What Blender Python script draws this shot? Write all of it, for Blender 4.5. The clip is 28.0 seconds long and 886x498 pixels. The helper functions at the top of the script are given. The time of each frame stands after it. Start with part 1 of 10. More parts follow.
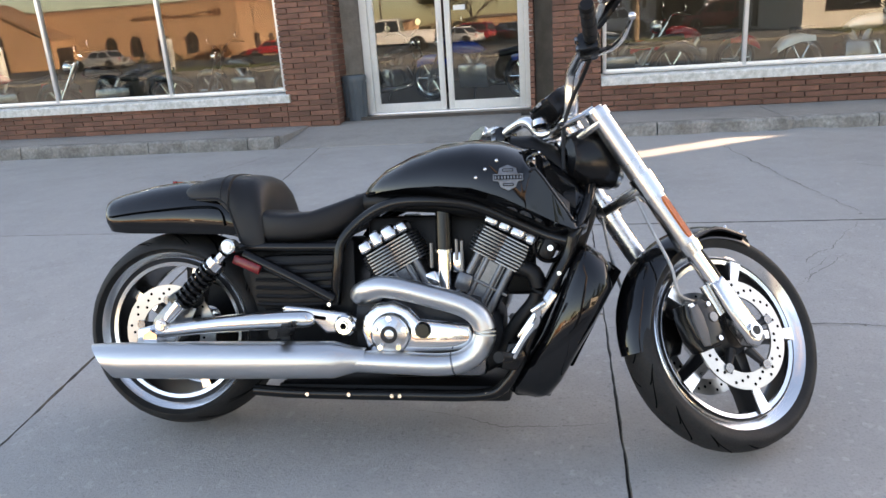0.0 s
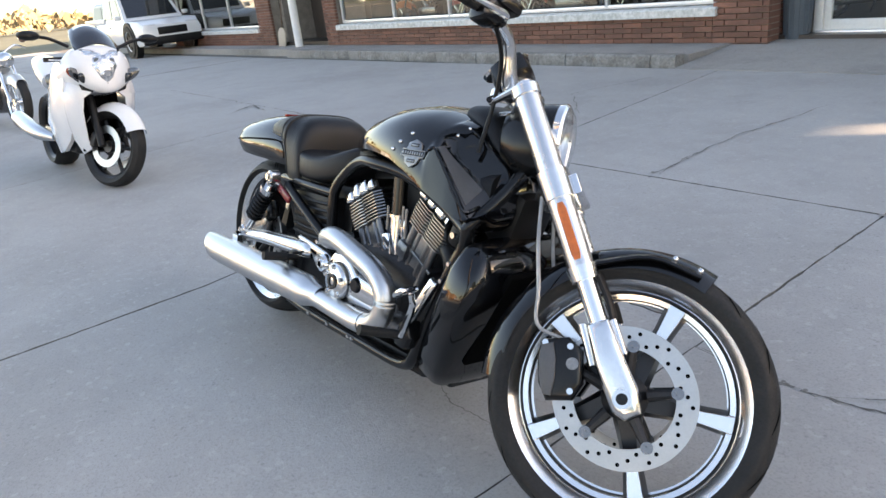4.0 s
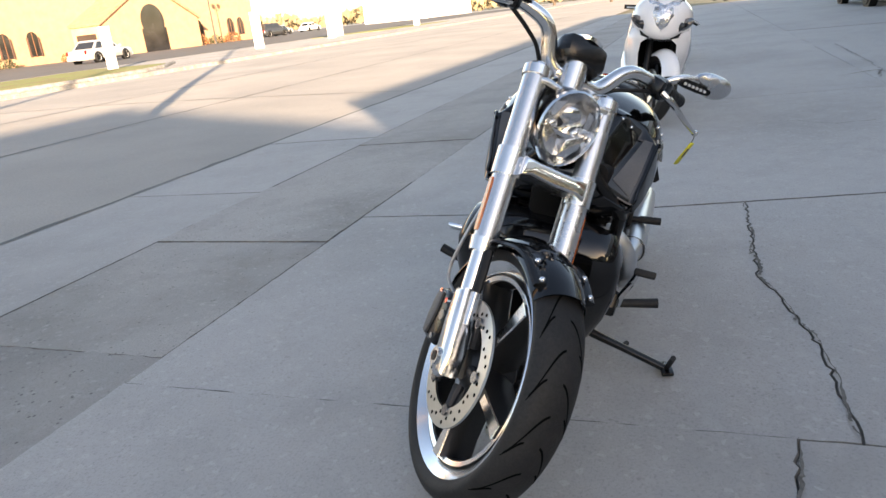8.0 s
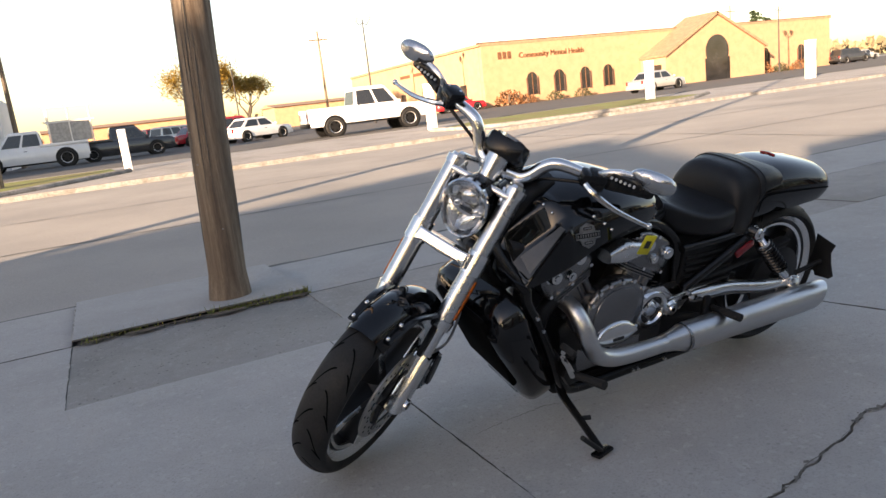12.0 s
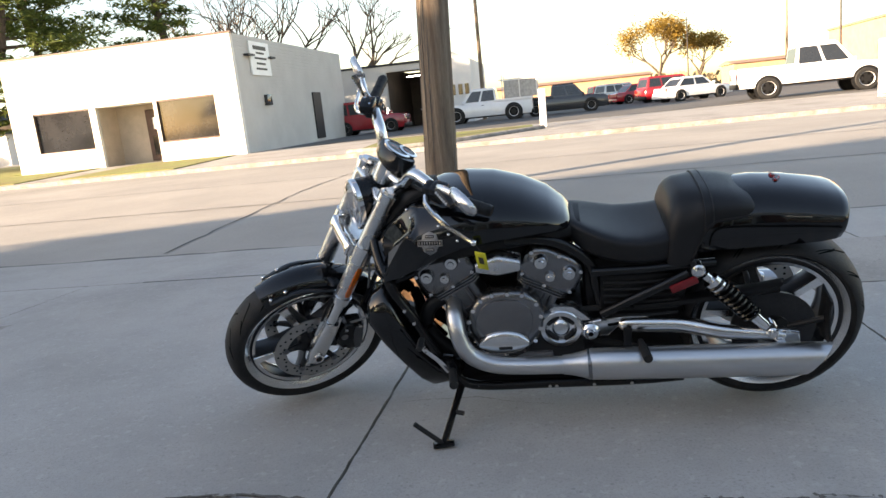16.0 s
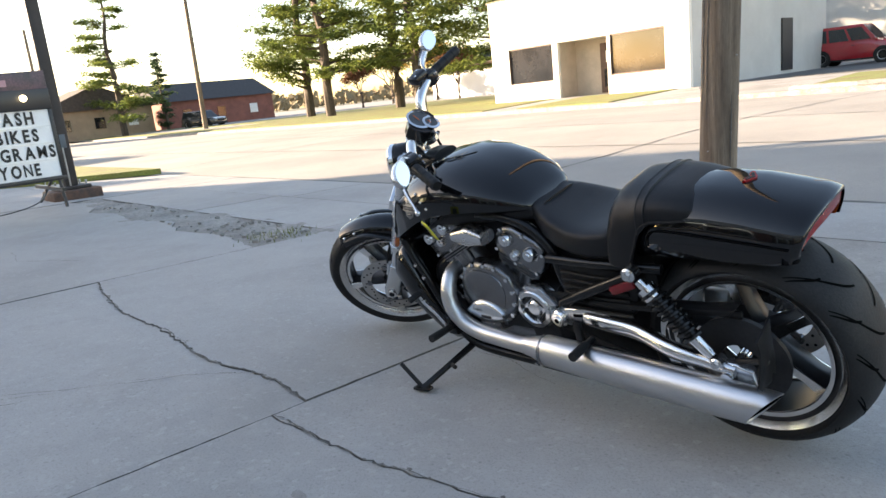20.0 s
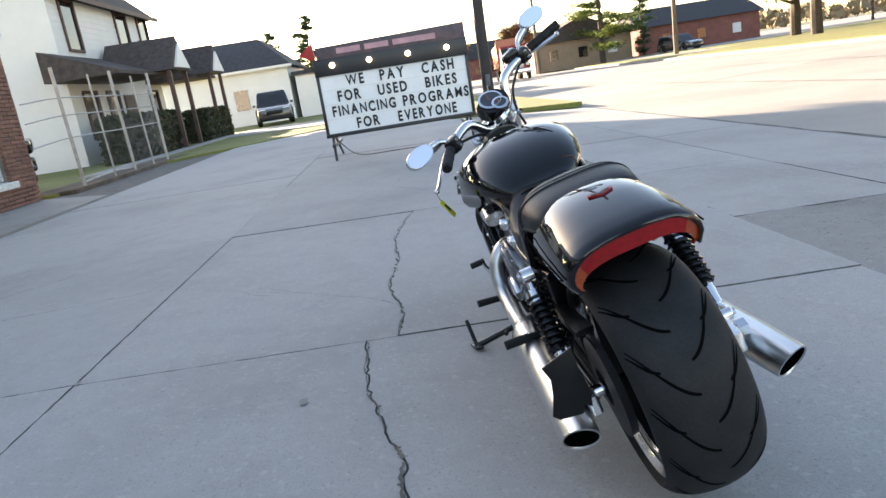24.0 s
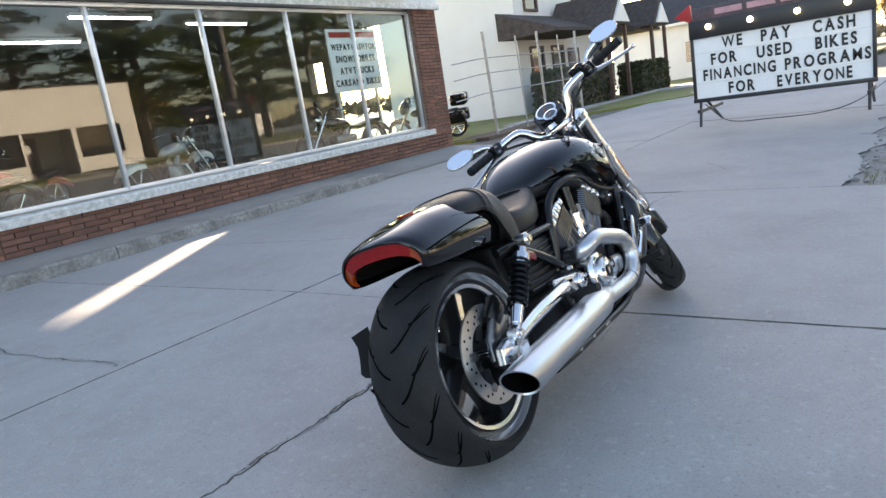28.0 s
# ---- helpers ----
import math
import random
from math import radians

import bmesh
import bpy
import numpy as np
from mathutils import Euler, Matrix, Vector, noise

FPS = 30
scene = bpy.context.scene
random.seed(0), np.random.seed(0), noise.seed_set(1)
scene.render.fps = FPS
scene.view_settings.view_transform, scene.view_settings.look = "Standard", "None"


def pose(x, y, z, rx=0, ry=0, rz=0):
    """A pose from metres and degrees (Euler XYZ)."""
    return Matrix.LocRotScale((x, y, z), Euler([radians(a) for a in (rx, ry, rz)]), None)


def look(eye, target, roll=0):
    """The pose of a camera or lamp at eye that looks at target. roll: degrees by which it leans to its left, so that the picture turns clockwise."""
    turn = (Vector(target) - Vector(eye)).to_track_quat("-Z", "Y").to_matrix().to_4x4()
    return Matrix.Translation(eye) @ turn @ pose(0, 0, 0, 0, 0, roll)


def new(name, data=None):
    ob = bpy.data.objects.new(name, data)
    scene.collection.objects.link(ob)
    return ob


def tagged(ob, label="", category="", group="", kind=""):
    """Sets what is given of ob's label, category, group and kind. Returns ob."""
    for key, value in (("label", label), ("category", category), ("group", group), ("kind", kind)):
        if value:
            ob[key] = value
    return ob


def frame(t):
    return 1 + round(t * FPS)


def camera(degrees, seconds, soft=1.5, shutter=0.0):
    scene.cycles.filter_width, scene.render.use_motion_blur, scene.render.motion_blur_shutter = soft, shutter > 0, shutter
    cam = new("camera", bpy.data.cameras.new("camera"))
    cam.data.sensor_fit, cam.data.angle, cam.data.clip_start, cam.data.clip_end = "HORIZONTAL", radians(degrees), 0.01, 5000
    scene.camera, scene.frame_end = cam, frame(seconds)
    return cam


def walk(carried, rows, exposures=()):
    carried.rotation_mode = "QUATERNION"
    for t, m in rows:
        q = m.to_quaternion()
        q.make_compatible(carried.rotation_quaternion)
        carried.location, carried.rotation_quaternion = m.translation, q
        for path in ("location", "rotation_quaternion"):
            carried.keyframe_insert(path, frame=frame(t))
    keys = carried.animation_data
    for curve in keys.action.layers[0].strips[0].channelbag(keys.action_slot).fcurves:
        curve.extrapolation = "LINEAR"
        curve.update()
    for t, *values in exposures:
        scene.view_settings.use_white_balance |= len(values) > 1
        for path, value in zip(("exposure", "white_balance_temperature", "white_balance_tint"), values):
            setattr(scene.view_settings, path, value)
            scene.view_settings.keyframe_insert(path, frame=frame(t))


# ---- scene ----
cam = camera(65.3, 28.0)
METRES, EYE, TILT, LEAN, TURN = 11.45, 1.125, 0.0, 0.0, 10.4
ROWS = [
    (0.0, 0.0, 0.0, 0.0, -1.17, -17.28, 3.75),
    (0.5, 0.0123, 0.0076, -0.0022, 3.53, -17.61, 3.76),
    (1.0, 0.0297, 0.0114, -0.0036, 5.85, -18.7, 5.26),
    (1.5, 0.0511, 0.0102, -0.0042, 11.24, -19.78, 4.96),
    (2.0, 0.0677, 0.0165, -0.0053, 16.68, -20.86, 5.44),
    (2.5, 0.0831, 0.0241, -0.0042, 23.38, -21.03, 5.58),
    (3.0, 0.1009, 0.0305, -0.0009, 29.82, -20.62, 5.86),
    (3.5, 0.1119, 0.0401, 0.0018, 35.14, -21.03, 6.07),
    (5.5, 0.1522, 0.091, -0.0019, 62.22, -18.77, 6.12),
    (6.0, 0.1644, 0.1031, -0.0041, 69.85, -17.96, 5.81),
    (6.5, 0.1764, 0.1152, -0.0054, 78.19, -19.41, 5.93),
    (7.0, 0.1786, 0.1324, -0.0072, 84.23, -20.43, 5.25),
    (7.5, 0.1819, 0.151, -0.0075, 90.62, -20.78, 5.88),
    (8.0, 0.1897, 0.1719, -0.007, 98.61, -18.96, 5.8),
    (8.5, 0.1873, 0.1904, -0.0084, 104.8, -17.64, 4.92),
    (9.0, 0.1865, 0.2078, -0.0083, 111.84, -16.93, 5.87),
    (9.5, 0.1895, 0.2277, -0.0069, 119.64, -14.88, 7.41),
    (10.0, 0.1858, 0.2432, -0.0067, 124.49, -13.0, 7.81),
    (10.5, 0.1787, 0.26, -0.0068, 129.06, -13.33, 7.61),
    (11.0, 0.1741, 0.2813, -0.0071, 134.31, -13.04, 7.69),
    (11.5, 0.1657, 0.2975, -0.007, 138.13, -12.94, 7.68),
    (12.0, 0.1507, 0.31, -0.0064, 142.63, -11.86, 6.65),
    (12.5, 0.1358, 0.3246, -0.007, 148.06, -9.89, 6.68),
    (13.0, 0.1218, 0.3366, -0.0079, 154.12, -11.09, 5.82),
    (13.5, 0.1044, 0.3405, -0.0084, 162.18, -12.19, 4.55),
    (15.5, 0.0365, 0.3696, -0.0085, 177.23, -11.27, 5.39),
    (16.0, 0.018, 0.3774, -0.0083, 179.17, -11.26, 5.81),
    (16.5, 0.0015, 0.3752, -0.01, 180.67, -11.93, 5.29),
    (17.0, -0.0159, 0.3726, -0.0101, 183.97, -13.22, 6.31),
    (17.5, -0.037, 0.3751, -0.0089, 188.29, -13.71, 7.16),
    (18.0, -0.0535, 0.3721, -0.0089, 192.39, -14.03, 7.08),
    (18.5, -0.067, 0.3651, -0.0077, 199.99, -13.98, 6.25),
    (19.0, -0.0841, 0.3621, -0.0079, 207.2, -13.41, 6.26),
    (19.5, -0.1001, 0.3585, -0.008, 212.41, -13.54, 5.5),
    (20.0, -0.1115, 0.3494, -0.0097, 217.16, -12.81, 6.03),
    (20.5, -0.1251, 0.3404, -0.0108, 221.7, -12.24, 7.12),
    (22.5, -0.1706, 0.2956, -0.0094, 238.73, -13.45, 8.08),
    (23.0, -0.1822, 0.2822, -0.01, 243.26, -14.53, 8.6),
    (23.5, -0.1874, 0.2658, -0.0092, 248.53, -14.68, 8.43),
    (24.0, -0.1966, 0.2512, -0.0084, 255.51, -13.79, 8.82),
    (24.5, -0.2086, 0.2338, -0.007, 262.07, -13.29, 9.16),
    (25.0, -0.2108, 0.2151, -0.0061, 266.73, -13.41, 8.96),
    (25.5, -0.216, 0.1977, -0.0041, 271.52, -12.54, 8.17),
    (26.0, -0.2264, 0.1799, -0.0042, 276.09, -11.9, 7.44),
    (26.5, -0.2281, 0.1636, -0.006, 280.88, -11.57, 8.22),
    (27.0, -0.2273, 0.1465, -0.006, 286.23, -11.72, 7.97),
    (27.5, -0.2299, 0.1257, -0.0064, 290.17, -11.57, 8.07),
    (28.0, -0.2274, 0.1102, -0.0077, 292.82, -12.14, 8.65),
]
walk(cam, [(t, pose(0, 0, EYE, TILT, LEAN, TURN) @ pose(METRES * x, METRES * y, METRES * z, 90 + pitch, roll, yaw)) for t, x, y, z, yaw, pitch, roll in ROWS],
     exposures=[(0.0, 3.01, 7780, 24), (3.0, 3.01, 7730, 23), (6.0, 2.86, 7680, 21), (7.0, 2.62, 7680, 21), (8.0, 2.55, 7640, 21), (9.0, 2.52, 7600, 21), (10.0, 2.17, 7680, 23), (12.0, 2.03, 7700, 24), (14.0, 2.18, 7530, 20), (17.0, 2.52, 7430, 19), (20.0, 2.69, 7180, 18), (25.0, 2.72, 6980, 18), (28.0, 2.74, 6930, 20)])

# ---- daylight: a low sun from behind the shop's far end ----
SUN_EL, SUN_AZ = 11.0, 33.0   # degrees above the ground; degrees from +x towards +y
sun_vec = Vector((math.cos(radians(SUN_EL)) * math.cos(radians(SUN_AZ)), math.cos(radians(SUN_EL)) * math.sin(radians(SUN_AZ)), math.sin(radians(SUN_EL))))
world = bpy.data.worlds.new("sky")
scene.world = world
world.use_nodes = True
wn = world.node_tree.nodes
sky = wn.new("ShaderNodeTexSky")
sky.sky_type = "NISHITA"
sky.sun_disc = False
sky.sun_elevation = radians(SUN_EL)
sky.sun_rotation = radians(90.0 - SUN_AZ)
sky.dust_density = 0.8
sky.air_density = 1.0
wn["Background"].inputs["Strength"].default_value = 0.094
world.node_tree.links.new(sky.outputs["Color"], wn["Background"].inputs["Color"])
sun_data = bpy.data.lights.new("sun", "SUN")
sun_data.energy, sun_data.angle, sun_data.color = 5.0, radians(0.6), (1.0, 0.84, 0.62)
sun_lamp = new("sun", sun_data)
sun_lamp.matrix_world = look(sun_vec * 60, (0, 0, 0))

# ---- materials ----
def node(nt, kind, **values):
    n = nt.nodes.new(kind)
    for key, value in values.items():
        n.inputs[key].default_value = value
    return n


def material(name, base, rough=0.5, metal=0.0, var=0.15, scale=6.0, fine=90.0, bump=0.0, second=None, coat=0.0, rvar=0.12, stretch=(1, 1, 1), world_space=False, piece=0.0, bump_scale=None, spec=None, island=0.0):
    """A surface with broad stains and fine grain. second: the colour that the stains lead to."""
    m = bpy.data.materials.new(name)
    m.use_nodes = True
    nt = m.node_tree
    b = nt.nodes["Principled BSDF"]
    link = nt.links.new
    b.inputs["Metallic"].default_value = metal
    if coat:
        b.inputs["Coat Weight"].default_value = coat
        b.inputs["Coat Roughness"].default_value = 0.03
    if spec is not None:
        b.inputs["Specular IOR Level"].default_value = spec
    if world_space:
        src = nt.nodes.new("ShaderNodeNewGeometry").outputs["Position"]
    else:
        src = nt.nodes.new("ShaderNodeTexCoord").outputs["Object"]
    mp = nt.nodes.new("ShaderNodeMapping")
    mp.inputs["Scale"].default_value = stretch
    link(src, mp.inputs["Vector"])
    n1 = node(nt, "ShaderNodeTexNoise", Scale=scale, Detail=4.0, Roughness=0.6)
    n2 = node(nt, "ShaderNodeTexNoise", Scale=fine, Detail=3.0, Roughness=0.7)
    link(mp.outputs[0], n1.inputs["Vector"])
    link(mp.outputs[0], n2.inputs["Vector"])
    second = second or tuple(c * (1 - 2 * var) for c in base)
    r1 = nt.nodes.new("ShaderNodeValToRGB")
    r1.color_ramp.elements[0].position, r1.color_ramp.elements[1].position = 0.35, 0.68
    r1.color_ramp.elements[0].color, r1.color_ramp.elements[1].color = (*second, 1), (*base, 1)
    link(n1.outputs[0], r1.inputs[0])
    mx = nt.nodes.new("ShaderNodeMix")
    mx.data_type, mx.blend_type = "RGBA", "MULTIPLY"
    mx.inputs["Factor"].default_value = 1.0
    rg = nt.nodes.new("ShaderNodeMapRange")
    rg.inputs["From Min"].default_value, rg.inputs["From Max"].default_value = 0.25, 0.75
    rg.inputs["To Min"].default_value, rg.inputs["To Max"].default_value = 1 - var, 1 + var
    link(n2.outputs[0], rg.inputs["Value"])
    link(r1.outputs[0], mx.inputs["A"])
    link(rg.outputs[0], mx.inputs["B"])
    col = mx.outputs["Result"]
    if piece or island:
        if piece:
            rnd = nt.nodes.new("ShaderNodeObjectInfo").outputs["Random"]
        else:
            rnd = nt.nodes.new("ShaderNodeNewGeometry").outputs["Random Per Island"]
        pr = nt.nodes.new("ShaderNodeMapRange")
        pr.inputs["To Min"].default_value, pr.inputs["To Max"].default_value = 1 - (piece or island), 1 + (piece or island)
        link(rnd, pr.inputs["Value"])
        m2 = nt.nodes.new("ShaderNodeMix")
        m2.data_type, m2.blend_type = "RGBA", "MULTIPLY"
        m2.inputs["Factor"].default_value = 1.0
        link(col, m2.inputs["A"])
        link(pr.outputs[0], m2.inputs["B"])
        col = m2.outputs["Result"]
    link(col, b.inputs["Base Color"])
    rr = nt.nodes.new("ShaderNodeMapRange")
    rr.inputs["To Min"].default_value, rr.inputs["To Max"].default_value = max(0.01, rough - rvar * rough), min(1.0, rough + rvar * rough)
    link(n1.outputs[0], rr.inputs["Value"])
    link(rr.outputs[0], b.inputs["Roughness"])
    if bump:
        bp = nt.nodes.new("ShaderNodeBump")
        bp.inputs["Strength"].default_value = bump
        bp.inputs["Distance"].default_value = 0.01
        if bump_scale:
            n3 = node(nt, "ShaderNodeTexNoise", Scale=bump_scale, Detail=3.0)
            link(mp.outputs[0], n3.inputs["Vector"])
            link(n3.outputs[0], bp.inputs["Height"])
        else:
            link(n2.outputs[0], bp.inputs["Height"])
        link(bp.outputs[0], b.inputs["Normal"])
    return m


def glass_mat(name, tint=(0.9, 0.95, 0.95), rough=0.0):
    m = bpy.data.materials.new(name)
    m.use_nodes = True
    nt = m.node_tree
    nt.nodes.remove(nt.nodes["Principled BSDF"])
    lw = node(nt, "ShaderNodeLayerWeight", Blend=0.5)
    pw = nt.nodes.new("ShaderNodeMath")
    pw.operation = "POWER"
    pw.inputs[1].default_value = 4.0
    nt.links.new(lw.outputs["Facing"], pw.inputs[0])
    fr = nt.nodes.new("ShaderNodeMapRange")
    fr.inputs["To Min"].default_value, fr.inputs["To Max"].default_value = 0.057, 0.75
    nt.links.new(pw.outputs[0], fr.inputs["Value"])
    tr = node(nt, "ShaderNodeBsdfTransparent", Color=(*tint, 1))
    gl = node(nt, "ShaderNodeBsdfGlossy", Roughness=rough)
    mix = nt.nodes.new("ShaderNodeMixShader")
    nt.links.new(fr.outputs[0], mix.inputs[0])
    nt.links.new(tr.outputs[0], mix.inputs[1])
    nt.links.new(gl.outputs[0], mix.inputs[2])
    nt.links.new(mix.outputs[0], nt.nodes["Material Output"].inputs["Surface"])
    return m


def glow_mat(name, color, strength):
    m = bpy.data.materials.new(name)
    m.use_nodes = True
    b = m.node_tree.nodes["Principled BSDF"]
    b.inputs["Base Color"].default_value = (*color, 1)
    b.inputs["Emission Color"].default_value = (*color, 1)
    b.inputs["Emission Strength"].default_value = strength
    return m


def concrete_mat(name, base, dark, pale, pits=0.2, stain=0.6):
    """Worn concrete: broad stains, mottling, sand grain, dark pits and pale stones."""
    m = bpy.data.materials.new(name)
    m.use_nodes = True
    nt = m.node_tree
    b = nt.nodes["Principled BSDF"]
    link = nt.links.new
    pos = nt.nodes.new("ShaderNodeNewGeometry").outputs["Position"]

    def mixed(a, fac, colour, mode="MIX"):
        n = nt.nodes.new("ShaderNodeMix")
        n.data_type, n.blend_type = "RGBA", mode
        link(fac, n.inputs["Factor"])
        link(a, n.inputs["A"])
        n.inputs["B"].default_value = (*colour, 1)
        return n.outputs["Result"]

    def ramp(src, lo, hi, out=1.0):
        n = nt.nodes.new("ShaderNodeMapRange")
        n.inputs["From Min"].default_value, n.inputs["From Max"].default_value = lo, hi
        n.inputs["To Max"].default_value = out
        link(src, n.inputs["Value"])
        return n.outputs[0]

    def field(scale, detail=4.0, rough=0.6):
        n = node(nt, "ShaderNodeTexNoise", Scale=scale, Detail=detail, Roughness=rough)
        link(pos, n.inputs["Vector"])
        return n.outputs[0]
    col = nt.nodes.new("ShaderNodeRGB")
    col.outputs[0].default_value = (*base, 1)
    c = mixed(col.outputs[0], ramp(field(0.55, 5.0, 0.65), 0.46, 0.66, stain), dark)
    c = mixed(c, ramp(field(4.2, 5.0, 0.7), 0.48, 0.74, 0.36), dark)
    c = mixed(c, ramp(field(9.0, 3.0, 0.7), 0.54, 0.72, 0.26), pale)
    vo = node(nt, "ShaderNodeTexVoronoi", Scale=58.0)
    link(pos, vo.inputs["Vector"])
    c = mixed(c, ramp(vo.outputs["Color"], 0.78, 0.92, 0.5), pale)
    v2 = node(nt, "ShaderNodeTexVoronoi", Scale=36.0, Randomness=1.0)
    link(pos, v2.inputs["Vector"])
    near = ramp(v2.outputs["Distance"], 0.24, 0.12, 1.0)
    pick = ramp(field(14.0, 1.0), 0.52, 0.60, pits * 2)
    mu = nt.nodes.new("ShaderNodeMath")
    mu.operation = "MULTIPLY"
    link(near, mu.inputs[0])
    link(pick, mu.inputs[1])
    c = mixed(c, mu.outputs[0], tuple(x * 0.55 for x in dark))
    grain = field(120.0, 3.0, 0.85)
    c = mixed(c, ramp(grain, 0.50, 0.72, 0.65), tuple(x * 0.75 for x in dark))
    rnd = nt.nodes.new("ShaderNodeObjectInfo").outputs["Random"]
    c = mixed(c, ramp(rnd, 0.0, 1.0, 0.22), dark)
    link(c, b.inputs["Base Color"])
    rr = nt.nodes.new("ShaderNodeMapRange")
    rr.inputs["To Min"].default_value, rr.inputs["To Max"].default_value = 0.72, 0.95
    link(grain, rr.inputs["Value"])
    link(rr.outputs[0], b.inputs["Roughness"])
    bp = nt.nodes.new("ShaderNodeBump")
    bp.inputs["Strength"].default_value, bp.inputs["Distance"].default_value = 0.45, 0.006
    link(grain, bp.inputs["Height"])
    link(bp.outputs[0], b.inputs["Normal"])
    return m


def leaf_mat(name, base, second, glow=0.4, scale=0.6):
    """Thin leaves or needles: part of the light passes through them."""
    m = material(name, base, 0.75, 0, 0.3, scale, 9, second=second, island=0.35, world_space=True)
    nt = m.node_tree
    b = nt.nodes["Principled BSDF"]
    tr = nt.nodes.new("ShaderNodeBsdfTranslucent")
    nt.links.new(b.inputs["Base Color"].links[0].from_socket, tr.inputs["Color"])
    mix = nt.nodes.new("ShaderNodeMixShader")
    mix.inputs[0].default_value = glow
    nt.links.new(b.outputs[0], mix.inputs[1])
    nt.links.new(tr.outputs[0], mix.inputs[2])
    nt.links.new(mix.outputs[0], nt.nodes["Material Output"].inputs["Surface"])
    return m


M_concrete = concrete_mat("lot_concrete", (0.37, 0.36, 0.345), (0.255, 0.247, 0.236), (0.46, 0.45, 0.43))
M_concrete_old = concrete_mat("old_concrete", (0.33, 0.315, 0.295), (0.19, 0.18, 0.165), (0.42, 0.40, 0.37), 0.5, 0.8)
M_joint = material("joint_dirt", (0.085, 0.078, 0.069), 0.95, 0, 0.5, 5, 40, 0.5, second=(0.15, 0.14, 0.125), world_space=True)
M_kerb = material("kerb_concrete", (0.31, 0.30, 0.28), 0.95, 0, 0.38, 4.5, 30, 1.0, second=(0.17, 0.16, 0.145), world_space=True)
M_asphalt = material("asphalt", (0.335, 0.315, 0.285), 0.9, 0, 0.2, 0.3, 70, 0.35, second=(0.255, 0.240, 0.218), world_space=True)
M_asphalt_dark = material("parking_asphalt", (0.085, 0.083, 0.08), 0.9, 0, 0.2, 0.4, 60, 0.3, second=(0.06, 0.058, 0.056), world_space=True)
M_tar = material("tar_seam", (0.055, 0.053, 0.05), 0.7, 0, 0.3, 3, 40, 0.3, second=(0.10, 0.097, 0.092), world_space=True)
M_rubble = material("broken_asphalt", (0.32, 0.305, 0.28), 0.95, 0, 0.35, 2.4, 26, 0.9, second=(0.20, 0.187, 0.168), world_space=True)
M_grass = material("grass", (0.165, 0.205, 0.042), 0.95, 0, 0.4, 0.9, 22, 0.8, second=(0.16, 0.135, 0.045), world_space=True)
M_far_tree = material("far_autumn_trees", (0.24, 0.19, 0.11), 0.9, 0, 0.15, 0.1, 1.5, island=0.2, world_space=True)
M_dirt = material("bare_earth", (0.16, 0.12, 0.085), 0.95, 0, 0.3, 2.0, 24, 0.8, world_space=True)
M_field = material("far_ground", (0.13, 0.13, 0.08), 0.95, 0, 0.2, 0.05, 1.5, 0.0, world_space=True)
M_brick = material("dark_red_brick", (0.215, 0.10, 0.068), 0.8, 0, 0.2, 4, 70, 0.35, second=(0.145, 0.068, 0.048), piece=0.22, world_space=True)
M_brick_isl = material("red_brick_courses", (0.215, 0.10, 0.068), 0.8, 0, 0.2, 4, 70, 0.35, second=(0.145, 0.068, 0.048), island=0.25, world_space=True)
M_mortar = material("mortar", (0.30, 0.27, 0.235), 0.9, 0, 0.15, 6, 60, 0.2, world_space=True)
M_white_trim = material("white_trim_paint", (0.74, 0.74, 0.71), 0.5, 0, 0.05, 3, 40, 0.05)
M_peeling = material("peeling_white_paint", (0.76, 0.76, 0.74), 0.6, 0, 0.12, 14, 60, 0.25, second=(0.45, 0.46, 0.43), world_space=True)
M_alu = material("aluminium_frame", (0.78, 0.78, 0.78), 0.35, 0.6, 0.05, 5, 60)
M_fascia = material("white_fascia_panel", (0.72, 0.73, 0.74), 0.45, 0, 0.06, 1.5, 30)
M_glass = glass_mat("window_glass")
# Indoor colours set low: part of the room's dimness is in them.
M_dim_inner_wall = material("showroom_wall", (0.075, 0.058, 0.046), 0.8, 0, 0.2, 1.2, 20)
M_dim_inner_floor = material("showroom_floor", (0.07, 0.06, 0.055), 0.35, 0, 0.2, 1.2, 20)
M_dim_shop_ceiling = material("showroom_ceiling", (0.16, 0.15, 0.14), 0.8, 0, 0.1, 1.2, 20)
M_tube_light = glow_mat("fluorescent_tube", (1.0, 0.97, 0.9), 6.5)
M_bulb = glow_mat("sign_bulb", (1.0, 0.86, 0.55), 1.4)
M_wood_pole = material("weathered_pole_wood", (0.29, 0.222, 0.158), 0.85, 0, 0.35, 3.0, 50, 0.9, second=(0.115, 0.08, 0.055), stretch=(6, 6, 0.25))
M_sign_white = material("sign_panel_white", (0.86, 0.86, 0.85), 0.4, 0, 0.04, 2, 40)
M_sign_black = material("black_enamel", (0.02, 0.02, 0.022), 0.4, 0, 0.1, 4, 60)
M_letter = material("black_letters", (0.016, 0.016, 0.016), 0.5)
M_sign_head = material("faded_header_print", (0.12, 0.07, 0.085), 0.5, 0, 0.3, 5, 40, second=(0.05, 0.045, 0.05))
M_sign_pink = material("pink_header_letters", (0.6, 0.33, 0.36), 0.5)
M_arrow_red = material("red_arrow", (0.5, 0.02, 0.02), 0.5)
M_steel_pole = material("brown_steel_pole", (0.045, 0.04, 0.04), 0.6, 0.2, 0.2, 3, 40)
M_rusty = material("rusty_steel", (0.16, 0.09, 0.06), 0.85, 0.2, 0.3, 9, 60, 0.4, second=(0.07, 0.05, 0.045))
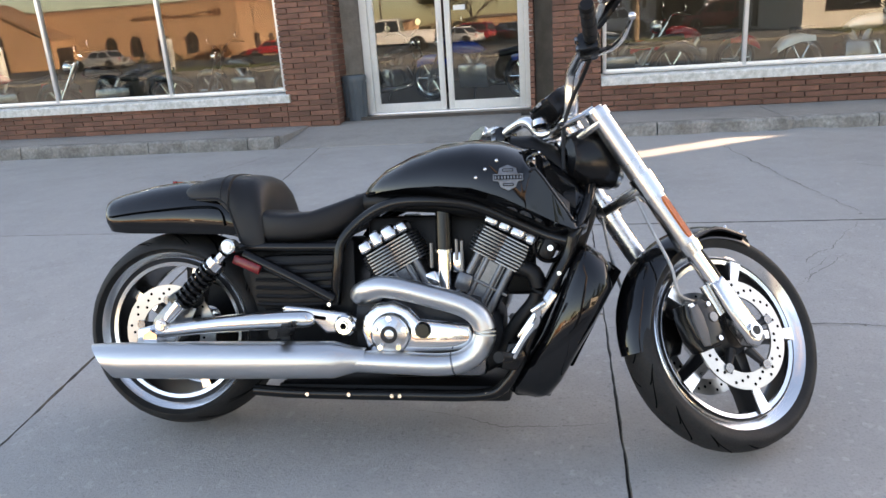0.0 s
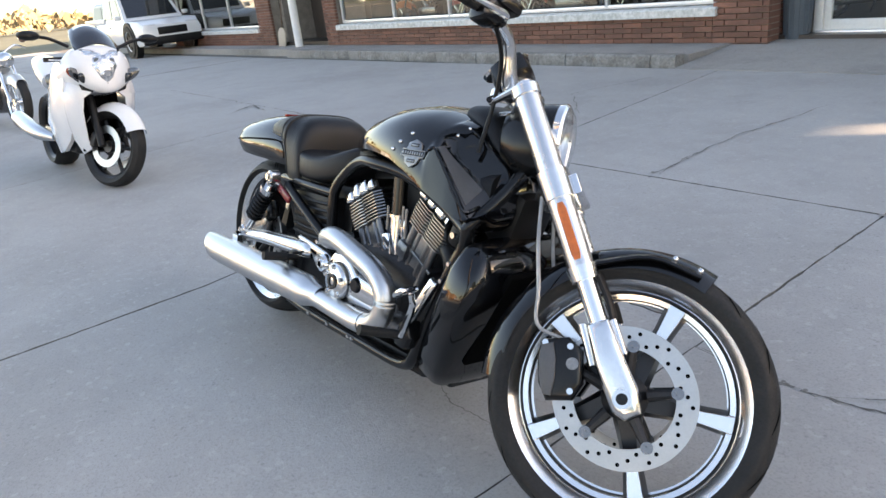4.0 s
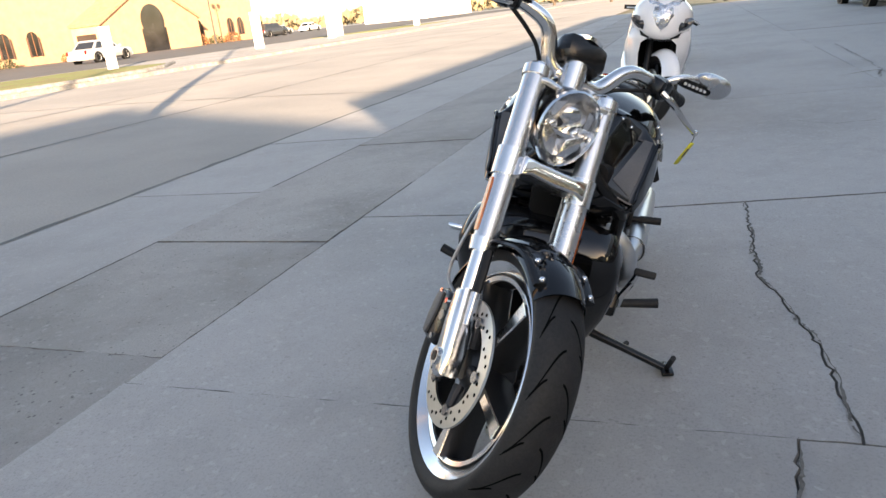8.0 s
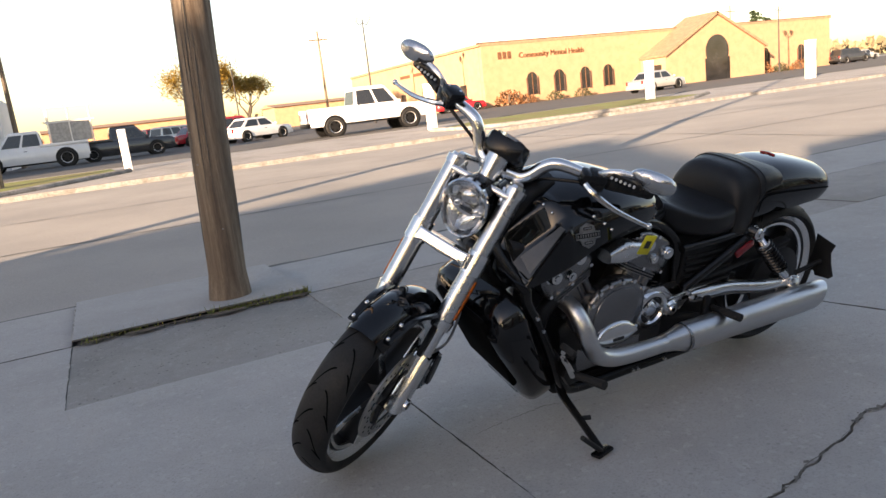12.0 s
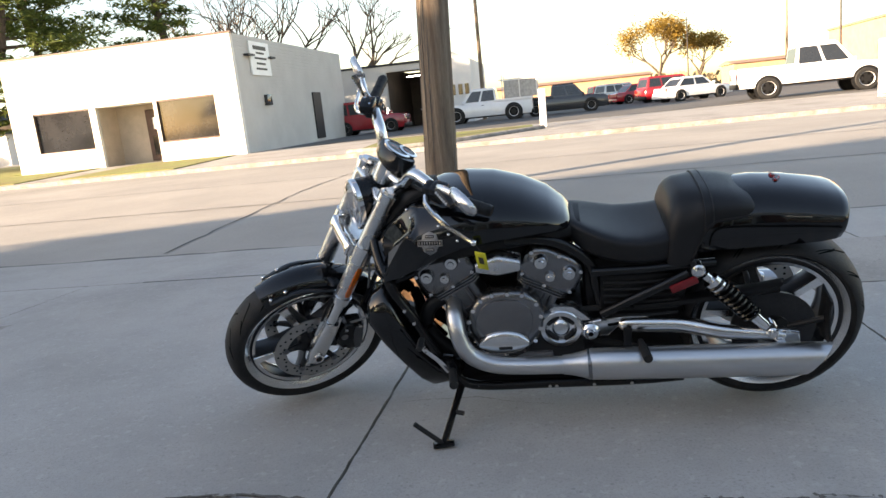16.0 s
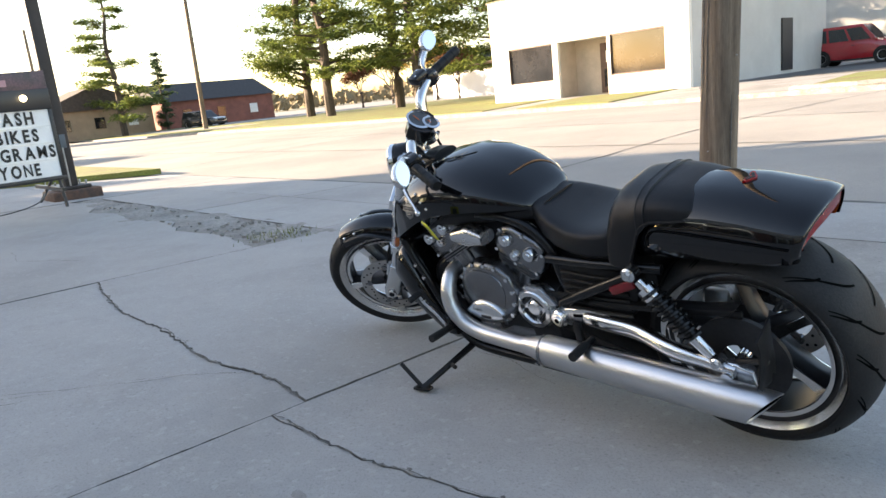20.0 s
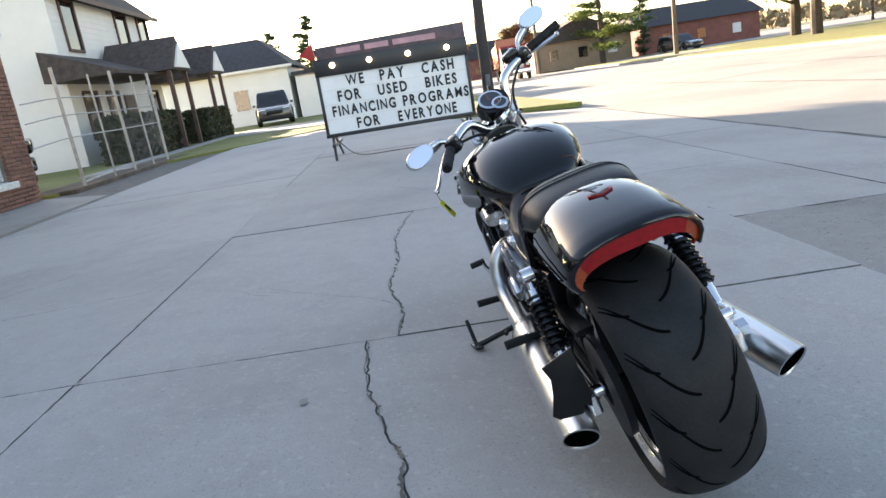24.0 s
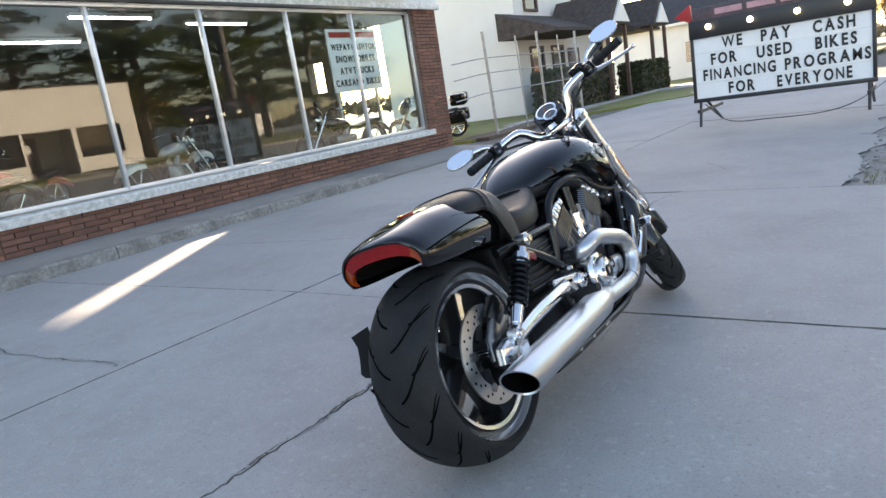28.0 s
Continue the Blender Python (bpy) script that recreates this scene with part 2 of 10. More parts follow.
M_galv = material("galvanised_steel", (0.42, 0.42, 0.42), 0.5, 0.7, 0.15, 8, 60)
M_siding_white = material("white_siding", (0.74, 0.74, 0.72), 0.6, 0, 0.04, 0.8, 30, world_space=True)
M_siding_grey = material("grey_siding", (0.55, 0.54, 0.51), 0.7, 0, 0.06, 0.8, 30, world_space=True)
M_stucco = material("cream_stucco", (0.78, 0.75, 0.68), 0.8, 0, 0.05, 1.0, 60, 0.2, world_space=True)
M_beige = material("beige_panel", (0.50, 0.42, 0.33), 0.7, 0, 0.08, 2, 30)
M_dark_window = material("dark_window", (0.03, 0.03, 0.033), 0.08, 0, 0.3, 0.7, 10, spec=0.8)
M_brown_trim = material("brown_trim", (0.10, 0.055, 0.04), 0.6, 0, 0.2, 4, 40)
M_roof_brown = material("brown_shingle", (0.085, 0.068, 0.062), 0.9, 0, 0.25, 5, 40, 0.5)
M_roof_dark = material("charcoal_shingle", (0.05, 0.05, 0.055), 0.9, 0, 0.25, 4, 40, 0.5)
M_roof_tan = material("tan_roof", (0.36, 0.22, 0.14), 0.85, 0, 0.15, 2, 30)
M_tan_brick = material("tan_brick", (0.46, 0.285, 0.17), 0.85, 0, 0.12, 1.4, 14, 0.1, second=(0.39, 0.23, 0.135))
M_red_house = material("red_house_brick", (0.26, 0.10, 0.075), 0.85, 0, 0.15, 1.5, 16)
M_tan_house = material("tan_siding", (0.35, 0.26, 0.18), 0.85, 0, 0.1, 1.5, 16)
M_sign_brown = material("brown_letters", (0.16, 0.07, 0.035), 0.6)
M_bark = material("bark", (0.11, 0.085, 0.065), 0.95, 0, 0.3, 6, 40, 0.6, stretch=(3, 3, 0.6))
M_twig = material("bare_twigs", (0.20, 0.16, 0.13), 0.95, 0, 0.2, 6, 40)
M_pine = leaf_mat("pine_needles", (0.17, 0.20, 0.045), (0.085, 0.13, 0.035), 0.45)
M_spruce = leaf_mat("spruce_needles", (0.065, 0.105, 0.045), (0.04, 0.07, 0.035), 0.3)
M_yellow_leaf = leaf_mat("yellow_leaves", (0.42, 0.29, 0.06), (0.30, 0.20, 0.05), 0.45, 0.8)
M_shrub = material("shrub_leaves", (0.05, 0.06, 0.022), 0.85, 0, 0.3, 1.5, 14, island=0.35, world_space=True)
M_shrub_rust = material("rust_shrub_leaves", (0.22, 0.09, 0.03), 0.85, 0, 0.3, 1.5, 14, island=0.35, world_space=True)
M_post_white = material("white_post_paint", (0.82, 0.82, 0.80), 0.6, 0, 0.06, 3, 40)
M_plastic_bin = material("grey_blue_plastic", (0.09, 0.115, 0.135), 0.5, 0, 0.1, 4, 60)

# vehicles
M_paint = material("black_gloss_paint", (0.0035, 0.0037, 0.0045), 0.05, 0, 0.1, 5, 200, coat=0.2, spec=0.42)
M_leather = material("black_seat_vinyl", (0.011, 0.011, 0.012), 0.42, 0, 0.12, 6, 420, 0.16, spec=0.28)
M_plastic = material("black_plastic", (0.009, 0.009, 0.0095), 0.45, 0, 0.15, 8, 260, 0.06, spec=0.25)
M_frame = material("black_powder_coat", (0.007, 0.007, 0.0075), 0.22, 0, 0.12, 8, 200, spec=0.35)
M_rubber = material("tyre_rubber", (0.013, 0.013, 0.0132), 0.60, 0, 0.25, 7, 160, 0.14, second=(0.022, 0.0218, 0.0215), spec=0.25)
M_groove = material("tread_groove", (0.003, 0.003, 0.003), 1.0, spec=0.05)
M_chrome = material("chrome", (0.80, 0.80, 0.80), 0.07, 1.0, 0.03, 6, 90)
M_polish = material("polished_aluminium", (0.76, 0.76, 0.755), 0.19, 1.0, 0.05, 7, 160)
M_satin = material("satin_exhaust", (0.62, 0.625, 0.63), 0.34, 1.0, 0.05, 5, 300, 0.03, stretch=(1, 8, 8))
M_satin_fork = material("silver_fork", (0.66, 0.66, 0.66), 0.27, 1.0, 0.04, 5, 200)
M_engine_grey = material("silver_engine_paint", (0.24, 0.24, 0.246), 0.24, 0.92, 0.10, 9, 180, 0.05)
M_fin = material("cooling_fin_edge", (0.30, 0.305, 0.315), 0.34, 1.0, 0.08, 9, 180)
M_reflector = material("lamp_reflector", (0.90, 0.90, 0.90), 0.09, 1.0, 0.06, 30, 120, 0.12, bump_scale=60)
M_engine_dark = material("dark_engine_metal", (0.035, 0.035, 0.037), 0.5, 0.5, 0.2, 9, 120, 0.08)
M_disc = material("brake_disc_steel", (0.50, 0.50, 0.49), 0.34, 1.0, 0.06, 9, 240)
M_barrel = material("barrel_grey_metal", (0.19, 0.195, 0.205), 0.33, 0.85, 0.16, 9, 180, 0.08)
M_rim_bright = material("machined_rim", (0.83, 0.83, 0.83), 0.2, 1.0, 0.03, 5, 200)
M_rim_dark = material("black_rim", (0.018, 0.018, 0.019), 0.35, 0.2, 0.15, 8, 100)
M_amber = material("amber_reflector", (0.62, 0.13, 0.01), 0.2, 0, 0.12, 60, 300, coat=0.6)
M_red_reflector = material("red_reflector", (0.20, 0.012, 0.016), 0.22, 0, 0.12, 60, 300)
M_red_lens = material("red_lens", (0.29, 0.004, 0.004), 0.24, 0, 0.12, 60, 300)
M_orange_lens = material("orange_lens", (0.36, 0.05, 0.006), 0.12, 0, 0.12, 60, 300, coat=0.6)
M_badge = material("pewter_badge", (0.30, 0.30, 0.30), 0.38, 0.9, 0.2, 30, 200)
M_scoop = material("scoop_mesh_grey", (0.105, 0.107, 0.112), 0.45, 0.3, 0.15, 8, 300, 0.2)
# Opaque lens: bright and dark reflections are put into its patchy colour.
M_headlens_glints = material("headlamp_lens_glints", (0.86, 0.87, 0.88), 0.16, 0.75, 0.25, 22, 60, 0.9, second=(0.35, 0.36, 0.38), bump_scale=34, coat=0.5)
M_headglass = glass_mat("headlamp_glass", (0.97, 0.97, 0.97), 0.02)
M_tag = material("yellow_tag", (0.62, 0.58, 0.03), 0.6)
M_gauge_face = material("gauge_face", (0.05, 0.06, 0.07), 0.3)
M_mirror = material("mirror_glass", (0.9, 0.9, 0.9), 0.01, 1.0, 0.0)
M_white_fairing = material("white_fairing_paint", (0.78, 0.78, 0.79), 0.2, 0, 0.03, 3, 100, coat=0.8)
M_screen = material("smoked_screen", (0.02, 0.02, 0.025), 0.05, 0, 0.1, 3, 50, coat=0.5)
M_red_paint = material("red_car_paint", (0.33, 0.012, 0.018), 0.25, 0, 0.08, 2, 60, coat=0.8)
M_white_paint = material("white_car_paint", (0.76, 0.76, 0.76), 0.25, 0, 0.04, 2, 60, coat=0.8)
M_silver_paint = material("silver_car_paint", (0.50, 0.50, 0.49), 0.3, 0.5, 0.05, 2, 60, coat=0.6)
M_dark_paint = material("dark_car_paint", (0.03, 0.032, 0.036), 0.25, 0, 0.08, 2, 60, coat=0.8)
M_blue_paint = material("blue_bike_paint", (0.012, 0.045, 0.25), 0.2, 0, 0.05, 3, 60, coat=0.8)
M_orange_paint = material("orange_paint", (0.55, 0.12, 0.02), 0.3, 0, 0.05, 3, 60)
M_car_glass = material("car_window_glass", (0.02, 0.022, 0.025), 0.06, 0, 0.1, 1, 10, spec=0.7)
M_lamp_white = material("lamp_lens", (0.75, 0.75, 0.74), 0.15, 0.2, 0.1, 20, 90)


# ---- mesh helpers ----
def link_mesh(name, bm, mat, parent=None, label="", smooth=38.0):
    me = bpy.data.meshes.new(name)
    bm.normal_update()
    bm.to_mesh(me)
    bm.free()
    for one in (mat if isinstance(mat, (list, tuple)) else (mat,)):
        me.materials.append(one)
    if smooth:
        me.shade_smooth()
        me.set_sharp_from_angle(angle=radians(smooth))
    ob = new(name, me)
    if parent is not None:
        ob.parent = parent
    if label:
        tagged(ob, label)
    return ob


def part(name, bm, mat, parent, label="", smooth=38.0):
    return link_mesh(name, bm, mat, parent, label, smooth)


def thing(name, m, label, category, group="", kind=""):
    ob = new(name)
    ob.matrix_world = m
    ob.empty_display_size = 0.1
    return tagged(ob, label, category, group, kind)


def bmn():
    return bmesh.new()


def box(bm, size, at, rot=(0, 0, 0), bevel=0.0, seg=2, m=None):
    mat = (m or Matrix()) @ pose(*at, *rot) @ Matrix.Diagonal((*size, 1))
    vs = bmesh.ops.create_cube(bm, size=1.0, matrix=mat)["verts"]
    if bevel:
        es = {e for v in vs for e in v.link_edges}
        bmesh.ops.bevel(bm, geom=list(es), offset=bevel, segments=seg, affect="EDGES", profile=0.5, clamp_overlap=True)
    return bm


def rod(bm, p0, p1, r0, r1=None, seg=14, cap=True):
    p0, p1 = Vector(p0), Vector(p1)
    d = p1 - p0
    if d.length < 1e-6:
        return bm
    q = d.to_track_quat("Z", "Y").to_matrix().to_4x4()
    bmesh.ops.create_cone(bm, cap_ends=cap, cap_tris=False, segments=seg, radius1=r0, radius2=r0 if r1 is None else r1, depth=d.length,
                          matrix=Matrix.Translation((p0 + p1) / 2) @ q)
    return bm


def spline(pts, steps=5):
    """A smooth line through the points."""
    p = [Vector(q) for q in pts]
    if len(p) < 3 or steps < 2:
        return p
    ext = [2 * p[0] - p[1]] + p + [2 * p[-1] - p[-2]]
    out = []
    for i in range(1, len(ext) - 2):
        a, b, c, d = ext[i - 1:i + 3]
        for k in range(steps):
            t = k / steps
            out.append(0.5 * ((2 * b) + (c - a) * t + (2 * a - 5 * b + 4 * c - d) * t * t + (3 * b - a - 3 * c + d) * t ** 3))
    out.append(p[-1])
    return out


def tube(bm, pts, r, seg=10, steps=5, cap=True, flat=1.0):
    line = spline(pts, steps)
    n = len(line)
    rs = [r] * n if not isinstance(r, (list, tuple)) else [float(q) for q in np.interp(np.linspace(0, 1, n), np.linspace(0, 1, len(r)), r)]
    rings = []
    up = Vector((0, 0, 1))
    for i, p in enumerate(line):
        d = (line[min(i + 1, n - 1)] - line[max(i - 1, 0)]).normalized()
        side = d.cross(up)
        if side.length < 0.05:
            side = d.cross(Vector((0, 1, 0)))
        side.normalize()
        nrm = side.cross(d).normalized()
        rings.append([bm.verts.new(p + rs[i] * (math.cos(a) * side + flat * math.sin(a) * nrm)) for a in [2 * math.pi * k / seg for k in range(seg)]])
    skin(bm, rings, cap)
    return bm


def skin(bm, rings, cap=True, closed=False):
    n = len(rings[0])
    pairs = list(zip(rings, rings[1:])) + ([(rings[-1], rings[0])] if closed else [])
    for a, b in pairs:
        for k in range(n):
            bm.faces.new((a[k], a[(k + 1) % n], b[(k + 1) % n], b[k]))
    if cap and not closed:
        bm.faces.new(rings[0][::-1])
        bm.faces.new(rings[-1])
    bmesh.ops.recalc_face_normals(bm, faces=bm.faces[:])
    return bm


def loft(bm, rings, cap=True, m=None):
    mm = m or Matrix()
    return skin(bm, [[bm.verts.new(mm @ Vector(p)) for p in ring] for ring in rings], cap)


def oval(x, zt, zb, w, n=2.6, seg=28, flat_bottom=False):
    """A cross-section at x: from zb to zt, half width w, squarer as n grows."""
    zc, h = (zt + zb) / 2, (zt - zb) / 2
    out = []
    for k in range(seg):
        a = 2 * math.pi * k / seg
        c, s = math.cos(a), math.sin(a)
        out.append((x, w * math.copysign(abs(c) ** (2 / n), c), zc + h * math.copysign(abs(s) ** (2 / n), s)))
    return out


def lathe(bm, profile, seg=48, m=None, closed=False):
    """Turns (radius, offset) round the y axis."""
    mm = m or Matrix()
    rings = []
    for k in range(seg):
        a = 2 * math.pi * k / seg
        rings.append([bm.verts.new(mm @ Vector((r * math.cos(a), y, r * math.sin(a)))) for r, y in profile])
    n = len(profile)
    for i in range(seg):
        a, b = rings[i], rings[(i + 1) % seg]
        for k in range(n if closed else n - 1):
            bm.faces.new((a[k], a[(k + 1) % n], b[(k + 1) % n], b[k]))
    bmesh.ops.recalc_face_normals(bm, faces=bm.faces[:])
    return bm


def plate(bm, poly, thick, m=None, bevel=0.0, seg=2):
    """A flat shape in the local xz plane, thick along y."""
    mm = m or Matrix()
    a = [bm.verts.new(mm @ Vector((x, -thick / 2, z))) for x, z in poly]
    b = [bm.verts.new(mm @ Vector((x, thick / 2, z))) for x, z in poly]
    faces = [bm.faces.new(a), bm.faces.new(b[::-1])]
    n = len(poly)
    for k in range(n):
        faces.append(bm.faces.new((a[k], b[k], b[(k + 1) % n], a[(k + 1) % n])))
    bmesh.ops.recalc_face_normals(bm, faces=faces)
    if bevel:
        rim = [e for e in bm.edges if all(v in a for v in e.verts) or all(v in b for v in e.verts)]
        bmesh.ops.bevel(bm, geom=rim, offset=bevel, segments=seg, affect="EDGES", profile=0.5, clamp_overlap=True)
    return bm


def sheet(bm, poly, z=0.0, thick=0.1):
    """A flat-lying slab: poly is (x, y) or (x, y, z)."""
    top = [bm.verts.new((p[0], p[1], p[2] if len(p) > 2 else z)) for p in poly]
    low = [bm.verts.new(v.co - Vector((0, 0, thick))) for v in top]
    bm.faces.new(top)
    bm.faces.new(low[::-1])
    n = len(poly)
    for k in range(n):
        bm.faces.new((top[k], low[k], low[(k + 1) % n], top[(k + 1) % n]))
    bmesh.ops.recalc_face_normals(bm, faces=bm.faces[:])
    return bm


def block(name, size, at, mat, parent=None, rot=(0, 0, 0), bevel=0.0, label="", smooth=38.0):
    return link_mesh(name, box(bmn(), size, at, rot, bevel), mat, parent, label, smooth)


def lettering(name, text, size, m, mat, parent=None, depth=0.004, align="CENTER", bold=0.0):
    cu = bpy.data.curves.new(name, "FONT")
    cu.body, cu.size, cu.extrude, cu.align_x, cu.align_y, cu.offset = text, size, depth, align, "CENTER", bold
    cu.resolution_u = 3
    tmp = bpy.data.objects.new(name, cu)
    me = bpy.data.meshes.new_from_object(tmp)
    bpy.data.objects.remove(tmp)
    me.name = name
    me.materials.clear()
    me.materials.append(mat)
    me.transform(m)
    ob = new(name, me)
    if parent is not None:
        ob.parent = parent
    return ob


LETTERS = {}


def letter_row(word, size, m, mat, parent, bold=0.0, narrow=1.0, gap=0.16):
    """A word of separate letters, centred on m's origin, written along its x."""
    widths = []
    for ch in word:
        if (ch, size, bold) not in LETTERS:
            ob = lettering("letter", ch, size, Matrix(), mat, None, 0.004, "LEFT", bold * (0.45 if ch in "MWN" else 1.0))
            LETTERS[ch, size, bold] = ob.data
            xs_ = [v.co.x for v in ob.data.vertices]
            ob.data.transform(Matrix.Translation((-min(xs_), 0, 0)))
            bpy.data.objects.remove(ob)
        widths.append(max(v.co.x for v in LETTERS[ch, size, bold].vertices) * narrow)
    x = -(sum(widths) + gap * size * (len(word) - 1)) / 2
    for ch, wd in zip(word, widths):
        ob = new("letter", LETTERS[ch, size, bold])
        ob.parent = parent
        ob.matrix_local = m @ Matrix.Translation((x, 0, 0)) @ Matrix.Diagonal((narrow, 1, 1, 1))
        x += wd + gap * size


# ---- the setting: ground, street, lot ----
def structure(name, bm, mat, label, smooth=0):
    return tagged(link_mesh(name, bm, mat, None, "", smooth), label, "", "", "structure")


def gz(y):
    """The ground's height: level by the shop, falling to the gutter, a low crown in the street."""
    if y >= 4.0:
        return 0.0
    if y > -2.0:
        return -0.0195 * (4.0 - y)
    if y > -9.0:
        return -0.13 + (-2.0 - y) / 7.0 * 0.10
    return -0.03


bm = bmn()
sheet(bm, [(-1500, -1500), (1500, -1500), (1500, 1500), (-1500, 1500)], -0.22, 0.1)
structure("ground", bm, M_field, "dull brown-green open ground out to the horizon")

bm = bmn()
ys = [-2.0, -3.4, -9.0, -13.0, -16.6]
zs = [-0.135, -0.11, -0.03, -0.05, -0.10]
prev = None
for y, z in zip(ys, zs):
    row = [bm.verts.new((x, y, z)) for x in (-160, -60, -20, 0, 20, 60, 160)]
    if prev:
        for k in range(6):
            bm.faces.new((prev[k], row[k], row[k + 1], prev[k + 1]))
    prev = row
bmesh.ops.recalc_face_normals(bm, faces=bm.faces[:])
structure("road", bm, M_asphalt, "wide grey asphalt street, half in long shade")

# earth under the slabs
bm = bmn()
sheet(bm, [(-40, -2.02, -0.16), (40, -2.02, -0.16), (40, 4.0, -0.04), (-40, 4.0, -0.04)], thick=0.04)
sheet(bm, [(-40, 4.0, -0.04), (40, 4.0, -0.04), (40, 10.5, -0.04), (-40, 10.5, -0.04)], thick=0.04)
structure("ground_bed", bm, M_joint, "dark dirt in the joints under the concrete slabs")


def ragged(pts, amp=0.018, step=0.07, seed=1):
    rnd = random.Random(seed)
    out = [pts[0]]
    for a, b in zip(pts, pts[1:]):
        n = max(1, int(math.dist(a, b) / step))
        for k in range(1, n):
            t = k / n
            out.append((a[0] + (b[0] - a[0]) * t + rnd.uniform(-amp, amp), a[1] + (b[1] - a[1]) * t + rnd.uniform(-amp, amp)))
        out.append(b)
    return out


def slab(poly, mat, parent, gap=0.0036, dz=0.0, seed=0):
    """One slab of concrete with a sunk, dirty edge."""
    rnd = random.Random(seed)
    bm = bmn()
    tilt = rnd.uniform(-0.003, 0.003)
    span = max(p[0] for p in poly) - min(p[0] for p in poly)
    near = min(abs(p[0]) for p in poly) < 6.5 and span < 8
    worn = ragged(list(poly) + [poly[0]], 0.0030 if near else 0.003, 0.045 if near else 0.25, seed + 500)[:-1]
    top = [bm.verts.new((x, y, gz(y) + dz + tilt)) for x, y in worn]
    face = bm.faces.new(top)
    if face.normal.z < 0 or face.calc_center_median().z is None:
        face.normal_flip()
    bm.normal_update()
    if face.normal.z < 0:
        face.normal_flip()
    bmesh.ops.inset_region(bm, faces=[face], thickness=gap, depth=0.0, use_boundary=True, use_even_offset=True)
    for v in top:
        v.co.z -= 0.009
    for f in bm.faces:
        f.material_index = 0 if f is face else 1
    return link_mesh("concrete_slab", bm, [mat, M_joint], parent, "", 0)


def crack(no, pts, width, label, seed, z=gz):
    """A crack: an uneven, dirty line with crumbled chips beside it, breaking off at both ends."""
    rnd = random.Random(seed)
    coarse = ragged(pts, 0.018, 0.09, seed)
    line = ragged(coarse, 0.0035, 0.016, seed + 1)
    bm = bmn()
    prev, w = None, width / 2
    for i, (x, y) in enumerate(line):
        xb, yb = line[min(i + 2, len(line) - 1)]
        xa, ya = line[max(i - 2, 0)]
        d = Vector((xb - xa, yb - ya, 0)).normalized()
        w = min(width * .75, max(width * .10, w + width * rnd.uniform(-.24, .24)))
        e = min(1.0, 0.15 + i / 12, 0.15 + (len(line) - 1 - i) / 12)
        row = [bm.verts.new((x - d.y * w * q * e * rnd.uniform(.5, 1.2), y + d.x * w * q * e * rnd.uniform(.5, 1.2), z(y) + 0.0045)) for q in (-1, 1)]
        if prev and rnd.random() > .04:
            bm.faces.new((prev[0], row[0], row[1], prev[1]))
        prev = row
        if rnd.random() < .13:
            r, ox, oy = width * rnd.uniform(.4, 1.5), rnd.uniform(-1.3, 1.3) * width, rnd.uniform(-1.3, 1.3) * width
            n = rnd.randrange(5, 9)
            bm.faces.new([bm.verts.new((x + ox + r * rnd.uniform(.4, 1.2) * math.cos(k * 6.283 / n), y + oy + r * rnd.uniform(.3, 1.0) * math.sin(k * 6.283 / n), z(y) + 0.0049 + .0001 * (i % 5))) for k in range(n)])
    for f in bm.faces:
        f.normal_update()
        if f.normal.z < 0:
            f.normal_flip()
    return structure("crack_%d" % no, bm, M_joint, label)


def blot(no, x, y, rx, ry, mat, label, seed, z=gz):
    """A thin spot of dirt or a shallow scar with an uneven outline."""
    rnd = random.Random(seed)
    bm = bmn()
    vs = []
    for k in range(26):
        a = 2 * math.pi * k / 26
        r = 1 + 0.35 * noise.noise((math.cos(a) * 1.7 + seed, math.sin(a) * 1.7, seed * .37)) + rnd.uniform(-.07, .07)
        yy = y + ry * r * math.sin(a)
        vs.append(bm.verts.new((x + rx * r * math.cos(a), yy, z(yy) + 0.0042)))
    bm.faces.new(vs)
    return structure("stain_%d" % no, bm, mat, label)


def road_z(y):
    return float(np.interp(y, [-16.6, -13.0, -9.0, -3.4, -2.0], [-0.10, -0.05, -0.03, -0.11, -0.135]))


def seam(name, pts, width, label, seed):
    """A thin line of tar or dirt that lies on the street."""
    rnd = random.Random(seed)
    bm = bmn()
    line = ragged(pts, 0.02, 0.25, seed)
    prev = None
    for (xa, ya), (xb, yb) in zip(line, line[1:] + [(2 * line[-1][0] - line[-2][0], 2 * line[-1][1] - line[-2][1])]):
        d = Vector((xb - xa, yb - ya, 0)).normalized()
        w = width * rnd.uniform(0.5, 1.2) / 2
        row = [bm.verts.new((xa - d.y * w * s, ya + d.x * w * s, road_z(ya + d.x * w * s) + 0.005)) for s in (-1, 1)]
        if prev:
            bm.faces.new((prev[0], row[0], row[1], prev[1]))
        prev = row
    bmesh.ops.recalc_face_normals(bm, faces=bm.faces[:])
    for f in bm.faces:
        if f.normal.z < 0:
            f.normal_flip()
    return structure(name, bm, M_tar, label)


seam("gutter_seam", [(-40, -2.04), (-8, -2.05), (0, -2.06), (12, -2.05), (30, -2.05)], 0.07, "dark dirty seam between the street and the apron", 1)
seam("tar_line_1", [(-60, -5.3), (-20, -5.5), (-4, -5.6), (9, -5.5), (40, -5.6)], 0.045, "dark tar line along the street", 2)
seam("tar_line_2", [(-60, -9.1), (-12, -9.0), (6, -9.1), (40, -9.0)], 0.05, "dark tar line along the middle of the street", 3)
seam("tar_line_3", [(-9.0, -2.2), (-9.3, -6.0), (-9.0, -12.0), (-9.4, -16.4)], 0.04, "dark tar line across the street", 4)
